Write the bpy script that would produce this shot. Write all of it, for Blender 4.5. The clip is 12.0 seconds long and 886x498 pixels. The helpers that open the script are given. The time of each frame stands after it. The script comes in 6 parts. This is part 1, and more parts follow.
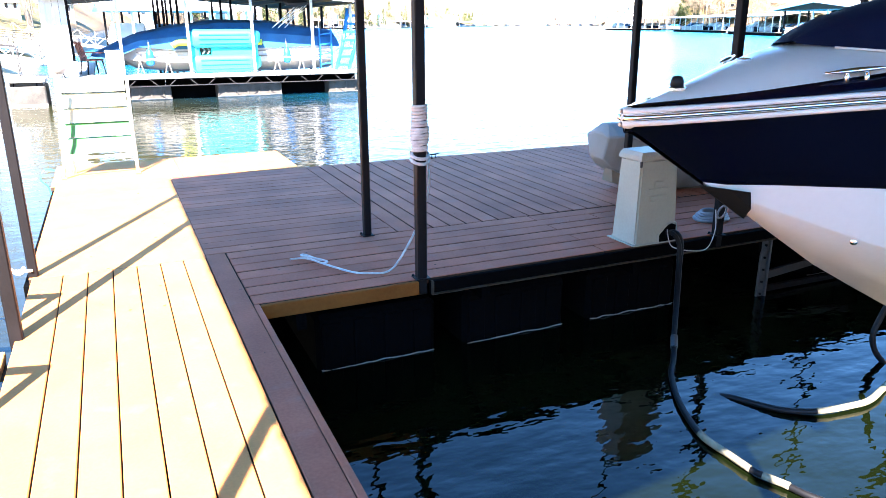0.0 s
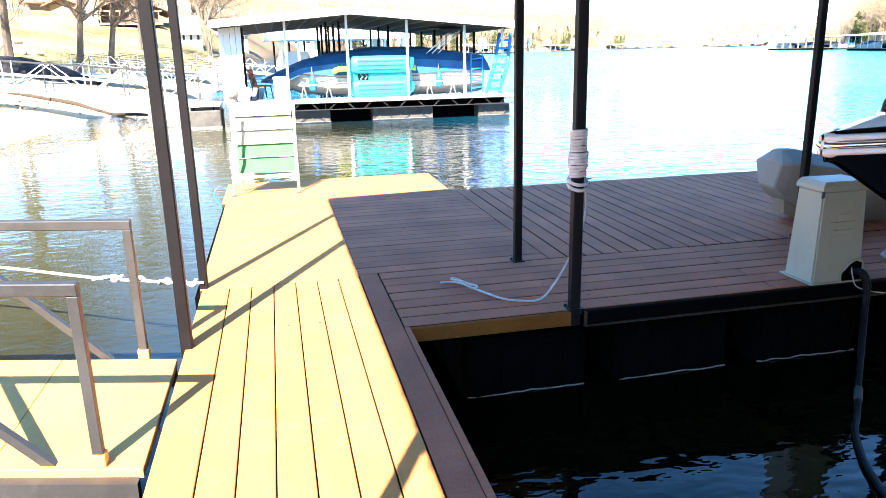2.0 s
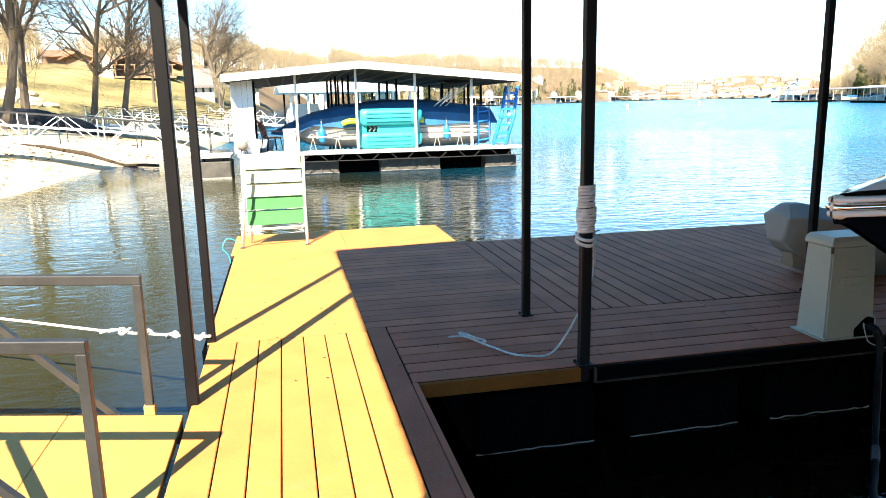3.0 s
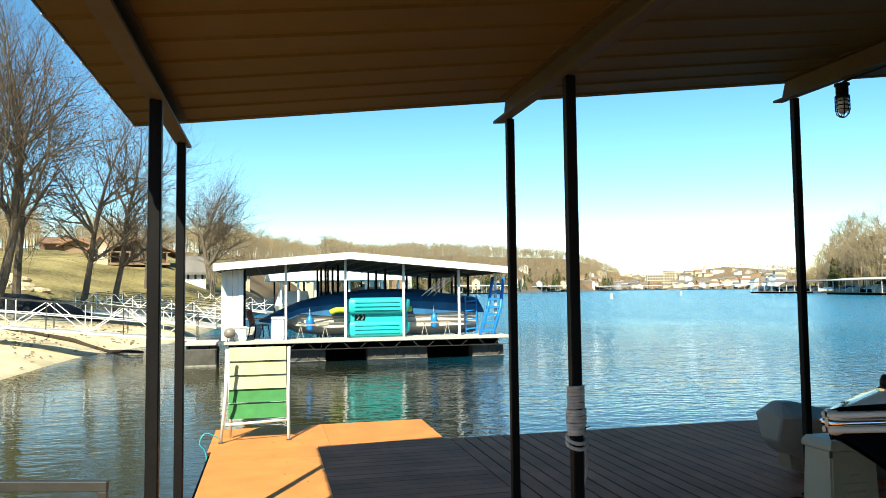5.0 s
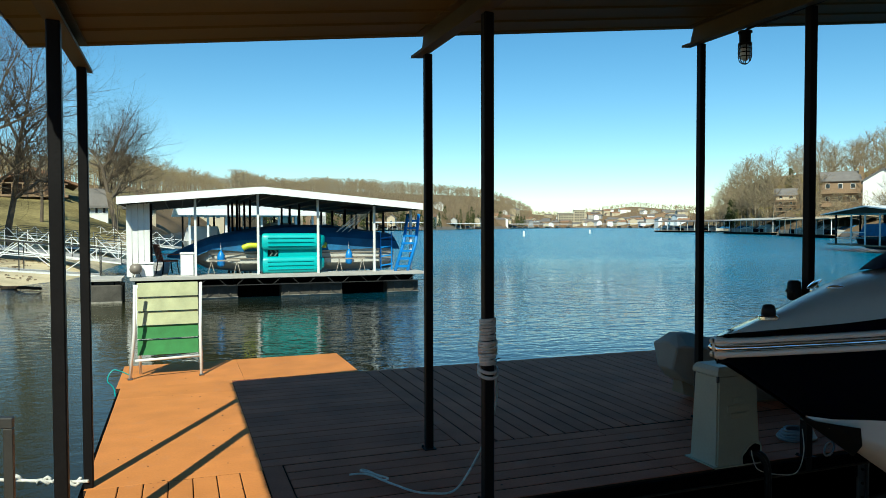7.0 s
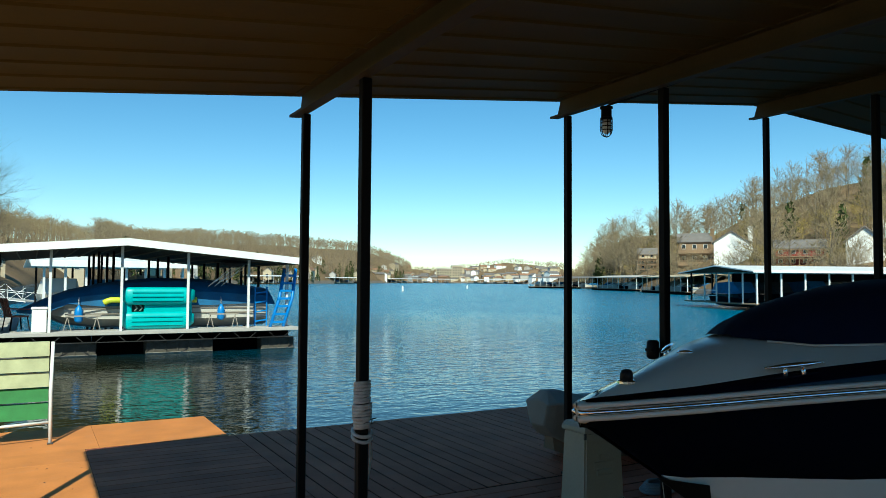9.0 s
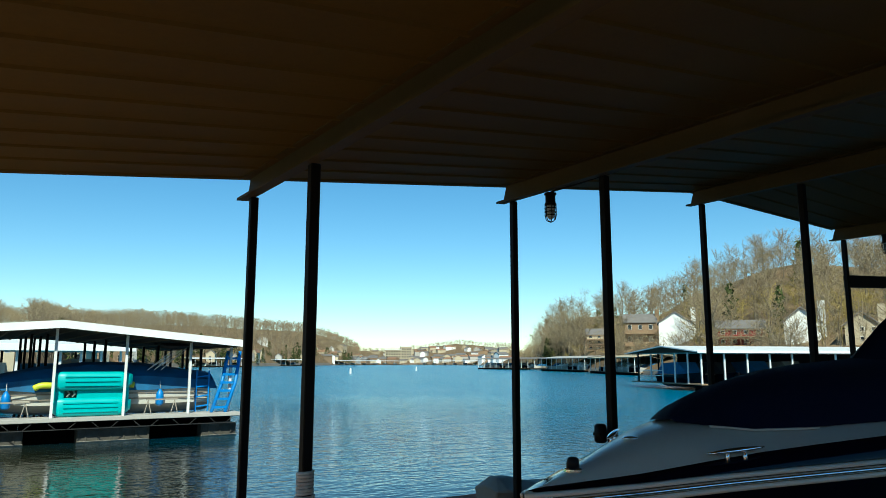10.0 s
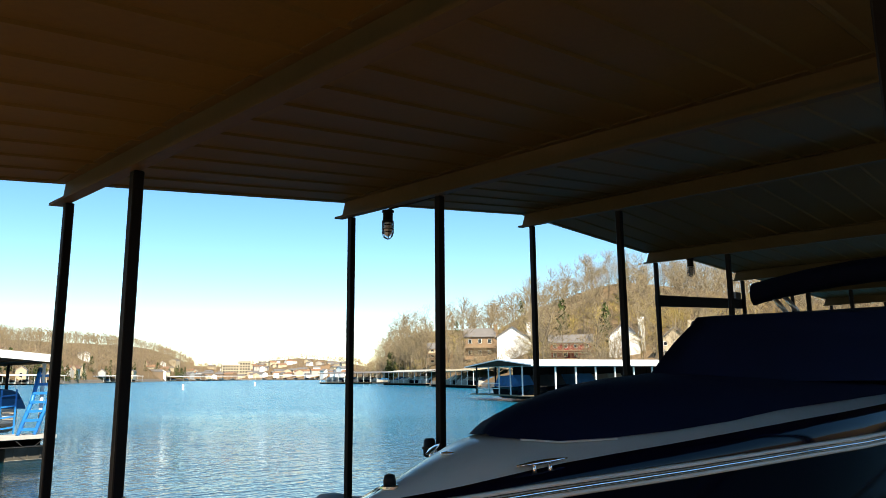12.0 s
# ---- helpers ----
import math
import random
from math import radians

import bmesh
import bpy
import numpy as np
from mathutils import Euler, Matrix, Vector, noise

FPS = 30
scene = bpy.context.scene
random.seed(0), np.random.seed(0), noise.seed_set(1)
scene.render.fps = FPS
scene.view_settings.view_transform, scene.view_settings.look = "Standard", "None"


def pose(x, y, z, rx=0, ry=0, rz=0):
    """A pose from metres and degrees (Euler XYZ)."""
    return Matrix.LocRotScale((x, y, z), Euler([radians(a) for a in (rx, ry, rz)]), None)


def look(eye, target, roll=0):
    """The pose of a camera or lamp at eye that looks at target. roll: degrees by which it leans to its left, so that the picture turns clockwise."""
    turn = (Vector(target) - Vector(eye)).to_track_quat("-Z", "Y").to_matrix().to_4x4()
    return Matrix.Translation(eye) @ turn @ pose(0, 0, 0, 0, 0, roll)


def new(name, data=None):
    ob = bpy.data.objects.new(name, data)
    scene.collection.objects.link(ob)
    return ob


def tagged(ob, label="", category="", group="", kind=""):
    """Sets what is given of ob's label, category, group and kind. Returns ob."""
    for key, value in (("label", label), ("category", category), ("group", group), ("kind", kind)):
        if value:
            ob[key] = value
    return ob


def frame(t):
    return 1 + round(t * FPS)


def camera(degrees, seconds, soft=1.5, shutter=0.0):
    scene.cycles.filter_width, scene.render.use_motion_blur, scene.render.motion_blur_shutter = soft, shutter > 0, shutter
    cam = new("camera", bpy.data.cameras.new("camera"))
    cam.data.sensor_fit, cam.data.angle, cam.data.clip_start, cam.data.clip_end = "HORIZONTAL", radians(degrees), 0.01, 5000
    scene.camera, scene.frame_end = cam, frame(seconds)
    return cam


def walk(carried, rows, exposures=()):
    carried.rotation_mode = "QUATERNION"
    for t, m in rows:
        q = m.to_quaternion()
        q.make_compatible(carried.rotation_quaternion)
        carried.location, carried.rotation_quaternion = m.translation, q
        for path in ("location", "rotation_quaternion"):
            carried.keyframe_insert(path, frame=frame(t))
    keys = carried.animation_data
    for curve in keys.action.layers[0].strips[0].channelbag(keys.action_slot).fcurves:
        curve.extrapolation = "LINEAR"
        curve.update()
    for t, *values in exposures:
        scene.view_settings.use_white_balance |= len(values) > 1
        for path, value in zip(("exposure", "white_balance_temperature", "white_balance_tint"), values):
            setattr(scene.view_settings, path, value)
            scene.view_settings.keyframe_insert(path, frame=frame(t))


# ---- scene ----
cam = camera(62.91, 12.0, soft=0.7)
PATH = [
    (0, (-0.610, -3.872, 1.490), (0.172, -2.130, 0.898), -0.20),
    (0.5, (-0.619, -3.866, 1.502), (0.074, -2.082, 0.924), -0.51),
    (1, (-0.626, -3.829, 1.503), (-0.040, -2.002, 0.939), -0.95),
    (1.5, (-0.632, -3.794, 1.497), (-0.157, -1.929, 0.951), -1.29),
    (2, (-0.639, -3.750, 1.485), (-0.218, -1.868, 0.957), -1.23),
    (2.5, (-0.644, -3.745, 1.496), (-0.235, -1.847, 1.014), -1.15),
    (4.5, (-0.651, -3.724, 1.575), (-0.195, -1.776, 1.569), -0.98),
    (5, (-0.639, -3.721, 1.582), (-0.177, -1.778, 1.696), -0.65),
    (5.5, (-0.646, -3.729, 1.596), (-0.168, -1.794, 1.759), -0.54),
    (6, (-0.641, -3.725, 1.594), (-0.121, -1.798, 1.731), -0.35),
    (6.5, (-0.658, -3.735, 1.589), (-0.062, -1.826, 1.627), -0.41),
    (7, (-0.659, -3.761, 1.575), (0.026, -1.883, 1.513), -0.15),
    (7.2, (-0.665, -3.781, 1.564), (0.067, -1.924, 1.452), -0.15),
    (8.8, (-0.656, -3.792, 1.606), (0.315, -2.044, 1.634), 0.51),
    (9, (-0.652, -3.788, 1.616), (0.334, -2.050, 1.705), 0.4),
    (9.5, (-0.648, -3.792, 1.617), (0.379, -2.091, 1.839), 0.06),
    (10, (-0.648, -3.805, 1.634), (0.444, -2.159, 1.945), 0.08),
    (10.5, (-0.659, -3.839, 1.637), (0.522, -2.267, 2.002), -0.02),
    (11, (-0.665, -3.86, 1.652), (0.608, -2.365, 2.031), 0.05),
    (11.5, (-0.636, -3.862, 1.653), (0.715, -2.433, 2.018), -0.28),
    (12, (-0.61, -3.876, 1.649), (0.804, -2.505, 1.996), -0.46),
]
EXPOSURES = [
    (0.0, 3.5, 6350, 21), (1.0, 3.45, 6350, 20), (1.5, 3.35, 6400, 19), (2.0, 3.0, 6600, 16), (2.7, 2.4, 7150, 11), (4.3, 1.45, 7500, 0), (5.0, 1.15, 7250, -2),
    (5.5, 0.95, 7050, -2), (6.0, 0.58, 6650, -7), (7.0, 0.35, 6500, -8), (9.0, 0.33, 6350, -10), (10.5, 0.3, 6300, -10), (11.0, 0.45, 6500, -9),
    (12.0, 1.02, 7450, 7),
]
walk(cam, [(t, look(eye, target, roll)) for t, eye, target, roll in PATH], EXPOSURES)

# ---- light ----
SUN_EL, SUN_AZ = 42.6, 207.0      # degrees; azimuth from +y towards +x
world = bpy.data.worlds.new("world")
scene.world = world
world.use_nodes = True
wn = world.node_tree.nodes
sky = wn.new("ShaderNodeTexSky")
sky.sky_type = 'NISHITA'
sky.sun_disc = False
sky.sun_elevation, sky.sun_rotation = radians(SUN_EL), radians(SUN_AZ)
sky.air_density, sky.dust_density, sky.ozone_density = 0.9, 0.0, 3.0
wn["Background"].inputs["Strength"].default_value = 0.11
tone = wn.new("ShaderNodeHueSaturation")      # the film's saturated sky
tone.inputs["Hue"].default_value, tone.inputs["Saturation"].default_value = 0.496, 1.25
world.node_tree.links.new(sky.outputs[0], tone.inputs["Color"])
world.node_tree.links.new(tone.outputs[0], wn["Background"].inputs["Color"])
sun_data = bpy.data.lights.new("sun", 'SUN')
sun_data.energy, sun_data.angle, sun_data.color = 5.0, radians(0.55), (1.0, 0.94, 0.84)
sun = new("sun", sun_data)
to_sun = Vector((math.sin(radians(SUN_AZ)) * math.cos(radians(SUN_EL)), math.cos(radians(SUN_AZ)) * math.cos(radians(SUN_EL)), math.sin(radians(SUN_EL))))
sun.matrix_world = look(to_sun * 30, (0, 0, 0))


# ---- materials ----
def mat(name, color, rough=0.6, vary=0.25, scale=6.0, fine=60.0, bump=0.15, metal=0.0, stretch=(1, 1, 1), dark=None, wear=0.0, island=0.0, spec=0.5, coat=0.0, hue=0.0):
    """A surface with variation at two scales, fine relief and optional worn patches and per-piece change."""
    m = bpy.data.materials.new(name)
    m.use_nodes = True
    n, l = m.node_tree.nodes, m.node_tree.links
    b = n["Principled BSDF"]
    co = n.new("ShaderNodeTexCoord")
    mp = n.new("ShaderNodeMapping")
    mp.inputs["Scale"].default_value = stretch
    l.new(co.outputs["Object"], mp.inputs["Vector"])
    big, small = n.new("ShaderNodeTexNoise"), n.new("ShaderNodeTexNoise")
    big.inputs["Scale"].default_value, big.inputs["Detail"].default_value = scale, 6
    small.inputs["Scale"].default_value, small.inputs["Detail"].default_value = fine, 4
    for t in (big, small):
        l.new(mp.outputs[0], t.inputs["Vector"])
    mixv = n.new("ShaderNodeMath")
    mixv.operation = 'MULTIPLY_ADD'
    mixv.inputs[1].default_value = 0.35
    l.new(small.outputs["Fac"], mixv.inputs[0])
    sc = n.new("ShaderNodeMath")
    sc.operation = 'MULTIPLY'
    sc.inputs[1].default_value = 0.65
    l.new(big.outputs["Fac"], sc.inputs[0])
    l.new(sc.outputs[0], mixv.inputs[2])
    ramp = n.new("ShaderNodeValToRGB")
    lo = dark or tuple(c * (1 - vary) for c in color)
    hi = tuple(min(1, c * (1 + vary * 0.7)) for c in color)
    ramp.color_ramp.elements[0].position, ramp.color_ramp.elements[1].position = 0.3, 0.7
    ramp.color_ramp.elements[0].color, ramp.color_ramp.elements[1].color = (*lo, 1), (*hi, 1)
    l.new(mixv.outputs[0], ramp.inputs[0])
    out = ramp.outputs[0]
    if island or hue:
        info = n.new("ShaderNodeObjectInfo")
        geo = n.new("ShaderNodeNewGeometry")
        add = n.new("ShaderNodeMath")
        add.operation = 'ADD'
        l.new(info.outputs["Random"], add.inputs[0])
        l.new(geo.outputs["Random Per Island"], add.inputs[1])
        fr = n.new("ShaderNodeMath")
        fr.operation = 'FRACT'
        l.new(add.outputs[0], fr.inputs[0])
        hsv = n.new("ShaderNodeHueSaturation")
        mr = n.new("ShaderNodeMapRange")
        mr.inputs["To Min"].default_value, mr.inputs["To Max"].default_value = 1 - island, 1 + island
        l.new(fr.outputs[0], mr.inputs["Value"])
        l.new(mr.outputs[0], hsv.inputs["Value"])
        mh = n.new("ShaderNodeMapRange")
        mh.inputs["To Min"].default_value, mh.inputs["To Max"].default_value = 0.5 - hue, 0.5 + hue
        l.new(fr.outputs[0], mh.inputs["Value"])
        l.new(mh.outputs[0], hsv.inputs["Hue"])
        l.new(out, hsv.inputs["Color"])
        out = hsv.outputs[0]
    if wear:
        w = n.new("ShaderNodeTexNoise")
        w.inputs["Scale"].default_value, w.inputs["Detail"].default_value = scale * 2.3, 8
        l.new(mp.outputs[0], w.inputs["Vector"])
        wr = n.new("ShaderNodeValToRGB")
        wr.color_ramp.elements[0].position, wr.color_ramp.elements[1].position = 0.58, 0.72
        wr.color_ramp.elements[1].color = (wear, wear, wear, 1)
        wr.color_ramp.elements[0].color = (0, 0, 0, 1)
        l.new(w.outputs["Fac"], wr.inputs[0])
        mx = n.new("ShaderNodeMix")
        mx.data_type = 'RGBA'
        l.new(wr.outputs[0], mx.inputs[0])
        l.new(out, mx.inputs[6])
        g = sum(color) / 3
        mx.inputs[7].default_value = (g * 0.6 + 0.08, g * 0.55 + 0.07, g * 0.5 + 0.06, 1)
        out = mx.outputs[2]
    l.new(out, b.inputs["Base Color"])
    b.inputs["Metallic"].default_value = metal
    b.inputs["Specular IOR Level"].default_value = spec
    b.inputs["Coat Weight"].default_value = coat
    b.inputs["Coat Roughness"].default_value = 0.05
    rr = n.new("ShaderNodeMapRange")
    rr.inputs["To Min"].default_value, rr.inputs["To Max"].default_value = max(0.02, rough * 0.8), min(1, rough * 1.2)
    l.new(mixv.outputs[0], rr.inputs["Value"])
    l.new(rr.outputs[0], b.inputs["Roughness"])
    if bump:
        bp = n.new("ShaderNodeBump")
        bp.inputs["Strength"].default_value, bp.inputs["Distance"].default_value = bump, 0.01
        l.new(mixv.outputs[0], bp.inputs["Height"])
        l.new(bp.outputs[0], b.inputs["Normal"])
    return m


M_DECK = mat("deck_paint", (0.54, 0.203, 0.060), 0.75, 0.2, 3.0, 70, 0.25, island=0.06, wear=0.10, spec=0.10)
# darker, slightly more worn copy of the deck paint for boards in roof shadow
M_DECK_SHADE = mat("deck_paint_worn_shade", (0.41, 0.126, 0.068), 0.75, 0.35, 2.5, 70, 0.3, island=0.12, wear=0.15, spec=0.10)
# plank sides coloured dark, so the gaps between boards read as shade
M_JOINT = mat("dark_plank_edge", (0.045, 0.028, 0.018), 0.9, 0.4, 4.0, 60, 0.2, spec=0.1)
M_FASCIA = mat("fascia_stain", (0.19, 0.062, 0.012), 0.8, 0.25, 3.0, 50, 0.2, spec=0.08)
M_GANG = mat("gangway_boards", (0.52, 0.255, 0.06), 0.65, 0.2, 2.0, 50, 0.2)
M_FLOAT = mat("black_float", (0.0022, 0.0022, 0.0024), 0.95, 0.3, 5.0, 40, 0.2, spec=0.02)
M_LOG = mat("wet_log", (0.05, 0.036, 0.024), 0.9, 0.4, 2.0, 20, 0.4, spec=0.2)
M_CRUST = mat("waterline_crust", (0.2, 0.19, 0.17), 0.8, 0.3, 14.0, 90, 0.4)
M_POST = mat("post_steel", (0.0065, 0.006, 0.0065), 0.55, 0.4, 4.0, 60, 0.2, wear=0.03, spec=0.14)
M_RAIL = mat("rail_steel", (0.024, 0.023, 0.021), 0.5, 0.35, 5.0, 60, 0.2, wear=0.12)
# pans and beams are pale; their dark brown base colour holds the roof's shade
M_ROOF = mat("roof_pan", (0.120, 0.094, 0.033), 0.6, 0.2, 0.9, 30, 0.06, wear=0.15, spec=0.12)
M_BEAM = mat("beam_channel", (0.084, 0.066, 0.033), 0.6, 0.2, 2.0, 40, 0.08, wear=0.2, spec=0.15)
M_WHITE = mat("white_paint", (0.78, 0.78, 0.76), 0.45, 0.08, 2.0, 40, 0.05)
M_WHITE_METAL = mat("white_metal", (0.74, 0.74, 0.72), 0.4, 0.12, 3.0, 40, 0.05, wear=0.15)
M_ALU = mat("aluminium", (0.62, 0.63, 0.64), 0.35, 0.15, 6.0, 80, 0.08, metal=0.85)
M_CHROME = mat("chrome", (0.85, 0.86, 0.87), 0.12, 0.05, 6.0, 80, 0.02, metal=1.0)
M_GALV = mat("galvanised", (0.09, 0.093, 0.095), 0.45, 0.3, 9.0, 90, 0.15, metal=0.6)
M_ROPE = mat("white_rope", (0.56, 0.54, 0.50), 0.85, 0.35, 30, 160, 0.6)
M_BOX = mat("beige_plastic", (0.37, 0.36, 0.28), 0.5, 0.12, 4, 60, 0.1, wear=0.12)
M_CANVAS = mat("beige_canvas", (0.30, 0.265, 0.22), 0.8, 0.18, 4, 120, 0.3)
M_NAVY = mat("navy_gelcoat", (0.0012, 0.0019, 0.008), 0.09, 0.15, 2, 40, 0.0, spec=0.2)
M_HULL = mat("white_gelcoat", (0.52, 0.50, 0.445), 0.25, 0.05, 2, 40, 0.0)
M_COVER = mat("navy_canvas", (0.004, 0.007, 0.024), 0.9, 0.3, 5, 150, 0.35, spec=0.1)
M_RUB = mat("grey_rubber", (0.2, 0.17, 0.14), 0.4, 0.15, 8, 60, 0.1)
M_HOSE = mat("black_hose", (0.006, 0.006, 0.0065), 0.5, 0.3, 8, 60, 0.1, spec=0.2)
M_HOSE_W = mat("hose_silt_sunlit", (0.26, 0.22, 0.13), 0.7, 0.6, 14, 80, 0.3)
M_COIL = mat("pale_hose", (0.20, 0.21, 0.22), 0.4, 0.25, 8, 60, 0.1)
M_GLASS = mat("lamp_glass", (0.75, 0.77, 0.78), 0.1, 0.05, 6, 60, 0.0, spec=0.6)
M_CARPET = mat("green_carpet", (0.045, 0.20, 0.06), 0.95, 0.3, 8, 160, 0.5)
M_CARPET_P = mat("faded_green_carpet", (0.42, 0.44, 0.26), 0.95, 0.25, 8, 160, 0.5)
M_TEAL = mat("teal_plastic", (0.02, 0.42, 0.42), 0.4, 0.12, 3, 40, 0.05)
M_YELLOW = mat("yellow_plastic", (0.55, 0.60, 0.04), 0.4, 0.12, 3, 40, 0.05)
M_BLUE = mat("blue_plastic", (0.012, 0.20, 0.58), 0.4, 0.15, 3, 40, 0.05)
M_BLUE_CANVAS = mat("blue_canvas", (0.012, 0.115, 0.26), 0.8, 0.4, 2, 90, 0.3)
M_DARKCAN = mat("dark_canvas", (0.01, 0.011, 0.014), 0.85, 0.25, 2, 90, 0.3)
M_BRICK = mat("brown_chair", (0.22, 0.06, 0.035), 0.5, 0.2, 5, 60, 0.1)
M_BARK = mat("bark", (0.12, 0.09, 0.062), 0.9, 0.55, 3, 30, 0.6, stretch=(1, 1, 0.3))
M_TWIG = mat("winter_twigs", (0.09, 0.066, 0.043), 0.9, 0.3, 0.4, 3, 0.0, island=0.3, spec=0.1)
M_TRUNKS = mat("grey_trunks", (0.25, 0.20, 0.14), 0.95, 0.3, 0.1, 1.0, 0.0, island=0.4, spec=0.05)
M_WOODS = mat("winter_woods", (0.33, 0.252, 0.152), 0.95, 0.3, 0.02, 0.3, 0.0, island=0.4, hue=0.02, spec=0.05)
M_WILLOW = mat("willow_shrub", (0.36, 0.27, 0.09), 0.95, 0.3, 0.1, 1.0, 0.0, island=0.35, spec=0.05)
M_CEDAR = mat("cedar", (0.06, 0.075, 0.025), 0.9, 0.4, 0.5, 5, 0.0, island=0.3, spec=0.1)
M_LITTER = mat("leaf_litter", (0.20, 0.135, 0.075), 0.95, 0.35, 0.15, 3.0, 0.3, spec=0.1)
M_LAWN = mat("dry_lawn", (0.25, 0.20, 0.085), 0.95, 0.8, 0.25, 4.0, 0.4, spec=0.1)
M_BEACH = mat("gravel_beach", (0.57, 0.475, 0.31), 0.95, 0.35, 0.8, 12.0, 0.6, spec=0.1)
M_ROCK = mat("shore_rock", (0.17, 0.145, 0.115), 0.9, 0.4, 1.0, 9.0, 0.5)
M_DEBRIS = mat("leafy_gravel", (0.45, 0.37, 0.24), 0.95, 0.55, 0.9, 7.0, 0.6, spec=0.1)
M_BROWN_ROOF = mat("brown_shingle", (0.28, 0.15, 0.085), 0.9, 0.2, 1.0, 14, 0.3)
M_GREY_ROOF = mat("grey_shingle", (0.17, 0.155, 0.145), 0.9, 0.25, 1.0, 14, 0.3)
M_WOODWALL = mat("wood_siding", (0.26, 0.17, 0.10), 0.8, 0.2, 1.0, 14, 0.3)
M_TANWALL = mat("tan_siding", (0.48, 0.40, 0.28), 0.8, 0.12, 1.0, 14, 0.2)
M_REDWALL = mat("red_siding", (0.24, 0.035, 0.025), 0.75, 0.2, 1.0, 14, 0.2)
M_WINDOW = mat("dark_window", (0.02, 0.025, 0.03), 0.08, 0.2, 1.0, 14, 0.0)
M_CONCRETE = mat("concrete", (0.42, 0.40, 0.37), 0.9, 0.2, 2, 30, 0.3)


def water_material():
    """Turbid lake water: wind ripples in the open, calmer inside the sheltered slip."""
    m = bpy.data.materials.new("lake_water")
    m.use_nodes = True
    n, l = m.node_tree.nodes, m.node_tree.links
    b = n["Principled BSDF"]
    b.inputs["IOR"].default_value = 1.33
    co = n.new("ShaderNodeTexCoord")
    dist = n.new("ShaderNodeVectorMath")
    dist.operation = 'DISTANCE'
    dist.inputs[1].default_value = (-6, 9, 0)
    l.new(co.outputs["Object"], dist.inputs[0])
    shelter = n.new("ShaderNodeVectorMath")      # the slip lies still, the open cove ripples
    shelter.operation = 'DISTANCE'
    shelter.inputs[1].default_value = (2, -3, 0)
    l.new(co.outputs["Object"], shelter.inputs[0])
    cove = n.new("ShaderNodeVectorMath")         # so does the corner of the cove by the bank
    cove.operation = 'DISTANCE'
    cove.inputs[1].default_value = (-9, 11, 0)
    l.new(co.outputs["Object"], cove.inputs[0])
    lee = n.new("ShaderNodeMath")
    lee.operation = 'MINIMUM'
    l.new(shelter.outputs["Value"], lee.inputs[0])
    l.new(cove.outputs["Value"], lee.inputs[1])
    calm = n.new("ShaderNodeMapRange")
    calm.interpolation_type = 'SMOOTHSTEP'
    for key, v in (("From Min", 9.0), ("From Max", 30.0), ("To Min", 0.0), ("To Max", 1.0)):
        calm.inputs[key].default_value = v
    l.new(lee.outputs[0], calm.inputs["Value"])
    tint = n.new("ShaderNodeMix")          # silt darkened by the slip's shade, open water blued by reflected sky, as colour
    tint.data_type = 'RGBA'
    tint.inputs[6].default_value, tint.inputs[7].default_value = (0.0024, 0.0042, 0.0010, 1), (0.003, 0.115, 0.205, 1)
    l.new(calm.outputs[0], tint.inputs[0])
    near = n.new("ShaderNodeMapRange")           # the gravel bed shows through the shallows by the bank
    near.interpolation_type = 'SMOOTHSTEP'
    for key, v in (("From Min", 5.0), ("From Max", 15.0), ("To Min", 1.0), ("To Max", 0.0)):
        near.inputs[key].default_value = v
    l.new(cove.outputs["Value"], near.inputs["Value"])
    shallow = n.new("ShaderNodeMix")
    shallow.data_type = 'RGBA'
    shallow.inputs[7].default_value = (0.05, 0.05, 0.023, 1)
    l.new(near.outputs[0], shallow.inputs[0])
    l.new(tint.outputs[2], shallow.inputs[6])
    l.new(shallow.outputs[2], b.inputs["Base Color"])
    gloss = n.new("ShaderNodeMapRange")          # wind-roughened water mirrors less of the low sky
    for key, v in (("From Min", 0.0), ("From Max", 1.0), ("To Min", 0.42), ("To Max", 0.17)):
        gloss.inputs[key].default_value = v
    l.new(calm.outputs[0], gloss.inputs["Value"])
    l.new(gloss.outputs[0], b.inputs["Specular IOR Level"])
    chop = n.new("ShaderNodeMapRange")
    for key, v in (("From Min", 14.0), ("From Max", 48.0), ("To Min", 0.012), ("To Max", 0.2)):
        chop.inputs[key].default_value = v
    l.new(dist.outputs["Value"], chop.inputs["Value"])
    l.new(chop.outputs[0], b.inputs["Roughness"])
    wave = n.new("ShaderNodeMapRange")
    for key, v in (("From Min", 9.0), ("From Max", 34.0), ("To Min", 0.10), ("To Max", 1.0)):
        wave.inputs[key].default_value = v
    l.new(lee.outputs[0], wave.inputs["Value"])
    gust = n.new("ShaderNodeTexNoise")
    gust.inputs["Scale"].default_value, gust.inputs["Detail"].default_value = 0.035, 2
    l.new(co.outputs["Object"], gust.inputs["Vector"])
    gr = n.new("ShaderNodeMapRange")
    for key, v in (("From Min", 0.3), ("From Max", 0.7), ("To Min", 0.65), ("To Max", 1.25)):
        gr.inputs[key].default_value = v
    l.new(gust.outputs["Fac"], gr.inputs["Value"])
    mul = n.new("ShaderNodeMath")
    mul.operation = 'MULTIPLY'
    l.new(wave.outputs[0], mul.inputs[0])
    l.new(gr.outputs[0], mul.inputs[1])
    last = None
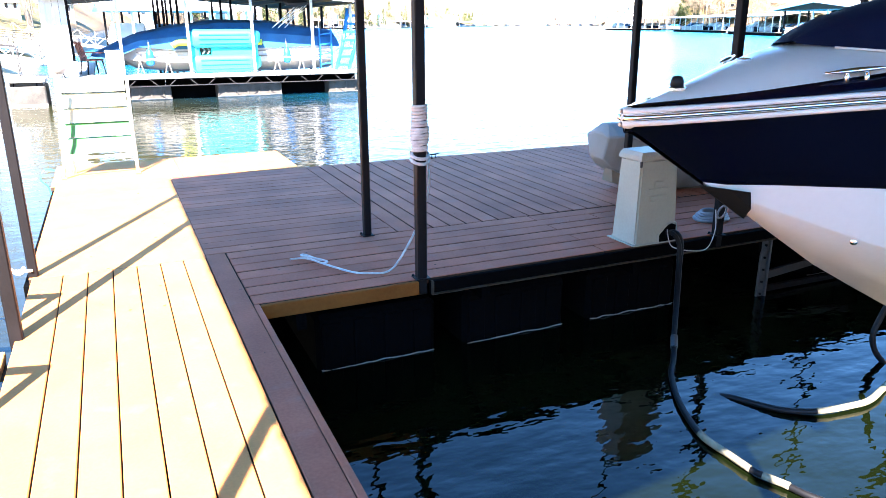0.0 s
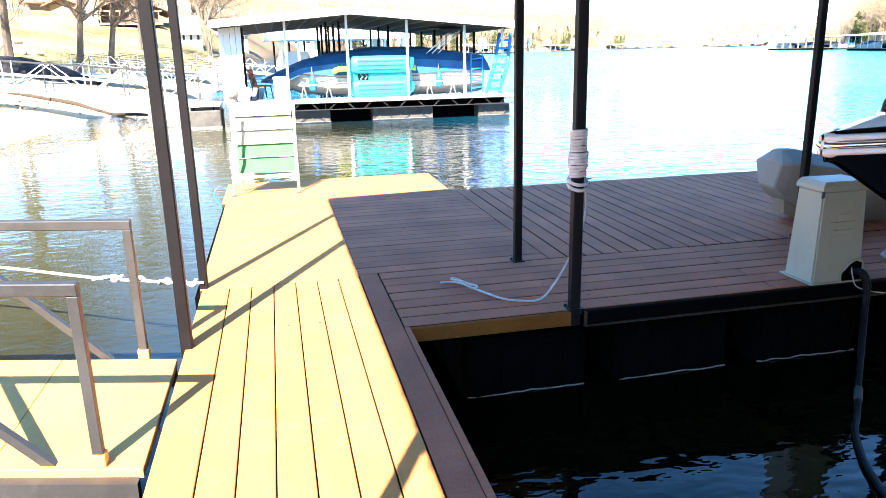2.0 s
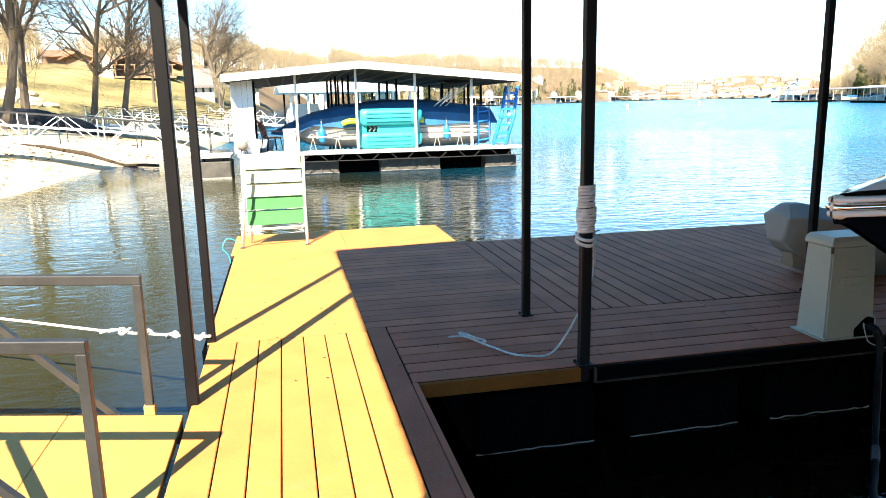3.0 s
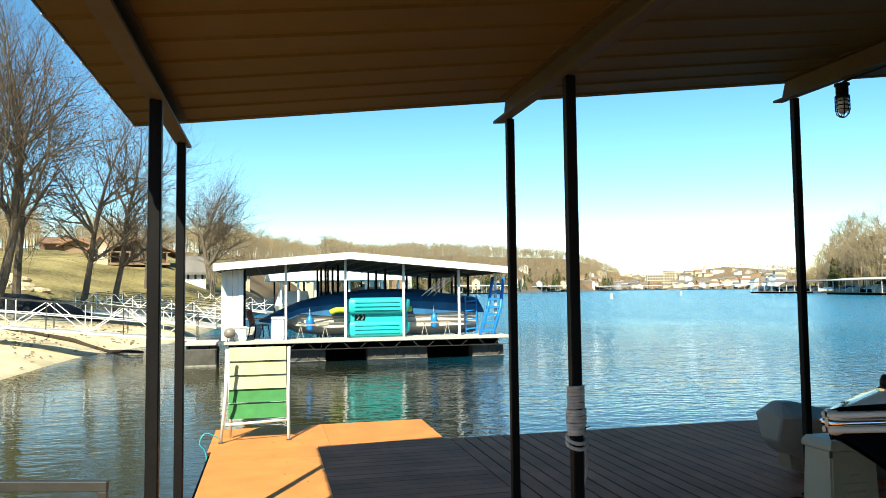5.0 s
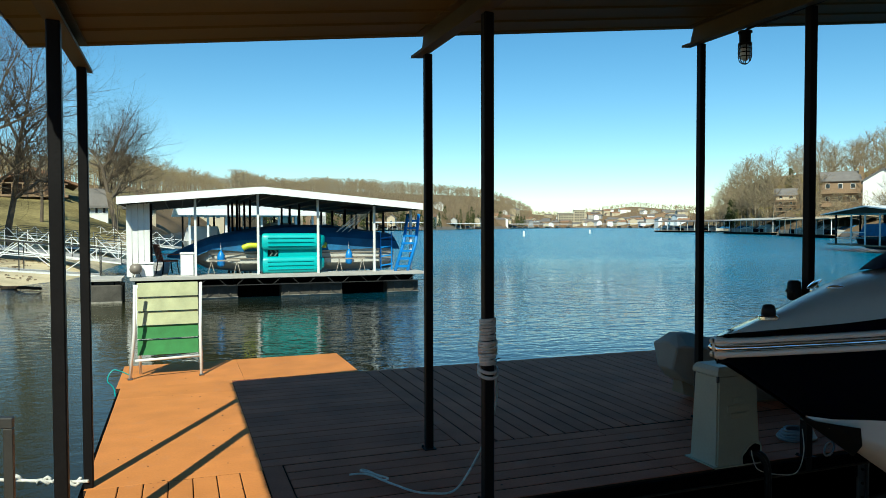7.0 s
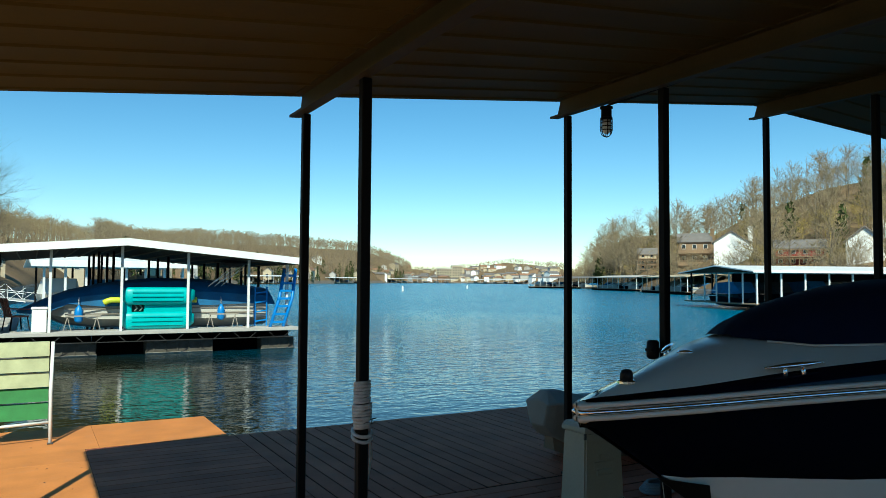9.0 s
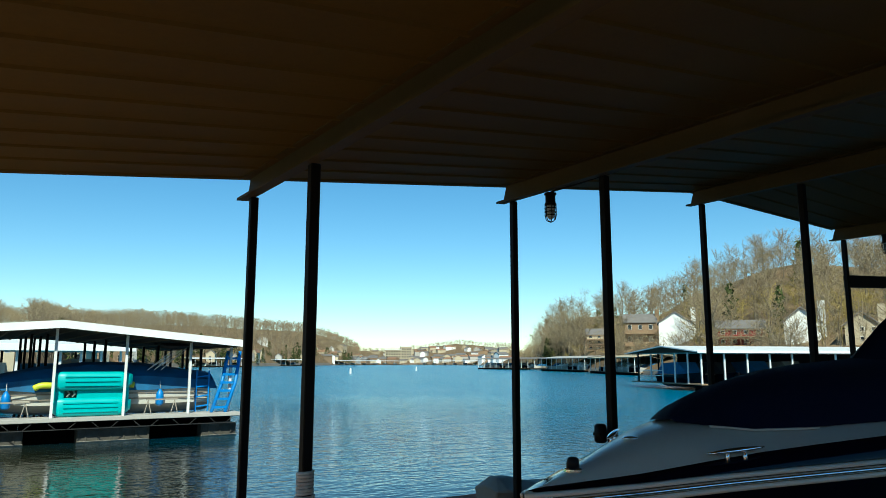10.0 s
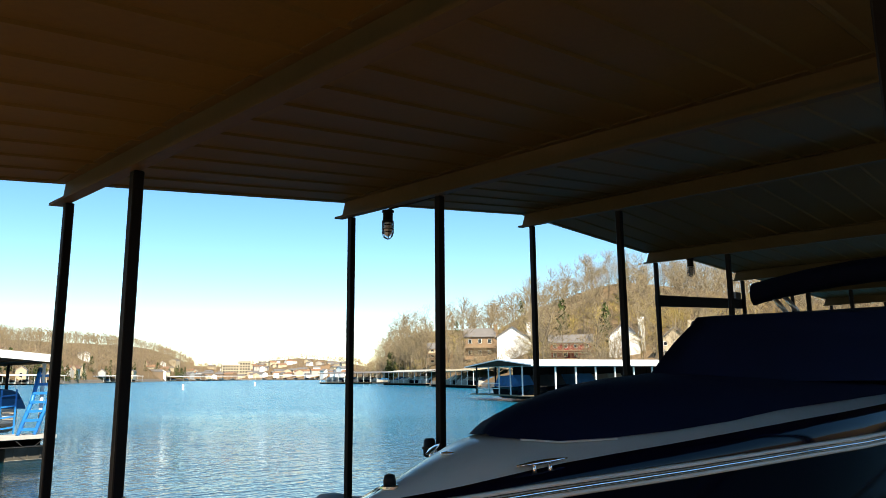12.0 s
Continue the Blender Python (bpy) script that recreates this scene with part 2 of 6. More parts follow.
    for sx, sy, scale, height in ((1.0, 2.0, 0.22, 0.12), (1.0, 1.8, 0.9, 0.10), (1.0, 2.0, 2.4, 0.10), (1.0, 1.7, 6.5, 0.034)):
        mp = n.new("ShaderNodeMapping")
        mp.inputs["Scale"].default_value = (sx, sy, 1)
        mp.inputs["Rotation"].default_value = (0, 0, 0.35)
        l.new(co.outputs["Object"], mp.inputs["Vector"])
        t = n.new("ShaderNodeTexNoise")
        t.inputs["Scale"].default_value, t.inputs["Detail"].default_value = scale, 2
        l.new(mp.outputs[0], t.inputs["Vector"])
        bp = n.new("ShaderNodeBump")
        bp.inputs["Distance"].default_value = height
        l.new(mul.outputs[0], bp.inputs["Strength"])
        l.new(t.outputs["Fac"], bp.inputs["Height"])
        if last:
            l.new(last.outputs[0], bp.inputs["Normal"])
        last = bp
    l.new(last.outputs[0], b.inputs["Normal"])
    return m


M_WATER = water_material()


# ---- mesh helpers ----
def part(name, bm, material, parent=None, label="", smooth=False):
    """Links a bmesh as one mesh object, under a thing or a part."""
    me = bpy.data.meshes.new(name)
    bm.normal_update()
    bm.to_mesh(me)
    bm.free()
    for m in (material if isinstance(material, (list, tuple)) else [material]):
        me.materials.append(m)
    if smooth:
        me.polygons.foreach_set("use_smooth", [True] * len(me.polygons))
    ob = new(name, me)
    if parent is not None:
        ob.parent = parent
    if label:
        ob["label"] = label
    return ob


def arrays(name, verts, faces, material, parent=None, smooth=False):
    me = bpy.data.meshes.new(name)
    me.from_pydata(verts, [], faces)
    me.update()
    me.materials.append(material)
    if smooth:
        me.polygons.foreach_set("use_smooth", [True] * len(me.polygons))
    ob = new(name, me)
    if parent is not None:
        ob.parent = parent
    return ob


def thing(name, label, category, group="", kind="", at=(0, 0, 0), rz=0):
    e = new(name)
    e.empty_display_size = 0.1
    e.matrix_basis = pose(*at, 0, 0, rz)
    return tagged(e, label, category, group, kind)


def bm_new():
    return bmesh.new()


def box(bm, x0, x1, y0, y1, z0, z1, bevel=0.0, m=None):
    r = bmesh.ops.create_cube(bm, size=1)
    vs = r["verts"]
    for v in vs:
        v.co = Vector(((x0 + x1) / 2 + v.co.x * (x1 - x0), (y0 + y1) / 2 + v.co.y * (y1 - y0), (z0 + z1) / 2 + v.co.z * (z1 - z0)))
    if bevel:
        es = {e for v in vs for e in v.link_edges}
        out = bmesh.ops.bevel(bm, geom=list(es), offset=bevel, segments=1, affect='EDGES', profile=0.5)
        vs = list({v for f in out["faces"] for v in f.verts} | {v for v in vs if v.is_valid})
    if m is not None:
        bmesh.ops.transform(bm, matrix=m, verts=vs)
    return vs


def tube(bm, pts, r, seg=8, closed_ends=True, r1=None):
    """A round bar through the points."""
    pts = [Vector(p) for p in pts]
    rings = []
    up = Vector((0.123, 0.31, 0.94)).normalized()
    for i, p in enumerate(pts):
        d = (pts[min(i + 1, len(pts) - 1)] - pts[max(i - 1, 0)]).normalized()
        a = d.cross(up)
        if a.length < 1e-3:
            a = d.cross(Vector((1, 0, 0)))
        a.normalize()
        b = d.cross(a)
        rad = r if r1 is None else r + (r1 - r) * i / (len(pts) - 1)
        rings.append([bm.verts.new(p + rad * (math.cos(2 * math.pi * k / seg) * a + math.sin(2 * math.pi * k / seg) * b)) for k in range(seg)])
    for q, w in zip(rings, rings[1:]):
        for k in range(seg):
            bm.faces.new((q[k], q[(k + 1) % seg], w[(k + 1) % seg], w[k]))
    if closed_ends:
        bm.faces.new(rings[0][::-1])
        bm.faces.new(rings[-1])


def bar(bm, a, b, w, h=None, roll=0.0):
    """A square bar from a to b."""
    a, b = Vector(a), Vector(b)
    d = b - a
    q = d.to_track_quat('Z', 'Y').to_matrix().to_4x4()
    h = h or w
    return box(bm, -w / 2, w / 2, -h / 2, h / 2, 0, d.length, m=Matrix.Translation(a) @ q @ pose(0, 0, 0, 0, 0, roll))


def lathe(bm, profile, seg=16, at=(0, 0, 0)):
    """Turns (radius, height) pairs round z."""
    rings = []
    for r, z in profile:
        rings.append([bm.verts.new((at[0] + r * math.cos(2 * math.pi * k / seg), at[1] + r * math.sin(2 * math.pi * k / seg), at[2] + z)) for k in range(seg)])
    for q, w in zip(rings, rings[1:]):
        for k in range(seg):
            bm.faces.new((q[k], q[(k + 1) % seg], w[(k + 1) % seg], w[k]))
    bm.faces.new(rings[0][::-1])
    bm.faces.new(rings[-1])


def loft(bm, rings, close=True, caps=True):
    """Skins rows of points; close joins each row's end to its start."""
    rows = [[bm.verts.new(p) for p in r] for r in rings]
    n = len(rows[0])
    for q, w in zip(rows, rows[1:]):
        for k in range(n if close else n - 1):
            bm.faces.new((q[k], q[(k + 1) % n], w[(k + 1) % n], w[k]))
    if close and caps:
        bm.faces.new(rows[0][::-1])
        bm.faces.new(rows[-1])
    return rows


def interp(table, x):
    xs, ys = zip(*table)
    return float(np.interp(x, xs, ys))


# ---- lake and ground ----
WATER_Z = -0.57
EYE_X, EYE_Y = -0.6, -3.7

# shore distance, skyline distance and skyline elevation round the lake, by bearing in degrees
# past 100 degrees either side: unseen hill, added to cut low sky light
SHORE = [(-180, 13), (-150, 11), (-120, 10), (-90, 8.5), (-60, 9), (-30, 13.5), (-17.4, 22.2), (-13.4, 27.8), (-9.6, 31.6), (-6.9, 33.8), (-5, 40), (-2, 60), (2, 120), (6, 210), (12, 330), (18, 450), (22, 560), (26, 760), (30, 900), (36, 760), (39, 480), (40.5, 330), (42, 250), (45, 180), (50, 125), (56, 98), (62, 86), (70, 80), (78, 76), (95, 60), (120, 24), (150, 16), (180, 13)]
RIDGE = [(-180, 60), (-140, 60), (-110, 90), (-90, 150), (-18, 190), (-8, 230), (0, 360), (6, 480), (12, 600), (18, 700), (22, 800), (26, 1100), (30, 1500), (38, 1500), (40, 420), (42, 330), (45, 280), (50, 240), (56, 220), (62, 210), (78, 210), (95, 180), (120, 80), (150, 60), (180, 60)]
SKYLINE = [(-180, 19), (-140, 19), (-110, 16), (-90, 10), (-18, 5.8), (-11, 5.4), (-5.5, 4.9), (-1.5, 4.2), (2, 3.8), (5.4, 3.5), (7.4, 3.3), (11, 3.6), (15.8, 3.45), (19.4, 3.2), (22.7, 3.0), (24.7, 2.4), (26.3, 1.75), (27.2, 1.2), (29.5, 1.15), (32, 1.45), (34.9, 1.85), (37, 1.55), (40.0, 1.4), (40.8, 3.2), (42, 4.9), (44.2, 6.0), (47.4, 6.5), (49.1, 6.1), (50.4, 6.9), (53, 8.2), (57.2, 9.9), (60, 10.4), (64, 10.0), (68, 9.4), (73, 8.6), (78, 8.0), (95, 9), (120, 19), (150, 19), (180, 19)]


def tree_height(az):
    return 9.0 if az < 24 else (8.0 if az < 39.5 else 13.0)


def ground_z(az, d):
    s, r = interp(SHORE, az), interp(RIDGE, az)
    if d < s:
        return max(-3.0, WATER_Z - 0.22 * (s - d) - 0.02)
    top = 1.65 + r * math.tan(radians(interp(SKYLINE, az))) - tree_height(az)
    u = min(1.0, (d - s) / (r - s))
    k = min(1.0, max(0.0, (az + 7.0) / 9.0)) if az > -120 else 1.0
    k = k * k * (3 - 2 * k)
    lawn = interp([(0, WATER_Z), (4, -0.2), (14, 0.25), (22, 1.0), (30, 2.3), (44, 4.5), (62, 5.9), (120, 9.2), (r - s, max(top, 9.6))], d - s)
    rise = u ** 1.4 if 40 < az < 90 else u * (1.55 - 0.55 * u)
    hill = WATER_Z + 1.55 * (1 - math.exp(-(d - s) / 4.0)) + (top - WATER_Z - 1.6) * rise
    z = lawn + (hill - lawn) * k
    if d > r:
        z -= (d - r) * 0.03
        z = max(z, 3.0)
    z += 0.012 * min(d - s, 60) * noise.noise(Vector((az * 0.35, d * 0.02, 0.3)))
    return z


def place(az, d):
    return EYE_X + d * math.sin(radians(az)), EYE_Y + d * math.cos(radians(az))


def polar(x, y):
    return math.degrees(math.atan2(x - EYE_X, y - EYE_Y)), math.hypot(x - EYE_X, y - EYE_Y)


def make_ground():
    azs = [-180 + 1.5 * i for i in range(240)]
    verts, faces, mats = [], [], []
    us = [0.0, 0.55, 0.8, 0.93, 1.0]
    rows = 34
    for az in azs:
        s, r = interp(SHORE, az), interp(RIDGE, az)
        ds = [max(1.5, s * u) for u in us]
        ds += [s + (r - s) * (i / 20) ** 1.7 for i in range(1, 21)]
        ds += [r + (4400 - r) * (i / 9) ** 2.5 for i in range(1, 10)]
        for d in ds:
            x, y = place(az, d)
            verts.append((x, y, ground_z(az, d)))
    for i in range(240):
        j = (i + 1) % 240
        az = azs[i]
        for k in range(rows - 1):
            faces.append((i * rows + k, i * rows + k + 1, j * rows + k + 1, j * rows + k))
            zz = verts[i * rows + k][2]
            dd = polar(*verts[i * rows + k][:2])[1] - interp(SHORE, az)
            if -120 < az < -3:
                wide = interp([(-120, 6), (-40, 9), (-18, 13), (-12, 6), (-6, 2.5), (-3, 2)], az)
                mats.append(0 if dd < wide else (4 if dd < wide + 8 else (1 if dd < (118 if az < -12 else 75) else 2)))
            else:
                mats.append(3 if dd < 3 else 2)
    ob = arrays("ground", verts, faces, M_BEACH, smooth=True)
    for m in (M_LAWN, M_LITTER, M_ROCK, M_DEBRIS):
        ob.data.materials.append(m)
    ob.data.polygons.foreach_set("material_index", mats)
    return tagged(ob, "gravel shore, dry winter lawn and wooded hills, one added unseen behind", "ground", kind="structure")


make_ground()
bm = bm_new()
bmesh.ops.create_circle(bm, cap_ends=True, segments=96, radius=4200)
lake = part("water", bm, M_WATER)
lake.location.z = WATER_Z
tagged(lake, "dark green-blue rippled lake water", "water", kind="structure")


# ---- the covered dock: deck ----
POST_W = (0.060, 0.054)
XB = [-1.19, 0.99, 3.325, 5.955, 8.84, 11.9, 14.3, 16.7]      # the roof beams
NEAR_Y, FAR_Y = 0.02, 1.06                      # the two rows of posts
NEAR_SHIFT = {XB[2]: (0.016, -0.03), XB[3]: (0.035, -0.065)}      # posts that stand a little out of line
deck = thing("floor", "reddish-brown painted plank dock deck, sunlit and shaded", "dock deck", kind="structure")


def board(x0, x1, y0, y1, material, z=0.0, bevel=0.004):
    bm = bm_new()
    t = 0.038
    box(bm, x0, x1, y0, y1, -t, 0, bevel)
    bm.normal_update()
    # sides and underside take the dark gap colour
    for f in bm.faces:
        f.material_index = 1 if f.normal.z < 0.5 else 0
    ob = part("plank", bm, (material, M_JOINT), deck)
    ob.location.z = z + random.uniform(-0.0015, 0.0015)
    return ob


GAP = 0.006
P = 0.1426
# walkway boards that run away from the shore end
for i in range(7):
    x0 = -1.167 + P * i
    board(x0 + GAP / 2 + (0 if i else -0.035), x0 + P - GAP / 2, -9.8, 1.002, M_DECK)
# slip-side edge boards lie in shade, so they take the shaded copy
board(-0.164, -0.036, -9.8, 1.06, M_DECK_SHADE)
board(-0.033, 0.0, -9.8, -0.002, M_DECK_SHADE)
# strip of cross boards along the slip
n = 7
pb = 1.055 / n
for i in range(n):
    cut = [-0.03, 2.35 + 0.5 * (i % 2), 5.2 + 0.6 * (i % 3), 8.3, 13.0, 17.8]
    for a, b in zip(cut, cut[1:]):
        board(a + 0.002, b - 0.002, pb * i + 0.006, pb * (i + 1) - 0.006, M_DECK_SHADE)
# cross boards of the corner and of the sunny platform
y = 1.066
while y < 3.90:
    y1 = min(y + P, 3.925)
    board(-0.164, 1.23, y + 0.003, y1 - 0.003, M_DECK_SHADE)
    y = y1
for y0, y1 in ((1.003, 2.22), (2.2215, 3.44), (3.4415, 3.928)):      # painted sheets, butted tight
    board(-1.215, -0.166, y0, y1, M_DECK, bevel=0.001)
board(1.236, 1.372, 1.066, 3.92, M_DECK_SHADE)
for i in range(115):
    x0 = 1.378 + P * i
    board(x0 + 0.006, x0 + P - 0.006, 1.066, 3.92, M_DECK_SHADE)
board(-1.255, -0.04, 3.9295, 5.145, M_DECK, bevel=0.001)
board(-0.0385, 1.17, 3.9295, 5.145, M_DECK, bevel=0.001)
# edge boards and frame below
bm = bm_new()
box(bm, 0.004, 0.955, -0.032, -0.002, -0.088, -0.004, 0.004)
part("fascia_board", bm, M_FASCIA, deck, "orange-stained edge board")
bm = bm_new()
box(bm, 1.03, 17.8, -0.036, -0.002, -0.088, -0.012, 0.004)
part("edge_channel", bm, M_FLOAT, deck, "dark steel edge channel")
bm = bm_new()
box(bm, 1.045, 17.8, -0.056, -0.003, -0.095, -0.0885, 0.001)
box(bm, 1.032, 1.044, -0.056, -0.03, -0.095, -0.005, 0.001)
part("channel_lip", bm, M_LOG, deck, "brown lower lip of the edge channel")
bm = bm_new()
box(bm, -0.03, 0.002, -9.8, -0.04, -0.17, -0.042, 0.003)
part("fascia_board", bm, M_FASCIA, deck)
bm = bm_new()
for x in np.arange(-1.0, 17.8, 1.2):
    box(bm, x, x + 0.06, 0.0, 3.86, -0.2, -0.045)
box(bm, -1.2, 17.8, 3.87, 3.918, -0.2, -0.045)
box(bm, -1.24, 1.16, 5.095, 5.14, -0.2, -0.045)
box(bm, -1.25, -1.2, 1.0, 5.09, -0.2, -0.045)
box(bm, 1.11, 1.165, 3.92, 5.09, -0.2, -0.045)
box(bm, -1.2, -1.15, -9.8, 1.0, -0.2, -0.045)
for y in np.arange(-9.6, 1.0, 0.9):
    box(bm, -1.14, -0.04, y, y + 0.05, -0.2, -0.045)
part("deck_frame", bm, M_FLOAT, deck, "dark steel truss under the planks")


def float_block(x0, x1, y0, y1):
    th = thing("dock_float", "black plastic dock float with pale waterline crust", "dock float", "floats under the deck")
    bm = bm_new()
    box(bm, x0, x1, y0, y1, -0.95, -0.21, 0.03)
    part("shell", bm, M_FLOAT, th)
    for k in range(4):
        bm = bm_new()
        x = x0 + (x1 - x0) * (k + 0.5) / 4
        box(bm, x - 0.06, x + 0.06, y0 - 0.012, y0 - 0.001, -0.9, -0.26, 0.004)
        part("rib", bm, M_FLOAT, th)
    bm = bm_new()
    xs = np.linspace(x0 + 0.02, x1 - 0.02, 14)
    pts = [(x, y0 - 0.016, WATER_Z + 0.004 + random.uniform(-0.008, 0.008)) for x in xs]
    tube(bm, pts, 0.0042, 5)
    part("crust", bm, M_CRUST, th, "pale dried waterline crust")


for x0 in (0.35, 1.35, 2.35):
    float_block(x0, x0 + 0.8, 0.17, 1.3)
for x0 in (4.6, 6.2, 7.8, 9.4):
    float_block(x0, x0 + 1.2, 0.2, 1.4)
for x0 in (-0.9, 0.1):
    float_block(x0, x0 + 0.9, 3.4, 4.7)
for y0 in (-6.0, -3.5, -1.0):
    float_block(-1.0, -0.2, y0, y0 + 1.0)


# ---- the roof ----
ROOF_X0, RIDGE_X, ROOF_X1 = -1.49, 5.97, 18.0
ROOF_Y0, ROOF_Y1 = -4.9, 1.2
SLOPE_L, SLOPE_R = 0.1135, 0.042


def roof_z(x):
    """Underside of the roof; the section beyond the fifth beam sits a little higher."""
    if x < RIDGE_X:
        return 2.668 + SLOPE_L * (x - ROOF_X0)
    if x < 8.88:
        return 2.668 + SLOPE_L * (RIDGE_X - ROOF_X0) - SLOPE_R * (x - RIDGE_X)
    return 3.49 - 0.026 * (x - 8.88)


def make_roof():
    bm = bm_new()
    pitch = 0.305
    y = ROOF_Y1
    i = 0
    while y > ROOF_Y0:
        # each pan: flat, with an upturned lap along one edge
        prof = [(y, 0.0), (y - 0.012, -0.012), (y - 0.03, -0.012), (y - 0.045, 0.0), (y - pitch + 0.002, 0.003), (y - pitch + 0.002, 0.05), (y, 0.05)]
        rings = []
        for x in (ROOF_X0, -0.4, 2.0, 4.2, RIDGE_X, 8.86, 8.89, ROOF_X1):
            sag = 0.002 * math.sin(i * 2.1 + x)
            rings.append([(x, yy, roof_z(x) + zz + sag) for yy, zz in prof])
        loft(bm, rings)
        y -= pitch
        i += 1
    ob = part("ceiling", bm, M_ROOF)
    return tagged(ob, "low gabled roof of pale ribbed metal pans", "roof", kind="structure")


make_roof()
# dark angle along the low eave, with the turned-down end of each lap
bm = bm_new()
box(bm, ROOF_X0 - 0.012, ROOF_X0 - 0.002, ROOF_Y0, ROOF_Y1, roof_z(ROOF_X0) - 0.004, roof_z(ROOF_X0) + 0.05, 0.001)
eave_trim = tagged(part("trim", bm, M_RAIL), "dark metal eave angle with pale lap ends", "roof trim", kind="structure")
for k in range(20):
    bm = bm_new()
    y = ROOF_Y1 - 0.305 * k
    box(bm, ROOF_X0 - 0.024, ROOF_X0 - 0.0125, y - 0.05, y - 0.004, roof_z(ROOF_X0) + 0.001, roof_z(ROOF_X0) + 0.055, 0.002)
    part("lap_end", bm, M_ALU, eave_trim)
# folded trim along the far edge
bm = bm_new()
for a, b in ((ROOF_X0 - 0.01, RIDGE_X), (RIDGE_X, 8.87), (8.89, ROOF_X1)):
    za, zb = roof_z(a), roof_z(b)
    loft(bm, [[(x, ROOF_Y1 + 0.003, z - 0.012), (x, ROOF_Y1 + 0.02, z - 0.012), (x, ROOF_Y1 + 0.02, z + 0.075), (x, ROOF_Y1 + 0.003, z + 0.075)] for x, z in ((a, za), (b, zb))])
tagged(part("trim", bm, M_BEAM), "pale folded metal roof edge trim", "roof trim", kind="structure")


def make_beam(x):
    """A pressed channel: web, with a flange to one side at the foot and a small lip."""
    z1 = roof_z(x) - 0.003
    d = 0.165
    bm = bm_new()
    y0, y1 = ROOF_Y0 + 0.05, 1.16
    prof = [(-0.05, z1), (0.05, z1), (0.05, z1 - 0.01), (0.012, z1 - 0.012), (0.012, z1 - d), (-0.075, z1 - d - 0.006), (-0.075, z1 - d + 0.012), (-0.066, z1 - d + 0.012), (-0.066, z1 - d + 0.004), (0.002, z1 - d + 0.01), (0.002, z1 - 0.012), (-0.05, z1 - 0.01)]
    if x < 0:                        # the eave beam turns its foot inwards
        prof = [(-px, pz) for px, pz in prof][::-1]
    rings = [[(x + px, y, pz) for px, pz in prof] for y in (y0, y1)]
    # the foot runs a little further than the web
    rings.append([(x + px, y1 + (0.05 if pz < z1 - d + 0.02 else 0.0), pz) for px, pz in prof])
    loft(bm, rings)
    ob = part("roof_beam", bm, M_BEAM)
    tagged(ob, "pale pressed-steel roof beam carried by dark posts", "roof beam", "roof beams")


for x in XB:
    make_beam(x if x > 0 else x - 0.03)


def make_post(x, y, top, foot=-0.1, w=0.078):
    th = thing("dock_post", "dark painted square steel dock post", "post", "roof posts")
    bm = bm_new()
    box(bm, x - w / 2, x + w / 2, y - w / 2, y + w / 2, foot, top, 0.006)
    part("shaft", bm, M_POST, th)
    if x < 0:
        return th
    bm = bm_new()
    box(bm, x - w * 0.8, x + w * 0.8, y - w * 0.8, y + w * 0.8, 0.0, 0.008, 0.002)
    for a in (-1, 1):
        lathe(bm, [(0.009, 0.008), (0.009, 0.018), (0.005, 0.02)], 6, (x + a * w * 0.65, y + w * 0.6, 0))
    part("base_plate", bm, M_POST, th)
    return th


for x in XB:
    top = roof_z(x) - 0.172
    for y in (NEAR_Y, FAR_Y):
        dx, dy = NEAR_SHIFT.get(x, (0.0, 0.0)) if y == NEAR_Y else (0.0, 0.0)
        make_post(x + dx, y + dy, top, w=POST_W[0] if y == NEAR_Y else POST_W[1])
for x, y in ((XB[0], -3.2), (XB[1] + 0.07, -3.57), (XB[2], -3.45), (XB[3], -3.45), (XB[4], -3.45), (XB[5], -3.45)):
    make_post(x, y, roof_z(x) - 0.172, foot=-0.1 if x < 0 else -1.2, w=POST_W[0])


# ---- things on the dock ----
def smooth_path(pts, n=8):
    """A Catmull-Rom line through the points."""
    pts = [Vector(p) for p in pts]
    out = []
    for i in range(len(pts) - 1):
        a, b, c, d = pts[max(i - 1, 0)], pts[i], pts[i + 1], pts[min(i + 2, len(pts) - 1)]
        for k in range(n):
            t = k / n
            out.append(0.5 * (2 * b + (c - a) * t + (2 * a - 5 * b + 4 * c - d) * t * t + (3 * b - a - 3 * c + d) * t ** 3))
    out.append(pts[-1])
    return out


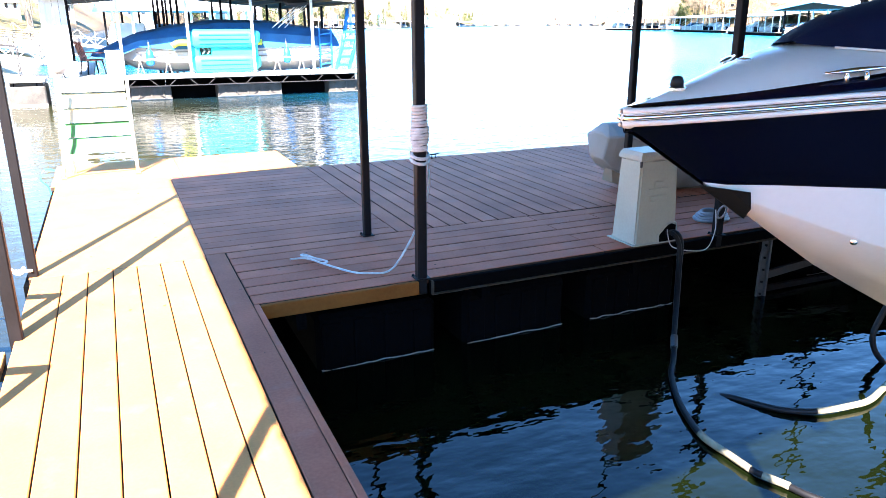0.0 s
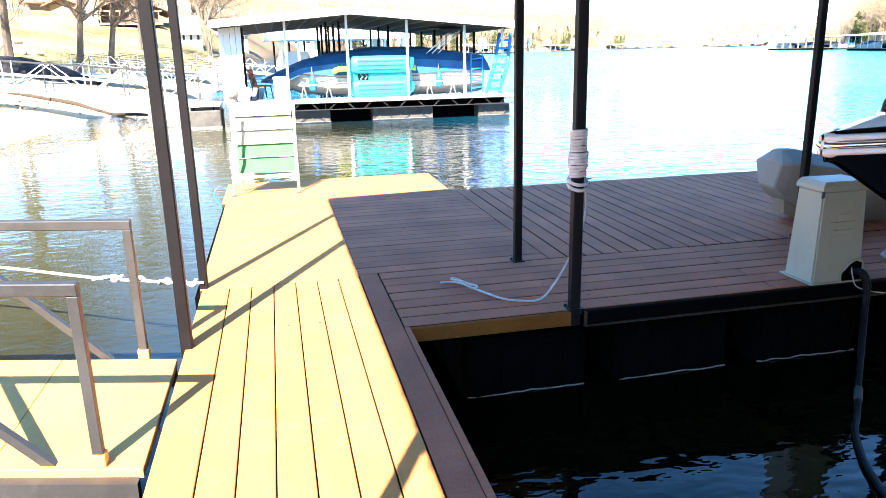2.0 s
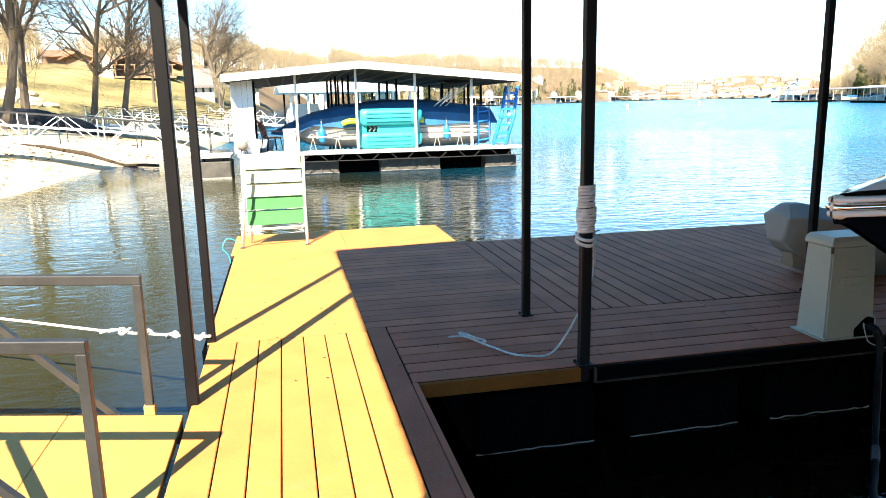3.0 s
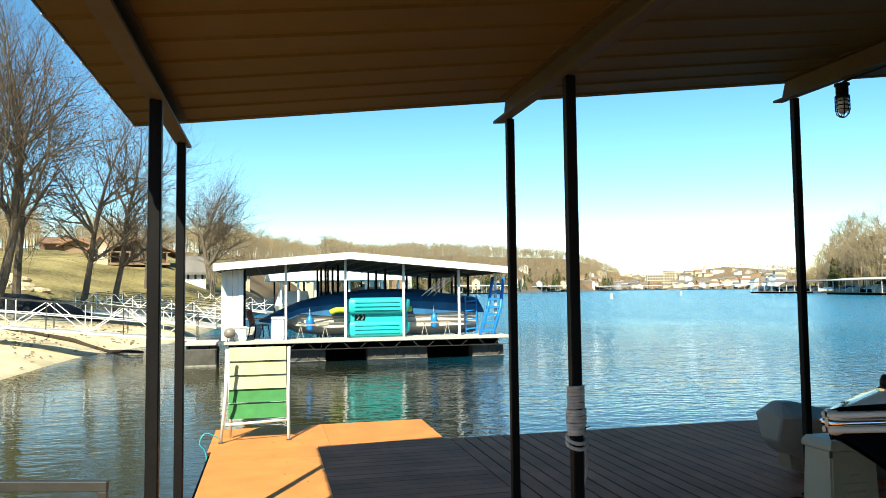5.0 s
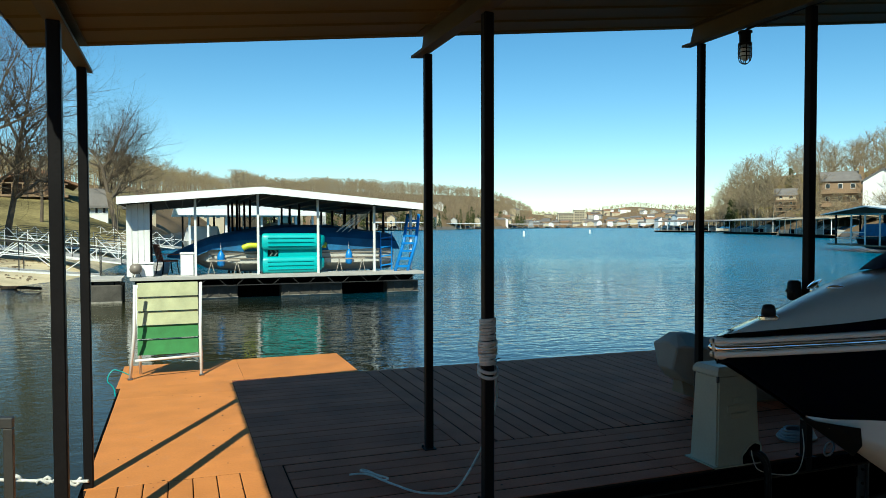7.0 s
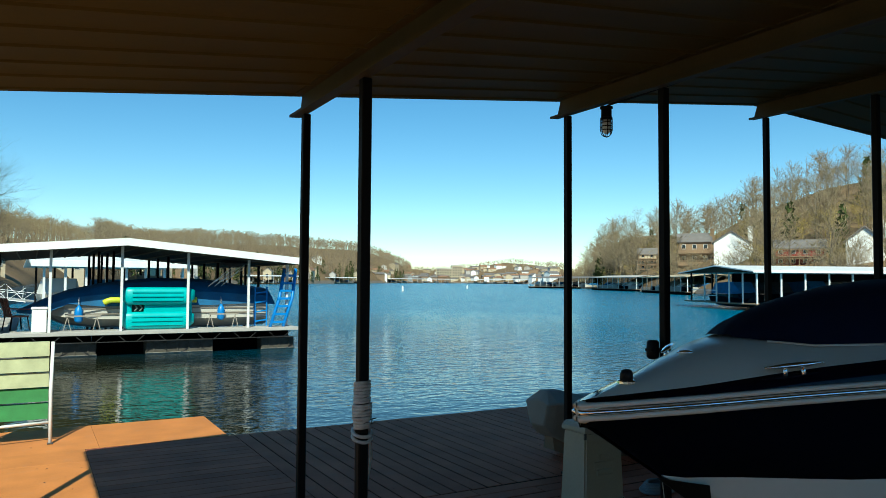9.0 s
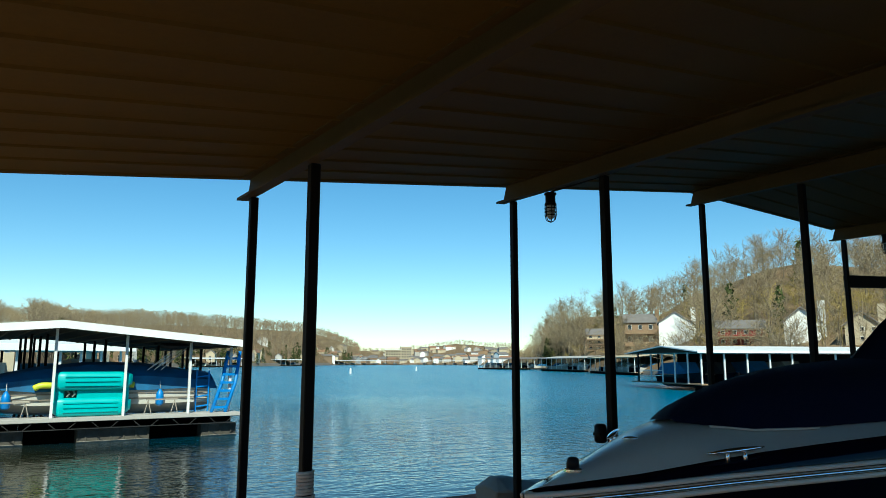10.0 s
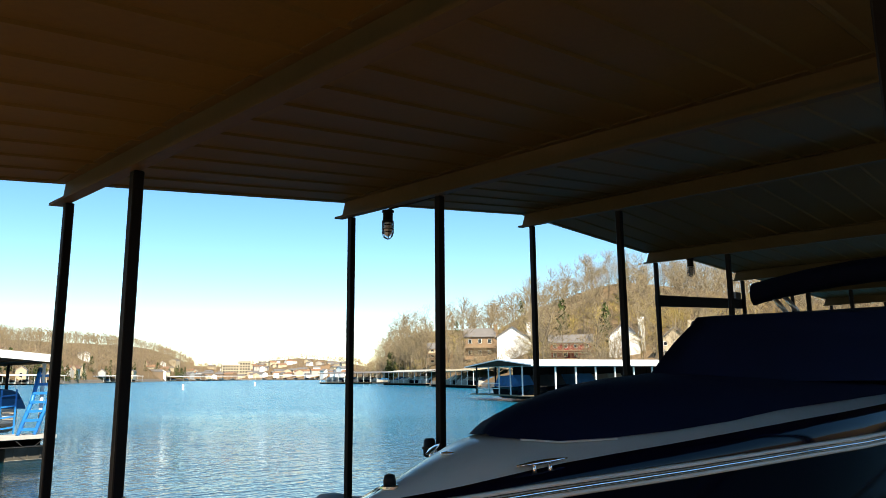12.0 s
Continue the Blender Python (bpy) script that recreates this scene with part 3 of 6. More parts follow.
def make_wrapped_rope():
    th = thing("mooring_rope", "white rope wound round a steel post, tail on the planks", "rope")
    bm = bm_new()
    w = POST_W[0] / 2 + 0.0085
    pts = []
    turns = 15
    for i in range(turns * 8 + 1):
        a = 2 * math.pi * i / 8 + 0.4
        c, s = math.cos(a), math.sin(a)
        k = w / max(abs(c), abs(s)) ** 0.95
        extra = 0.008 if 3 < i / 8 < 8 else 0.0
        pts.append((XB[1] + (k + extra) * c, NEAR_Y + (k + extra) * s, 0.78 + 0.27 * i / (turns * 8) + 0.0012 * math.sin(i * 0.37) + random.uniform(-0.002, 0.002)))
    tube(bm, pts, 0.0095, 6)
    for dz in (0.0, 0.03):
        ring = [(XB[1] + (w + 0.012) * math.cos(a) * 1.05, NEAR_Y + (w + 0.012) * math.sin(a) * 1.05, 0.765 - dz + 0.02 * math.sin(a * 1.0)) for a in np.linspace(0, 6.28, 14)]
        tube(bm, ring, 0.0105, 6)
    part("winding", bm, M_ROPE, th, smooth=True)
    bm = bm_new()
    tail = [(XB[1] + 0.05, 0.07, 0.78), (XB[1] + 0.075, 0.06, 0.6), (XB[1] + 0.04, 0.11, 0.36), (0.93, 0.17, 0.12), (0.84, 0.19, 0.014), (0.72, 0.205, 0.012), (0.63, 0.27, 0.012), (0.56, 0.40, 0.012), (0.50, 0.53, 0.012), (0.46, 0.62, 0.014), (0.41, 0.68, 0.013), (0.33, 0.69, 0.012)]
    tube(bm, smooth_path(tail, 8), 0.0068, 6)
    part("tail", bm, M_ROPE, th, smooth=True)
    bm = bm_new()
    knot = [(0.50, 0.53, 0.03), (0.47, 0.58, 0.034), (0.45, 0.66, 0.03), (0.42, 0.70, 0.032), (0.40, 0.67, 0.036), (0.43, 0.62, 0.038), (0.48, 0.56, 0.036), (0.53, 0.49, 0.03), (0.50, 0.51, 0.018), (0.47, 0.57, 0.02)]
    tube(bm, smooth_path(knot, 6), 0.006, 6)
    part("knot", bm, M_ROPE, th, smooth=True)


make_wrapped_rope()


def make_bank_line():
    th = thing("bank_line", "white knotted mooring line tied from the post foot to the bank", "rope")
    bm = bm_new()
    pts = [(-1.19, 1.02, 0.05), (-1.35, 1.13, 0.03), (-1.6, 1.28, 0.02), (-1.94, 1.45, 0.02), (-2.75, 1.95, 0.03), (-4.5, 2.9, 0.08), (-7.6, 4.4, 0.25)]
    tube(bm, smooth_path(pts, 8), 0.011, 6)
    part("line", bm, M_ROPE, th, smooth=True)
    for c, r in (((-1.27, 1.07, 0.04), 0.035), ((-1.36, 1.13, 0.035), 0.03), ((-1.45, 1.18, 0.03), 0.035), ((-1.62, 1.29, 0.03), 0.03), ((-1.78, 1.37, 0.03), 0.04)):
        ring = [(c[0] + r * math.cos(a), c[1] + r * 0.6 * math.sin(a), c[2] + r * 0.5 * math.sin(a * 2 + c[0] * 9)) for a in np.linspace(0, 6.0, 12)]
        bm = bm_new()
        tube(bm, ring, 0.010, 6)
        part("knot", bm, M_ROPE, th, smooth=True)
    bm = bm_new()
    tube(bm, smooth_path([(-1.78, 1.37, 0.03), (-1.85, 1.36, 0.05), (-1.95, 1.40, 0.02)], 5), 0.009, 6)
    part("loose_end", bm, M_ROPE, th, smooth=True)


make_bank_line()


def make_cleat(name, at, length, height, material, rz=0.0, tilt=(0, 0), label="", group=""):
    """A horn cleat: two feet, two stems and a tapered bar."""
    th = thing(name, label, "cleat", group)
    th.matrix_basis = pose(*at, tilt[0], tilt[1], rz)
    bm = bm_new()
    L = length / 2
    rings = []
    for u in np.linspace(-1, 1, 11):
        r = length * (0.055 - 0.03 * abs(u) ** 2)
        rings.append([(u * L, r * 1.2 * math.cos(a), height + 0.12 * height * u * u + r * 0.75 * math.sin(a)) for a in np.linspace(0, 2 * math.pi, 9)[:-1]])
    loft(bm, rings)
    part("bar", bm, material, th, smooth=True)
    for s in (-0.28, 0.28):
        bm = bm_new()
        lathe(bm, [(length * 0.055, 0), (length * 0.05, height * 0.15), (length * 0.03, height * 0.4), (length * 0.035, height)], 8, (s * L, 0, 0))
        part("stem", bm, material, th, smooth=True)
    return th


make_cleat("dock_cleat", (2.72, 3.8, 0.0), 0.2, 0.05, M_POST, 15, label="small dark iron cleat on the deck edge")


def make_power_box():
    th = thing("pump_box", "tapered beige plastic boat-lift pump box standing on the dock edge", "pump box")
    x0, x1, y0, y1, h = 2.60, 2.97, 0.005, 0.275, 0.59
    cx, cy = (x0 + x1) / 2, (y0 + y1) / 2

    def ring(z, k, dx=0.0):
        return [(cx + (x - cx) * k, cy + (y - cy) * k, z) for x, y in ((x0, y0), (x1, y0), (x1, y1), (x0, y1))]
    bm = bm_new()
    loft(bm, [ring(0.008, 1.0), ring(0.02, 0.985), ring(h - 0.005, 0.86)])
    bmesh.ops.bevel(bm, geom=[e for e in bm.edges if abs(e.verts[0].co.z - e.verts[1].co.z) > 0.3], offset=0.012, segments=2, affect='EDGES')
    part("body", bm, M_BOX, th)
    bm = bm_new()
    loft(bm, [ring(h, 0.90), ring(h + 0.012, 0.92), ring(h + 0.035, 0.90), ring(h + 0.062, 0.80)])
    part("lid", bm, M_BOX, th, "weathered beige lid")
    bm = bm_new()
    loft(bm, [ring(0.0, 1.12), ring(0.008, 1.12)])
    part("base_flange", bm, M_BOX, th)
    bm = bm_new()
    for z in (0.565,):
        box(bm, x0 + 0.01, x0 + 0.03, y0 + 0.01, y0 + 0.022, z - 0.012, z + 0.03, 0.003)
    part("latch", bm, M_GALV, th)
    # raised maker's mark, as plain shapes
    sl = (cy - y0) * 0.14 / h
    for u, z, w, hh in ((0.5, 0.405, 0.08, 0.042), (0.5, 0.352, 0.19, 0.046), (0.5, 0.305, 0.14, 0.04)):
        bm = bm_new()
        box(bm, cx - w / 2, cx + w / 2, y0 - 0.004 + sl * z, y0 + 0.012 + sl * z, z, z + hh, 0.004)
        part("raised_mark", bm, M_BOX, th)
    # rim, and a black slab for the dark inside of the opening
    bm = bm_new()
    tube(bm, smooth_path([(2.80, -0.004, 0.0), (2.80, -0.002, 0.06), (2.83, 0.0, 0.09), (2.86, 0.0, 0.12), (2.90, 0.0, 0.14), (2.95, 0.0, 0.13), (2.955, -0.002, 0.05), (2.955, -0.004, 0.0)], 5), 0.007, 6)
    part("opening_rim", bm, M_BOX, th)
    bm = bm_new()
    loft(bm, [[(2.80, y, 0.0), (2.80, y, 0.06), (2.86, y, 0.12), (2.91, y, 0.135), (2.95, y, 0.12), (2.953, y, 0.0)] for y in (-0.004, 0.03)])
    part("opening", bm, M_FLOAT, th, "black slab standing in for the hose opening's dark inside")


make_power_box()


def make_hoses():
    th = thing("lift_hose", "black air hose hanging from the pump box into the water", "hose")
    for off in (0.0, 0.035):
        bm = bm_new()
        tube(bm, smooth_path([(2.87 + off, 0.02, 0.07), (2.88 + off, -0.06, 0.075), (2.92 + off * 0.6, -0.085, 0.0), (2.90 + off * 0.4, -0.12, -0.15), (2.76 + off * 0.3, -0.28, -0.33), (2.54, -0.53, -0.48)], 8), 0.017, 8)
        part("hose", bm, M_HOSE, th, smooth=True)
    bm = bm_new()
    tube(bm, [(2.56, -0.51, -0.47), (2.50, -0.58, -0.51)], 0.024, 8)
    part("clamp", bm, M_GALV, th, "galvanised hose clamp")
    for pts, pale in (
        ([(2.50, -0.58, -0.51), (2.42, -0.67, -0.545), (2.281, -0.814, -0.553), (2.096, -1.094, -0.552), (1.966, -1.394, -0.55), (1.954, -1.595, -0.548), (1.96, -1.761, -0.548), (2.016, -1.915, -0.55), (2.058, -2.026, -0.553), (2.22, -2.3, -0.56)],
         ((32, 48), (50, 57))),
        ([(2.38, -1.02, -0.63), (2.422, -1.122, -0.575), (2.532, -1.354, -0.556), (2.621, -1.44, -0.55), (2.743, -1.496, -0.548), (2.924, -1.523, -0.548), (3.076, -1.525, -0.548), (3.28, -1.461, -0.55), (3.52, -1.36, -0.57), (3.66, -1.22, -0.59), (3.57, -1.19, -0.48), (3.52, -1.19, -0.36), (3.56, -1.19, -0.26), (3.62, -1.22, -0.05)],
         ((30, 62),)),
    ):
        t2 = thing("floating_hose", "black hose floating on the slip water, pale along its sunlit silt", "hose", "floating hoses")
        bm = bm_new()
        line = smooth_path(pts, 8)
        tube(bm, line, 0.018, 8)
        part("hose", bm, M_HOSE, t2, smooth=True)
        # silt crust laid where the sun falls; its pale colour carries that light
        for a, b in pale:
            bm = bm_new()
            tube(bm, [p + Vector((0, 0, 0.0015)) for p in line[a:b]], 0.0188, 8)
            part("silt", bm, M_HOSE_W, t2, "silt crust, paled as if sunlit", smooth=True)
    wire = thing("control_wire", "thin pale control wire looping below the deck edge", "wire")
    bm = bm_new()
    tube(bm, smooth_path([(2.86, -0.02, 0.1), (2.84, -0.06, 0.05), (2.88, -0.07, -0.02), (3.05, -0.07, -0.07), (3.2, -0.07, -0.07), (3.29, -0.04, 0.05), (3.285, -0.03, 0.2)], 6), 0.0035, 5)
    part("wire_strand", bm, M_ROPE, wire)


make_hoses()


def make_coil():
    th = thing("hose_coil", "coil of pale silver hose lying on the planks beside a post", "hose coil")
    for k in range(4):
        bm = bm_new()
        r = 0.11 - 0.010 * k
        tube(bm, [(3.62 + 0.012 * k + 1.3 * r * math.cos(a), 0.34 + 0.008 * k + r * math.sin(a), 0.014 + 0.013 * k + 0.004 * math.sin(3 * a + k)) for a in np.linspace(0, 2 * math.pi, 22)], 0.014, 6)
        part("loop", bm, M_COIL, th, smooth=True)


make_coil()


def make_covered_craft():
    th = thing("covered_watercraft", "small watercraft under a beige canvas cover on the deck", "watercraft")
    y = 1.52
    rings = []
    for x, hw, zb, zs, zt in ((3.34, 0.17, 0.33, 0.53, 0.56), (3.42, 0.22, 0.25, 0.54, 0.64), (3.58, 0.27, 0.16, 0.53, 0.63), (3.85, 0.34, 0.06, 0.48, 0.56), (4.15, 0.40, 0.02, 0.46, 0.55), (4.6, 0.40, 0.01, 0.46, 0.56), (5.1, 0.38, 0.01, 0.44, 0.54), (5.4, 0.32, 0.02, 0.42, 0.5)):
        rings.append([(x, y - hw * 0.6, zb), (x, y - hw, zs), (x, y - hw * 0.25, zt), (x, y + hw * 0.25, zt), (x, y + hw, zs), (x, y + hw * 0.6, zb)])
    bm = bm_new()
    loft(bm, rings)
    bmesh.ops.bevel(bm, geom=bm.edges[:], offset=0.012, segments=1, affect='EDGES')
    for v in bm.verts:
        v.co += Vector((0, 0.5, 1)) * 0.008 * noise.noise(v.co * 7.0)
    part("cover", bm, M_CANVAS, th)
    bm = bm_new()
    loft(bm, [[(x, y - hw, zb), (x, y + hw, zb), (x, y + hw * 0.7, zb + 0.12), (x, y - hw * 0.7, zb + 0.12)] for x, hw, zb in ((3.48, 0.08, 0.1), (3.7, 0.2, 0.02), (4.4, 0.24, 0.0), (5.35, 0.22, 0.0))])
    part("hull", bm, M_WOODWALL, th, "brown hull showing under the cover")


make_covered_craft()


def make_lift():
    th = thing("boat_lift", "galvanised steel boat lift frame bolted under the deck edge", "boat lift")
    bm = bm_new()
    box(bm, 3.83, 3.90, -0.005, 0.012, -0.60, -0.06, 0.003)
    box(bm, 3.895, 3.91, -0.03, 0.012, -0.60, -0.06, 0.003)
    part("upright", bm, M_GALV, th)
    for z in (-0.15, -0.25, -0.35, -0.45, -0.55):
        bm = bm_new()
        lathe(bm, [(0.01, 0), (0.01, 0.012), (0.006, 0.016)], 6)
        bmesh.ops.transform(bm, matrix=pose(3.865, -0.005, z, 90, 0, 0), verts=bm.verts[:])
        part("bolt", bm, M_POST, th)
    bm = bm_new()
    bar(bm, (3.91, 0.0, -0.40), (4.9, -0.02, -0.30), 0.03, 0.06)
    part("arm", bm, M_RAIL, th)
    bm = bm_new()
    bar(bm, (3.91, 0.03, -0.53), (6.5, 0.03, -0.55), 0.04, 0.04)
    part("cross_beam", bm, M_POST, th)


make_lift()


def make_lamp(x, y, z):
    """Jelly-jar lamp in a wire guard, hung below a beam."""
    th = thing("caged_lamp", "caged jelly-jar lamp hanging from a roof beam", "lamp", "roof lamps")
    bm = bm_new()
    lathe(bm, [(0.05, 0.0), (0.052, -0.015), (0.042, -0.02), (0.042, -0.085), (0.05, -0.09), (0.05, -0.105)], 14, (x, y, z))
    part("cap", bm, M_POST, th)
    bm = bm_new()
    lathe(bm, [(0.030, -0.105), (0.034, -0.13), (0.034, -0.18), (0.026, -0.21), (0.008, -0.222)], 12, (x, y, z))
    part("globe", bm, M_GLASS, th, "clear glass jar", smooth=True)
    for k in range(6):
        a = k * math.pi / 3
        bm = bm_new()
        tube(bm, [(x + r * math.cos(a), y + r * math.sin(a), z + dz) for r, dz in ((0.048, -0.10), (0.048, -0.19), (0.040, -0.222), (0.02, -0.24), (0.0, -0.245))], 0.004, 5)
        part("guard_wire", bm, M_POST, th)
    for dz in (-0.13, -0.16, -0.19):
        bm = bm_new()
        tube(bm, [(x + 0.048 * math.cos(a), y + 0.048 * math.sin(a), z + dz) for a in np.linspace(0, 2 * math.pi, 15)], 0.004, 5)
        part("guard_ring", bm, M_POST, th)
    bm = bm_new()
    tube(bm, smooth_path([(x, y, z), (x + 0.0, y - 0.06, z + 0.012), (x + 0.02, y - 0.3, z + 0.02), (x + 0.03, y - 0.8, z + 0.04)], 5), 0.009, 6)
    part("conduit", bm, M_POST, th)


make_lamp(3.335, 0.59, roof_z(3.325) - 0.187)
make_lamp(8.83, 0.54, roof_z(8.87) - 0.175)


def make_swim_ladder():
    th = thing("swim_steps", "white tube boarding steps with green carpeted treads, swung up", "swim ladder")
    xl, xr = -1.10, -0.455
    for x, foot, ym, yt in ((xl, (-1.15, 4.33), 4.26, 4.27), (xr, (-0.45, 4.33), 4.42, 4.47)):
        bm = bm_new()
        tube(bm, [(foot[0], foot[1], 0.0), (x, ym, 0.5), (x + 0.01, yt, 0.985)], 0.017, 8)
        part("rail", bm, M_WHITE_METAL, th, smooth=True)
        bm = bm_new()
        box(bm, foot[0] - 0.025, foot[0] + 0.025, foot[1] - 0.03, foot[1] + 0.03, 0.0, 0.012, 0.003)
        part("foot", bm, M_GALV, th)
    bm = bm_new()
    tube(bm, [(-1.06, 4.6, 0.0), (-1.075, 4.52, 0.5), (-1.085, 4.48, 0.97)], 0.017, 8)
    part("back_rail", bm, M_WHITE_METAL, th, smooth=True)
    for z in (0.20,):
        bm = bm_new()
        tube(bm, [(xl, 4.29, z), (xr, 4.40, z)], 0.014, 8)
        part("cross_tube", bm, M_WHITE_METAL, th, smooth=True)
    for k, (z0, z1, m, lab) in enumerate(((0.235, 0.385, M_CARPET, "green carpet tread"), (0.405, 0.535, M_CARPET, "green carpet tread"), (0.545, 0.68, M_CARPET_P, "sun-bleached carpet tread"), (0.695, 0.83, M_CARPET_P, "sun-bleached carpet tread"), (0.845, 0.985, M_CARPET_P, "sun-bleached carpet tread"))):
        bm = bm_new()
        lean = 0.06
        y = 4.40 + 0.07 * z0
        loft(bm, [[(x, y - 0.012, z0), (x, y + 0.02, z0), (x, y + 0.02 + lean, z1), (x, y - 0.012 + lean * 0.6, z1)] for x in np.linspace(xl + 0.02, xr - 0.02, 6)])
        part("tread", bm, m, th, lab)
    bm = bm_new()
    pts = [(-1.16, 4.35, 0.05), (-1.3, 4.3, 0.12), (-1.36, 4.28, 0.02), (-1.3, 4.3, -0.08), (-1.28, 4.3, -0.3)]
    tube(bm, smooth_path(pts, 6), 0.006, 5)
    part("tether", bm, M_TEAL, th, "thin teal tether line")


make_swim_ladder()


# ---- the gangway to the bank ----
def make_gangway():
    th = thing("gangway", "tan-painted shore gangway with brown square-tube side rails", "gangway")
    ang = radians(13)

    def skew(bm):
        """Local x runs to the bank; its end is cut along the dock."""
        for v in bm.verts:
            l = v.co.x
            v.co.x, v.co.y, v.co.z = -1.222 + l * math.cos(ang), v.co.y - l * math.sin(ang), v.co.z - 0.012 * l
        return bm
    L = 7.6
    for i in range(13):
        x1 = -0.005 - i * 0.585
        bm = bm_new()
        box(bm, x1 - 0.582, x1, -1.16, -0.12, -0.04, 0.0, 0.003)
        part("panel", skew(bm), M_GANG, th)
    for a, b in ((-1.215, -1.165), (-0.115, -0.065)):
        bm = bm_new()
        box(bm, -L, -0.02, a, b, -0.16, -0.03)
        part("side_beam", skew(bm), M_RAIL, th)
    for y in (-1.12, -0.095):
        bm = bm_new()
        box(bm, -L, -0.15, y - 0.024, y + 0.024, 0.675, 0.722, 0.004)
        part("top_rail", skew(bm), M_RAIL, th)
        for k in range(6):
            x = -0.172 - 1.45 * k
            bm = bm_new()
            box(bm, x - 0.021, x + 0.021, y - 0.021, y + 0.021, 0.0 if y > -1 else -0.15, 0.674, 0.003)
            part("rail_post", skew(bm), M_RAIL, th)
            if k < 5:
                bm = bm_new()
                bar(bm, (x - 0.95, y, 0.67), (x - 0.17, y, -0.02), 0.036)
                part("brace", skew(bm), M_RAIL, th)
        bm = bm_new()
        box(bm, -0.20, -0.144, y - 0.03, y + 0.03, 0.0, 0.05, 0.004)
        part("foot_socket", skew(bm), M_GANG, th)
    bm = bm_new()
    box(bm, -L, -0.1, -1.75, -1.25, -0.3, -0.12, 0.01)
    part("sill", skew(bm), M_LOG, th, "dark weathered timber sill beside the gangway")


make_gangway()


# ---- the motor boat on its lift ----
def make_boat():
    th = thing("motor_boat", "navy and white motor boat on a lift under canvas covers", "motor boat", at=(-0.015, -0.075, -0.042))
    yc = -1.915
    HB = [(0.885, 0.008), (0.976, 0.068), (1.057, 0.105), (1.144, 0.15), (1.234, 0.192), (1.376, 0.252), (1.523, 0.315), (1.675, 0.39), (2.056, 0.535), (2.37, 0.64), (2.7, 0.75), (3.36, 0.93), (4.5, 1.05), (8.3, 1.1)]
    ZR = [(0.885, 1.248), (1.685, 1.31), (2.885, 1.372), (4.885, 1.44), (8.4, 1.53)]
    ZK = [(0.885, 1.225), (1.0, 1.155), (1.253, 0.998), (1.474, 0.857), (1.878, 0.605), (2.48, 0.295), (3.1, 0.08), (3.8, -0.05), (5.0, -0.1), (8.3, -0.1)]
    ST = [(0.885, 0.004), (1.05, 0.009), (1.27, 0.018), (1.7, 0.05), (2.4, 0.075), (3.5, 0.115), (8.3, 0.15)]
    ZC = [(0.885, 1.274), (1.08, 1.326), (1.2, 1.36), (1.33, 1.402), (1.57, 1.462), (2.2, 1.52), (3.0, 1.60), (8.3, 1.78)]
    xs = [0.885, 0.92, 0.96, 1.0, 1.05, 1.1, 1.15, 1.2, 1.212, 1.24, 1.3, 1.38, 1.5, 1.65, 1.85, 2.1, 2.4, 2.8, 3.2, 3.7, 4.3, 5.0, 6.0, 7.2, 8.3]
    hb, zr, zk, zc = (lambda x: interp(HB, x)), (lambda x: interp(ZR, x)), (lambda x: interp(ZK, x)), (lambda x: interp(ZC, x))
    top, low = [], []      # navy topsides; white bottom
    for x in xs:
        h, r, k = hb(x), zr(x) - 0.03, zk(x)
        zpaint = min(r - 0.02, max(k, 1.004 - 0.035 * (x - 1.21)))
        f = (zpaint - k) / max(1e-3, r - k)
        ypaint = h * (0.30 + 0.62 * f) * min(1.0, 0.25 + 1.2 * (r - k)) if f > 0.001 else 0.0
        side = [(ypaint + (h * 0.995 - ypaint) * (1 - u) ** 0.9, r - (r - zpaint) * u) for u in (0, 0.2, 0.4, 0.6, 0.8, 1.0)]
        top.append(side)
        ych, zch = ypaint * 0.80, k + (zpaint - k) * 0.42
        bot = [(ypaint, zpaint), (ypaint * 0.93, zpaint - 0.25 * (zpaint - k)), (ych, zch), (ych * 0.97, zch - 0.012), (0.0, k)]
        low.append([(x, yc - a, z) for a, z in bot] + [(x, yc + a, z) for a, z in bot[:-1][::-1]])
    for s in (-1, 1):
        bm = bm_new()
        loft(bm, [[(x, yc + s * a, z) for a, z in side] for x, side in zip(xs, top)], close=False)
        part("upper_hull", bm, M_NAVY, th, "glossy navy topsides", smooth=True)
    bm = bm_new()
    loft(bm, low, close=False)
    bm.faces.new([v for v in bm.verts[-9:]])
    part("bottom", bm, M_HULL, th, "white hull bottom", smooth=True)
    bm = bm_new()
    loft(bm, [[(x, yc - a, z) for a, z in top[-1]] + [(x, yc + a, z) for a, z in top[-1][::-1]] for x in (8.3, 8.31)], close=True)
    part("transom", bm, M_NAVY, th)
    # rub rail in three strips, round both sides
    def strip(name, z0, z1, out, material, label="", inset=0.0):
        for s in (-1, 1):
            bm = bm_new()
            rings = []
            for x in xs:
                h, r = hb(x), zr(x)
                nx = 0.012 if x < 0.95 else 0.0
                zm, hz = (z0 + z1) / 2, (z1 - z0) / 2
                row = [(x - nx, yc + s * (h - 0.012), r + z0)]
                row += [(x - nx, yc + s * (h + out * math.cos(a)), r + zm + hz * math.sin(a)) for a in np.linspace(-1.5, 1.5, 6)]
                rings.append(row + [(x - nx, yc + s * (h - 0.012), r + z1)])
            loft(bm, rings)
            part(name, bm, material, th, label, smooth=True)
    strip("rub_rail", -0.030, -0.012, 0.010, M_HULL, "white lower rub rail")
    strip("chrome_strip", -0.010, 0.009, 0.018, M_CHROME, "chrome rub rail insert")
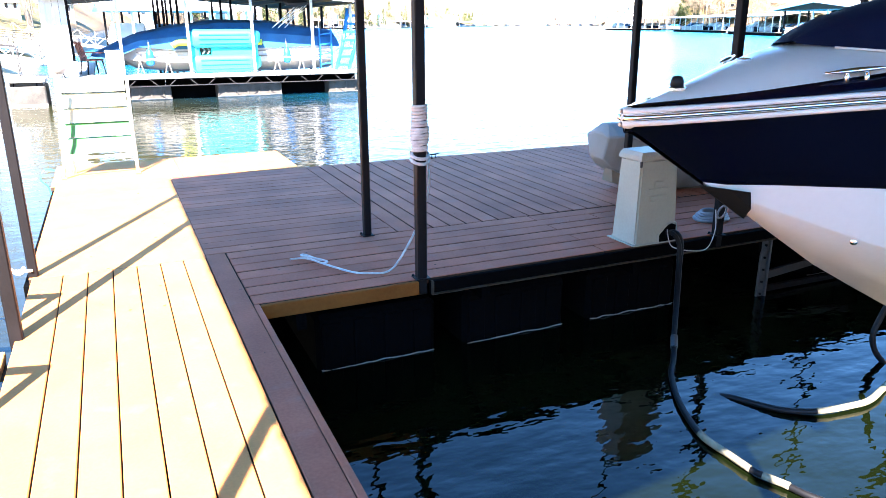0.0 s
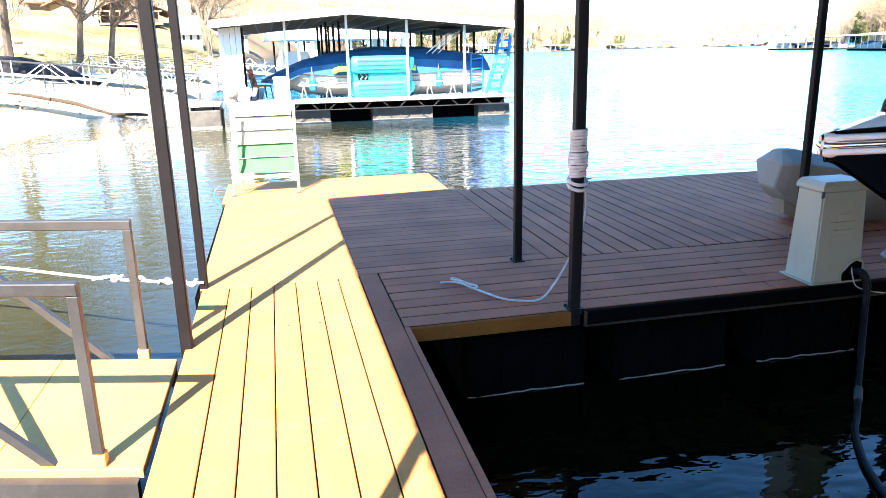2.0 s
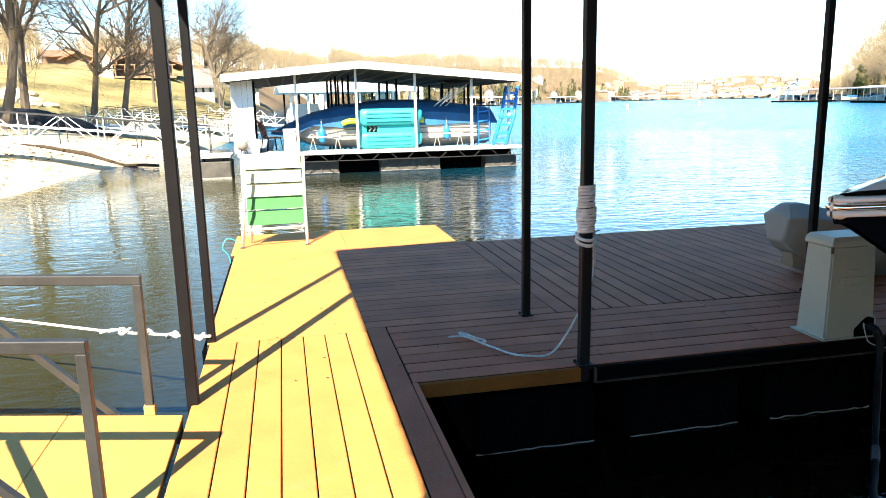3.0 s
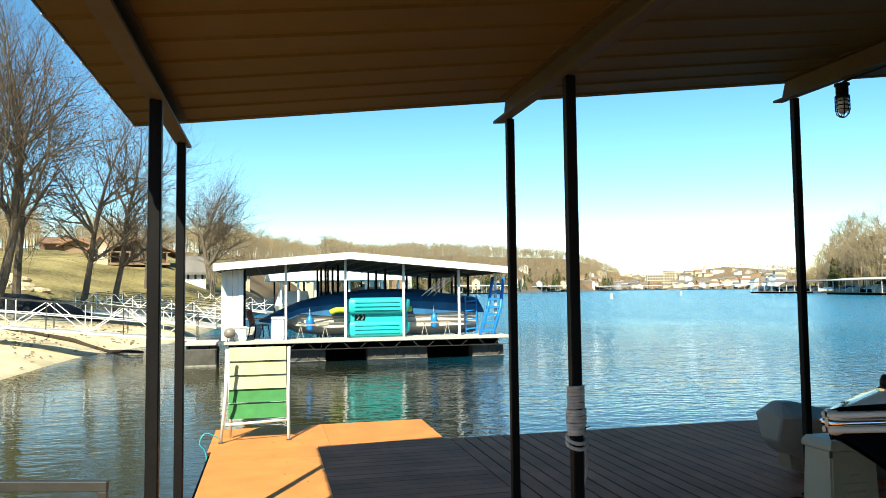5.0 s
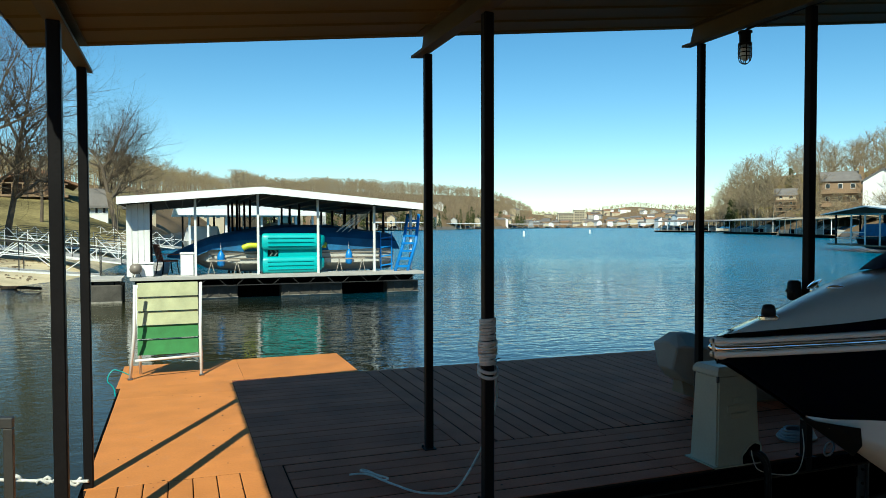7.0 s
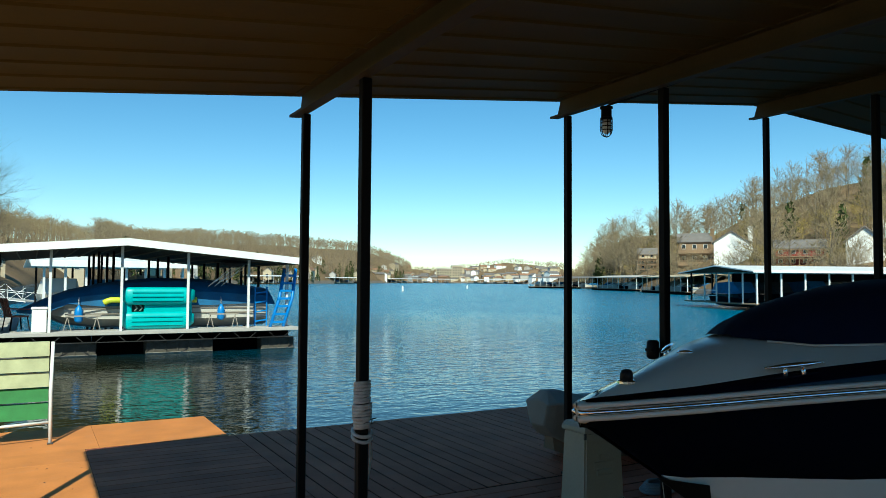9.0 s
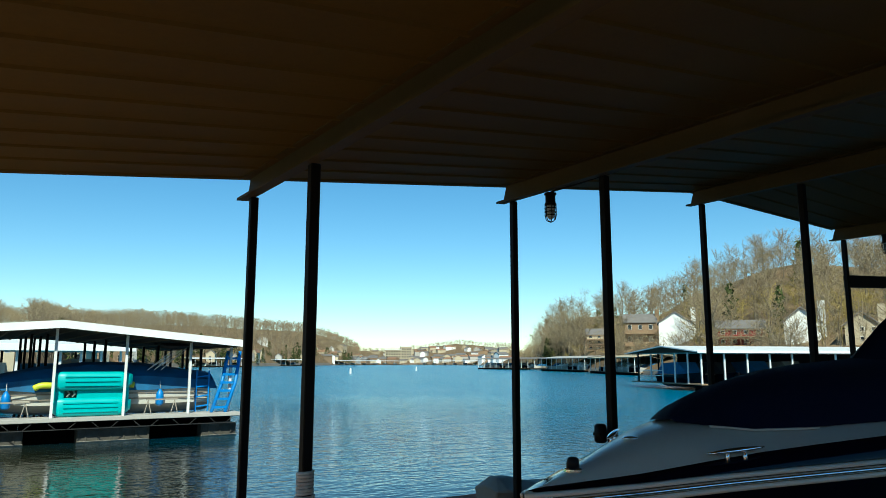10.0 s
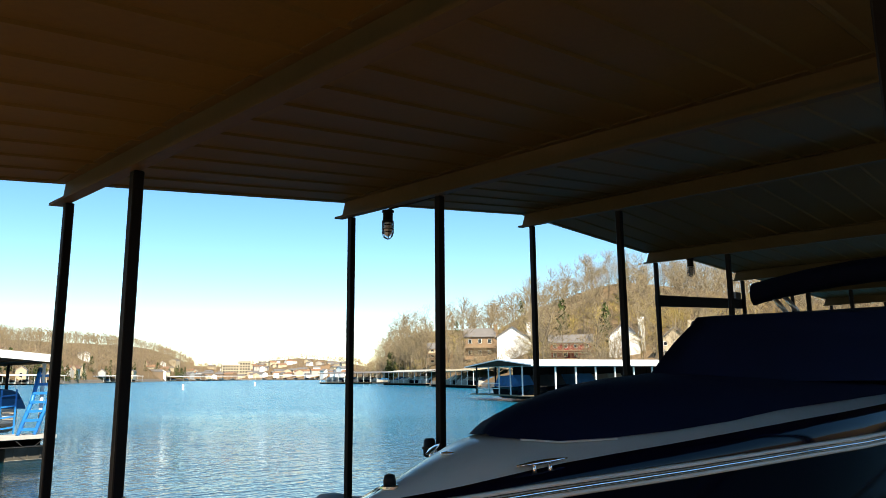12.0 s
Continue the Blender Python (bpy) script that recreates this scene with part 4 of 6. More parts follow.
    strip("upper_rail", 0.011, 0.028, 0.010, M_HULL, "white upper rub rail")
    bm = bm_new()
    lathe(bm, [(0.012, -0.036), (0.022, -0.030), (0.0265, -0.012), (0.0275, 0.0), (0.0265, 0.012), (0.022, 0.027), (0.012, 0.033)], 16, (0.899, yc, zr(0.885)))
    part("bow_cap", bm, M_HULL, th, "scuffed bow cap", smooth=True)
    # dark stripe above the rail
    for s in (-1, 1):
        bm = bm_new()
        rings = []
        for x in xs:
            h, r = hb(x), zr(x)
            st = interp(ST, x)
            rings.append([(x, yc + s * h * 0.995, r + 0.03), (x, yc + s * max(0, h - 0.008), r + 0.03 + st * 0.5), (x, yc + s * max(0.0, h - 0.05) * 0.985, r + 0.03 + st)])
        loft(bm, rings, close=False)
        part("deck_stripe", bm, M_NAVY, th, "navy stripe along the gunwale", smooth=True)
    # white foredeck, crowned
    bm = bm_new()
    rings = []
    for x in xs:
        h, r = hb(x), zr(x)
        st = interp(ST, x)
        e, ze, c = max(0.0, h - 0.05) * 0.985, r + 0.03 + st, max(zc(x), r + 0.030 + st)
        row = []
        for u in np.linspace(-1, 1, 13):
            row.append((x, yc + u * e, ze + (c - ze) * (1 - abs(u) ** 2.0)))
        rings.append(row)
    loft(bm, rings, close=False)
    part("foredeck", bm, M_HULL, th, "white moulded foredeck", smooth=True)

    def deck_z(x, y):
        h, r = hb(x), zr(x)
        st = interp(ST, x)
        e, ze = max(0.0, h - 0.05) * 0.985, r + 0.03 + st
        return ze + (max(zc(x), ze) - ze) * (1 - min(1, abs((y - yc) / e)) ** 2)
    # navy canvas over the bow well, then the cover over windshield and cockpit
    bm = bm_new()
    rings = []
    for x, w, zt in ((1.57, 0.03, 1.472), (1.62, 0.12, 1.50), (1.73, 0.23, 1.553), (1.95, 0.34, 1.605), (2.23, 0.45, 1.65), (2.55, 0.55, 1.68), (2.9, 0.63, 1.70), (3.4, 0.74, 1.70), (4.3, 0.86, 1.70)):
        row = []
        for u in np.linspace(-1, 1, 17):
            y = yc + u * w
            edge = deck_z(x, yc + w) + 0.006
            row.append((x, y, max(deck_z(x, y) + 0.006, edge + (zt - edge) * (1 - abs(u) ** 1.8)) + 0.006 * noise.noise(Vector((x * 4, u * 5, 1)))))
        rings.append(row)
    loft(bm, rings, close=False)
    part("bow_cover", bm, M_COVER, th, "taut navy canvas bow cover", smooth=True)
    bm = bm_new()
    rings = []
    for v in np.linspace(-0.86, 0.86, 23):
        a = abs(v)
        xb, xt = 2.88 + 1.85 * a, 3.46 + 2.0 * a
        drop = 0.04 * a + (0.0 if a < 0.7 else 2.2 * (a - 0.7) ** 1.5)
        col = [(xb - 0.02, yc + v, min(1.70, deck_z(xb, yc + v) + 0.1) - 0.05)]
        for k in (0.0, 0.25, 0.5, 0.75, 0.93):
            col.append((xb + (xt - xb) * k, yc + v, 1.69 + (2.0 - drop - 1.69) * k + 0.02 * math.sin(k * 3.1) + 0.008 * noise.noise(Vector((k * 3, v * 4, 2)))))
        for x in (xt + 0.02, xt + 0.25, 5.6, 6.4, 7.3, 8.1):
            col.append((max(x, xt + 0.02), yc + v, 2.015 - drop + 0.079 * (x - 3.46) + 0.015 * noise.noise(Vector((x * 1.5, v * 3, 3)))))
        col.append((8.28, yc + v, 1.75))
        rings.append(col)
    for s, at in ((-1, 0), (1, len(rings))):
        rings.insert(at, [(p[0], yc + s * 0.90, min(p[2], deck_z(min(p[0], 8.2), yc + s * 0.9) + 0.01)) for p in rings[0 if at == 0 else -1]])
    loft(bm, rings, close=False)
    part("cockpit_cover", bm, M_COVER, th, "dark canvas cover over windshield and cockpit", smooth=True)
    bm = bm_new()
    tube(bm, [(x, yc - w - 0.006, deck_z(x, yc - w) + 0.004) for x, w in ((1.62, 0.13), (1.73, 0.235), (1.85, 0.295), (1.95, 0.345))], 0.004, 6)
    part("cover_hem", bm, M_HULL, th, "pale hem piping")
    # rolled canopy on its folded frame
    bm = bm_new()
    pts = smooth_path([(7.0, -0.90, 2.495), (7.0, -1.02, 2.525), (7.0, -1.6, 2.61), (7.0, -2.15, 2.64), (7.0, -2.9, 2.62)], 4)
    rings = []
    for i, p in enumerate(pts):
        k = 0.45 if i in (0, len(pts) - 1) else 1.0
        rr = k * (0.115 + 0.008 * noise.noise(p * 5))
        rings.append([(p.x + rr * math.cos(a), p.y, p.z + rr * math.sin(a)) for a in np.linspace(0, 2 * math.pi, 11)[:-1]])
    loft(bm, rings)
    part("canopy_roll", bm, M_COVER, th, "rolled dark canopy in its boot", smooth=True)
    for y0, y1 in ((-1.10, -1.22), (-1.21, -1.33)):
        bm = bm_new()
        tube(bm, [(7.0, y0, 2.46), (7.0, y1, 2.29)], 0.024, 6)
        part("strut", bm, M_ALU, th, "bare metal frame tube", smooth=True)
    # bow fittings
    zt = deck_z(1.085, yc) + 0.016
    bm = bm_new()
    lathe(bm, [(0.032, 0.0), (0.032, 0.008), (0.024, 0.012)], 14, (1.085, yc, zt - 0.018))
    part("light_base", bm, M_CHROME, th, "chrome navigation light base")
    bm = bm_new()
    lathe(bm, [(0.022, 0.012), (0.021, 0.03), (0.017, 0.042), (0.009, 0.046)], 14, (1.085, yc, zt - 0.018))
    part("light_lens", bm, M_HOSE, th, "dark navigation light lens", smooth=True)
    for x, y, rz, dz in ((1.545, -2.205, -26, 0.10), (1.52, -1.685, 30, 0.10)):
        for w in (-0.028, 0.028):
            bm = bm_new()
            lathe(bm, [(0.010, -0.012), (0.008, 0.004), (0.006, 0.02)], 8, (x + w, y + w * math.tan(radians(rz)), deck_z(x, y)))
            part("cleat_stem", bm, M_CHROME, th, smooth=True)
        bm = bm_new()
        rings = []
        for u in np.linspace(-1, 1, 9):
            r = 0.012 * (1 - 0.75 * u * u)
            px, py = x + u * dz * math.cos(radians(rz)), y + u * dz * math.sin(radians(rz))
            rings.append([(px, py + 1.3 * r * math.cos(a), deck_z(x, y) + 0.024 + u * 0.010 + 0.7 * r * math.sin(a)) for a in np.linspace(0, 2 * math.pi, 9)[:-1]])
        loft(bm, rings)
        part("bow_cleat", bm, M_CHROME, th, "chrome pull-up cleat", smooth=True)
    bm = bm_new()
    lathe(bm, [(0.03, 0.0), (0.026, 0.006), (0.01, 0.01)], 12, (1.38, -1.90, deck_z(1.38, -1.90) - 0.002))
    part("vent_cap", bm, M_CHROME, th, smooth=True)
    # bow eye and its black guard plate, drain fitting
    bm = bm_new()
    xe, ze = 1.355, 0.912
    tube(bm, [(xe - 0.012 + 0.012 * math.cos(a), yc + 0.016 * math.sin(a), ze - 0.024 + 0.021 * math.cos(a)) for a in np.linspace(0, 2 * math.pi, 13)], 0.004, 6)
    part("bow_eye", bm, M_GALV, th, "steel bow eye", smooth=True)

    def hull_y(x, z):
        """Half width of the white bottom."""
        k, r = zk(x), zr(x) - 0.03
        zp = 1.015 - 0.035 * (x - 1.21)
        f = max(0.0, (zp - k) / max(1e-3, r - k))
        yp = hb(x) * (0.30 + 0.62 * f) * min(1.0, 0.25 + 1.2 * (r - k))
        zc2 = k + (zp - k) * 0.42
        return float(np.interp(z, [k, zc2, zp], [0.0, yp * 0.8, yp]))
    bm = bm_new()
    loft(bm, [[(1.222, yc - d + 0.006, 0.998), (1.30, yc - 0.058 - d, 0.988), (1.372, yc - 0.084 - d, 0.976), (1.42, yc - 0.05 - d, 0.905), (1.45, yc - d + 0.006, 0.852)] for d in (0.0, 0.008)])
    part("stem_plate", bm, M_HOSE, th, "black stem guard plate")
    bm = bm_new()
    lathe(bm, [(0.016, 0.0), (0.014, 0.008), (0.007, 0.011)], 10)
    bmesh.ops.transform(bm, matrix=pose(1.80, yc - hull_y(1.80, 0.775) - 0.004, 0.775, 75, 0, -20), verts=bm.verts[:])
    part("drain_fitting", bm, M_CHROME, th, "small chrome drain fitting", smooth=True)


make_boat()

# steel cross member between two far posts, beyond the boat
th = thing("cross_member", "dark horizontal steel member bolted between two posts", "steel beam")
bm = bm_new()
bar(bm, (8.9, FAR_Y + 0.05, 2.69), (11.9, FAR_Y + 0.05, 2.84), 0.05, 0.16)
part("channel", bm, M_POST, th)
bm = bm_new()
box(bm, 11.55, 11.75, FAR_Y - 0.02, FAR_Y + 0.1, 2.9, 3.02, 0.01)
part("junction_box", bm, M_GALV, th, "grey junction box")


th = thing("post_bumper", "black rubber bumper strapped to a steel post", "bumper")
bm = bm_new()
lathe(bm, [(0.03, 1.07), (0.046, 1.085), (0.048, 1.13), (0.044, 1.19), (0.028, 1.205)], 12, (XB[2] - 0.075, NEAR_Y, 0))
part("pad", bm, M_HOSE, th, smooth=True)
bm = bm_new()
box(bm, XB[2] - 0.12, XB[2] + 0.034, NEAR_Y - 0.034, NEAR_Y + 0.034, 1.125, 1.145, 0.003)
part("strap", bm, M_POST, th)


def make_specks():
    """Leaf crumbs and grit on the planks."""
    rng = random.Random(4)
    vs, fs = [], []
    for _ in range(260):
        x, y = rng.uniform(-1.1, 5.0), rng.uniform(0.05, 3.8)
        if rng.random() < 0.08:
            x, y = rng.uniform(-1.1, -0.05), rng.uniform(-3.2, 4.8)
        r, n = rng.uniform(0.002, 0.009), len(vs)
        for k in range(5):
            a = k * 1.2566 + rng.uniform(-0.4, 0.4)
            vs.append((x + r * rng.uniform(0.6, 1.6) * math.cos(a), y + r * math.sin(a), 0.0035 + rng.uniform(0, 0.002)))
        fs.append((n, n + 1, n + 2, n + 3, n + 4))
    tagged(arrays("leaf_crumbs", vs, fs, M_LOG), "dark leaf crumbs and grit scattered on the planks", "debris", kind="stuff")


make_specks()


# ---- the neighbouring dock ----
NZ = 0.14                        # its deck stands a little higher
M_SOFFIT = mat("soffit_shade", (0.055, 0.04, 0.026), 0.8, 0.3, 1.0, 20, 0.1, spec=0.1)
M_FLOAT_GREY = mat("grey_float", (0.085, 0.078, 0.066), 0.8, 0.5, 4.0, 60, 0.3, spec=0.2)
M_CRUST_PALE = mat("pale_crust", (0.26, 0.24, 0.2), 0.9, 0.6, 6.0, 60, 0.4, spec=0.1)


def make_neighbour_dock():
    """A small two-sided boat dock with a low white gable roof, seen end on."""
    NY = 18.5
    th = thing("neighbour_dock", "white-roofed boat dock with truss frame and dark floats", "boat dock", at=(0, 0, NZ))
    bm = bm_new()
    box(bm, -1.96, 6.8, NY, NY + 1.0, -0.10, 0.0, 0.01)
    box(bm, -1.96, -1.0, NY + 1.0, 28.0, -0.10, 0.0, 0.01)
    part("deck_slab", bm, M_CONCRETE, th, "pale grey deck")
    bm = bm_new()
    box(bm, -1.98, 6.82, NY - 0.03, NY - 0.004, -0.09, 0.008, 0.005)
    part("edge_board", bm, M_CONCRETE, th)
    bm = bm_new()
    bar(bm, (-1.92, NY + 0.02, -0.29), (6.8, NY + 0.02, -0.29), 0.022)
    part("lower_chord", bm, M_RAIL, th)
    for k in range(8):
        x = -1.70 + 1.07 * k
        for x0, x1 in ((x, x + 0.2), (x + 0.7, x + 0.5)):
            bm = bm_new()
            bar(bm, (x0, NY + 0.02, -0.11), (x1, NY + 0.02, -0.28), 0.02)
            part("truss_web", bm, M_RAIL, th)
    # black blocks added behind the grey floats for the shade under the deck
    for x0, x1 in ((-1.9, 0.9), (0.93, 3.9), (3.93, 6.75)):
        bm = bm_new()
        box(bm, x0, x1, NY + 1.02, NY + 1.4, -0.94, -0.13, 0.02)
        part("float", bm, M_FLOAT, th, "black block added for the shade under the deck")
    for x0, x1 in ((-0.1, 1.0), (2.3, 4.2), (5.7, 6.75), (-1.8, -0.8)):
        bm = bm_new()
        box(bm, x0, x1, NY + 0.45, NY + 1.0, -0.94, -0.33, 0.03)
        for q in np.arange(x0 + 0.2, x1, 0.33):
            box(bm, q, q + 0.05, NY + 0.425, NY + 0.47, -0.75, -0.35, 0.008)
        fl = part("float", bm, M_FLOAT_GREY, th, "grey weathered float")
        bm = bm_new()
        box(bm, x0 - 0.006, x1 + 0.006, NY + 0.416, NY + 0.47, WATER_Z - NZ - 0.05, WATER_Z - NZ + 0.045, 0.004)
        part("waterline_crust", bm, M_CRUST_PALE, fl, "pale crust at the waterline")
    # roof: fascia, two slopes, underside
    zl, zp, zr_ = 2.10, 2.44, 1.99
    xl, xp, xr = -2.25, 1.68, 6.68
    for nm, a, za, b, zb in (("roof_slope", xl, zl, xp, zp), ("roof_slope", xp, zp, xr, zr_)):
        bm = bm_new()
        loft(bm, [[(a, y, za), (b, y, zb), (b, y, zb + 0.1), (a, y, za + 0.1)] for y in (NY - 0.28, 28.5)])
        part(nm, bm, M_WHITE_METAL, th)
        # brown sheet below the white slope: the shade under it, put in as colour
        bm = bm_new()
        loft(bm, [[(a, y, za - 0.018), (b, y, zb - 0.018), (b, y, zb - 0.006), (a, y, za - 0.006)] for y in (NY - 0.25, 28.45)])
        part("soffit", bm, M_SOFFIT, th, "dark brown sheet for the shaded underside")
        bm = bm_new()
        loft(bm, [[(x, NY - 0.31, z - 0.02), (x, NY - 0.285, z - 0.02), (x, NY - 0.285, z + 0.19), (x, NY - 0.31, z + 0.19)] for x, z in ((a, za), (b, zb))])
        part("fascia", bm, M_WHITE, th, "white front fascia")
        n = 8
        for q in range(n):
            bm = bm_new()
            u = (q + 0.5) / n
            bar(bm, (a + (b - a) * u, NY - 0.2, za + (zb - za) * u - 0.034), (a + (b - a) * u, 28.3, za + (zb - za) * u - 0.034), 0.03)
            part("purlin", bm, M_BEAM, th)
    bm = bm_new()
    loft(bm, [[(xl - 0.03, y, zl - 0.02), (xl, y, zl - 0.02), (xl, y, zl + 0.19), (xl - 0.03, y, zl + 0.19)] for y in (NY - 0.3, 28.5)])
    part("fascia", bm, M_WHITE, th)

    def rz(x):
        return zl + (zp - zl) * (x - xl) / (xp - xl) if x < xp else zp + (zr_ - zp) * (x - xp) / (xr - xp)
    for x in (-0.2, 1.6, 3.42, 5.22):
        bm = bm_new()
        box(bm, x - 0.035, x + 0.035, NY + 0.25, NY + 0.32, 0.0, rz(x), 0.005)
        part("post", bm, M_WHITE_METAL, th)
    for x in (-1.9, 6.55):
        for y in (NY + 0.6, 22.5, 25.0, 27.8):
            bm = bm_new()
            box(bm, x - 0.04, x + 0.04, y, y + 0.08, 0.0 if x < 0 else -0.1, rz(x), 0.005)
            part("post", bm, M_WHITE_METAL if y < 20 else M_POST, th)
    for x in (1.3, 1.75, 3.5, 5.2, 6.2):
        for y in (23.0, 25.4, 27.8):
            bm = bm_new()
            box(bm, x - 0.04, x + 0.04, y, y + 0.08, -0.5, rz(x), 0.005)
            part("post", bm, M_POST, th)
    for k in range(4):
        x = -2.08 + 0.16 * k
        bm = bm_new()
        box(bm, x, x + 0.152, NY + 0.42, NY + 0.45, 0.0, rz(x) - 0.02, 0.006)
        part("wall_panel", bm, M_WHITE_METAL, th, "white ribbed wall panel")
    for k in range(9):
        y = NY + 0.45 + 0.17 * k
        bm = bm_new()
        box(bm, -2.06, -2.03, y, y + 0.16, 0.0, rz(-2.0) - 0.02, 0.006)
        part("wall_panel", bm, M_WHITE_METAL, th, "white ribbed wall panel")
    bm = bm_new()
    box(bm, -1.5, -1.42, NY + 1.6, NY + 1.7, 0.0, rz(-1.45), 0.005)
    part("post", bm, M_POST, th)
    return NY


NY = make_neighbour_dock()


def make_pedal_boat():
    th = thing("pedal_boat", "turquoise plastic pedal boat standing on its side on the dock", "pedal boat", at=(0, 0, NZ))
    x0, x1, y = 1.62, 3.66, NY + 0.55
    bm = bm_new()

    def hull(z0, z1, d0, d1):
        """A blunt float lying along x, rounded all over, its belly towards the lake."""
        rings = []
        for u in np.linspace(0, 1, 13):
            x = x0 + (x1 - x0) * u
            end = min(u / 0.10, (1 - u) / 0.16, 1.0)
            k = math.sqrt(max(0.03, 1 - (1 - end) ** 2))
            zc, hz, yc, hy = (z0 + z1) / 2 + 0.05 * (1 - k), (z1 - z0) / 2 * (0.45 + 0.55 * k), y + (d1 - d0) / 2, (d0 + d1) / 2 * (0.4 + 0.6 * k)
            rings.append([(x, yc + hy * math.copysign(abs(math.cos(a)) ** 0.6, math.cos(a)), zc + hz * math.copysign(abs(math.sin(a)) ** 0.6, math.sin(a))) for a in np.linspace(0, 2 * math.pi, 17)[:-1]])
        loft(bm, rings)
    hull(0.0, 0.52, 0.10, 0.25)
    part("lower_hull", bm, M_TEAL, th, "turquoise hull", smooth=True)
    bm = bm_new()
    hull(0.72, 1.24, 0.18, 0.25)
    part("upper_hull", bm, M_TEAL, th, smooth=True)
    bm = bm_new()
    box(bm, x0 + 0.02, x0 + 0.30, y - 0.02, y + 0.2, 0.42, 0.86, 0.04)
    part("stern_deck", bm, M_TEAL, th)
    # dark grey panel gives the recess between the turquoise hulls its shade
    bm = bm_new()
    box(bm, x0 + 0.30, x0 + 0.62, y + 0.14, y + 0.2, 0.44, 0.84, 0.01)
    part("foot_well", bm, M_FLOAT_GREY, th, "dark grey panel for the shaded foot well recess")
    bm = bm_new()
    box(bm, x0 + 0.62, x1 - 0.06, y - 0.01, y + 0.2, 0.42, 0.86, 0.04)
    part("seat_deck", bm, M_TEAL, th)
    for z, d in ((0.14, 0.105), (0.26, 0.113), (0.38, 0.105), (0.86, 0.185), (0.98, 0.193), (1.10, 0.185)):
        bm = bm_new()
        bar(bm, (x0 + 0.28, y - d, z), (x1 - 0.36, y - d, z), 0.035, 0.03)
        part("moulded_rib", bm, M_TEAL, th)
    for dx in (0.38, 0.52):
        bm = bm_new()
        tube(bm, [(x0 + dx, y + 0.08, 0.55), (x0 + dx + 0.05, y + 0.02, 0.63), (x0 + dx, y + 0.08, 0.72)], 0.03, 6)
        part("pedal", bm, M_CANVAS, th, "pale pedal crank")


make_pedal_boat()


def make_neighbour_boat():
    th = thing("covered_cruiser", "white boat under a blue canvas cover in the neighbouring slip", "boat", at=(0, 0, NZ))
    yb = NY + 2.25
    bm = bm_new()
    rings = []
    for x, zb, zt, d in ((-0.3, 0.35, 0.62, 0.5), (0.2, 0.12, 0.72, 0.9), (1.2, 0.0, 0.74, 1.1), (4.5, -0.05, 0.76, 1.15), (6.1, 0.0, 0.76, 1.1)):
        rings.append([(x, yb - d, zt), (x, yb - d * 0.98, zb + 0.4 * (zt - zb)), (x, yb - d * 0.72, zb + 0.08), (x, yb - d * 0.3, zb), (x, yb + d * 0.3, zb), (x, yb + d * 0.9, (zb + zt) / 2), (x, yb + d, zt)])
    loft(bm, rings)
    part("hull", bm, M_HULL, th, "white hull", smooth=False)
    bm = bm_new()
    for z in (0.45, 0.6):
        bar(bm, (0.2, yb - 1.12, z), (6.1, yb - 1.16, z), 0.02, 0.035)
    part("hull_stripe", bm, M_RUB, th)
    bm = bm_new()
    rings = []
    for x, zt, w in ((-1.0, 0.55, 0.6), (-0.4, 0.85, 0.9), (0.3, 1.15, 1.1), (1.2, 1.35, 1.15), (2.6, 1.52, 1.18), (4.2, 1.5, 1.18), (5.4, 1.32, 1.18), (6.2, 1.22, 1.1), (6.3, 0.8, 1.1)):
        z0 = 0.70 if x > 0.2 else 0.5
        rings.append([(x, yb - w - 0.03, z0 + 0.12 * noise.noise(Vector((x, 0, 0)))), (x, yb - w, z0 + (zt - z0) * 0.5), (x, yb - w * 0.6, z0 + (zt - z0) * 0.88), (x, yb, zt), (x, yb + w * 0.6, z0 + (zt - z0) * 0.88), (x, yb + w, z0)])
    loft(bm, rings, close=False)
    part("cover", bm, M_BLUE_CANVAS, th, "blue canvas cover")
    for x in (0.55, 4.55):
        f = thing("boat_fender", "blue boat fender hanging at the hull side", "fender", "fenders of the neighbouring boat", at=(0, 0, NZ))
        bm = bm_new()
        lathe(bm, [(0.02, 0.5), (0.05, 0.46), (0.1, 0.38), (0.115, 0.3), (0.115, 0.06), (0.06, 0.0)], 10, (x, NY + 0.98, 0.22))
        part("body", bm, M_BLUE, f, smooth=True)
        bm = bm_new()
        tube(bm, [(x, NY + 0.98, 0.7), (x, NY + 1.03, 0.95)], 0.008, 5)
        part("line", bm, M_ROPE, f)


make_neighbour_boat()


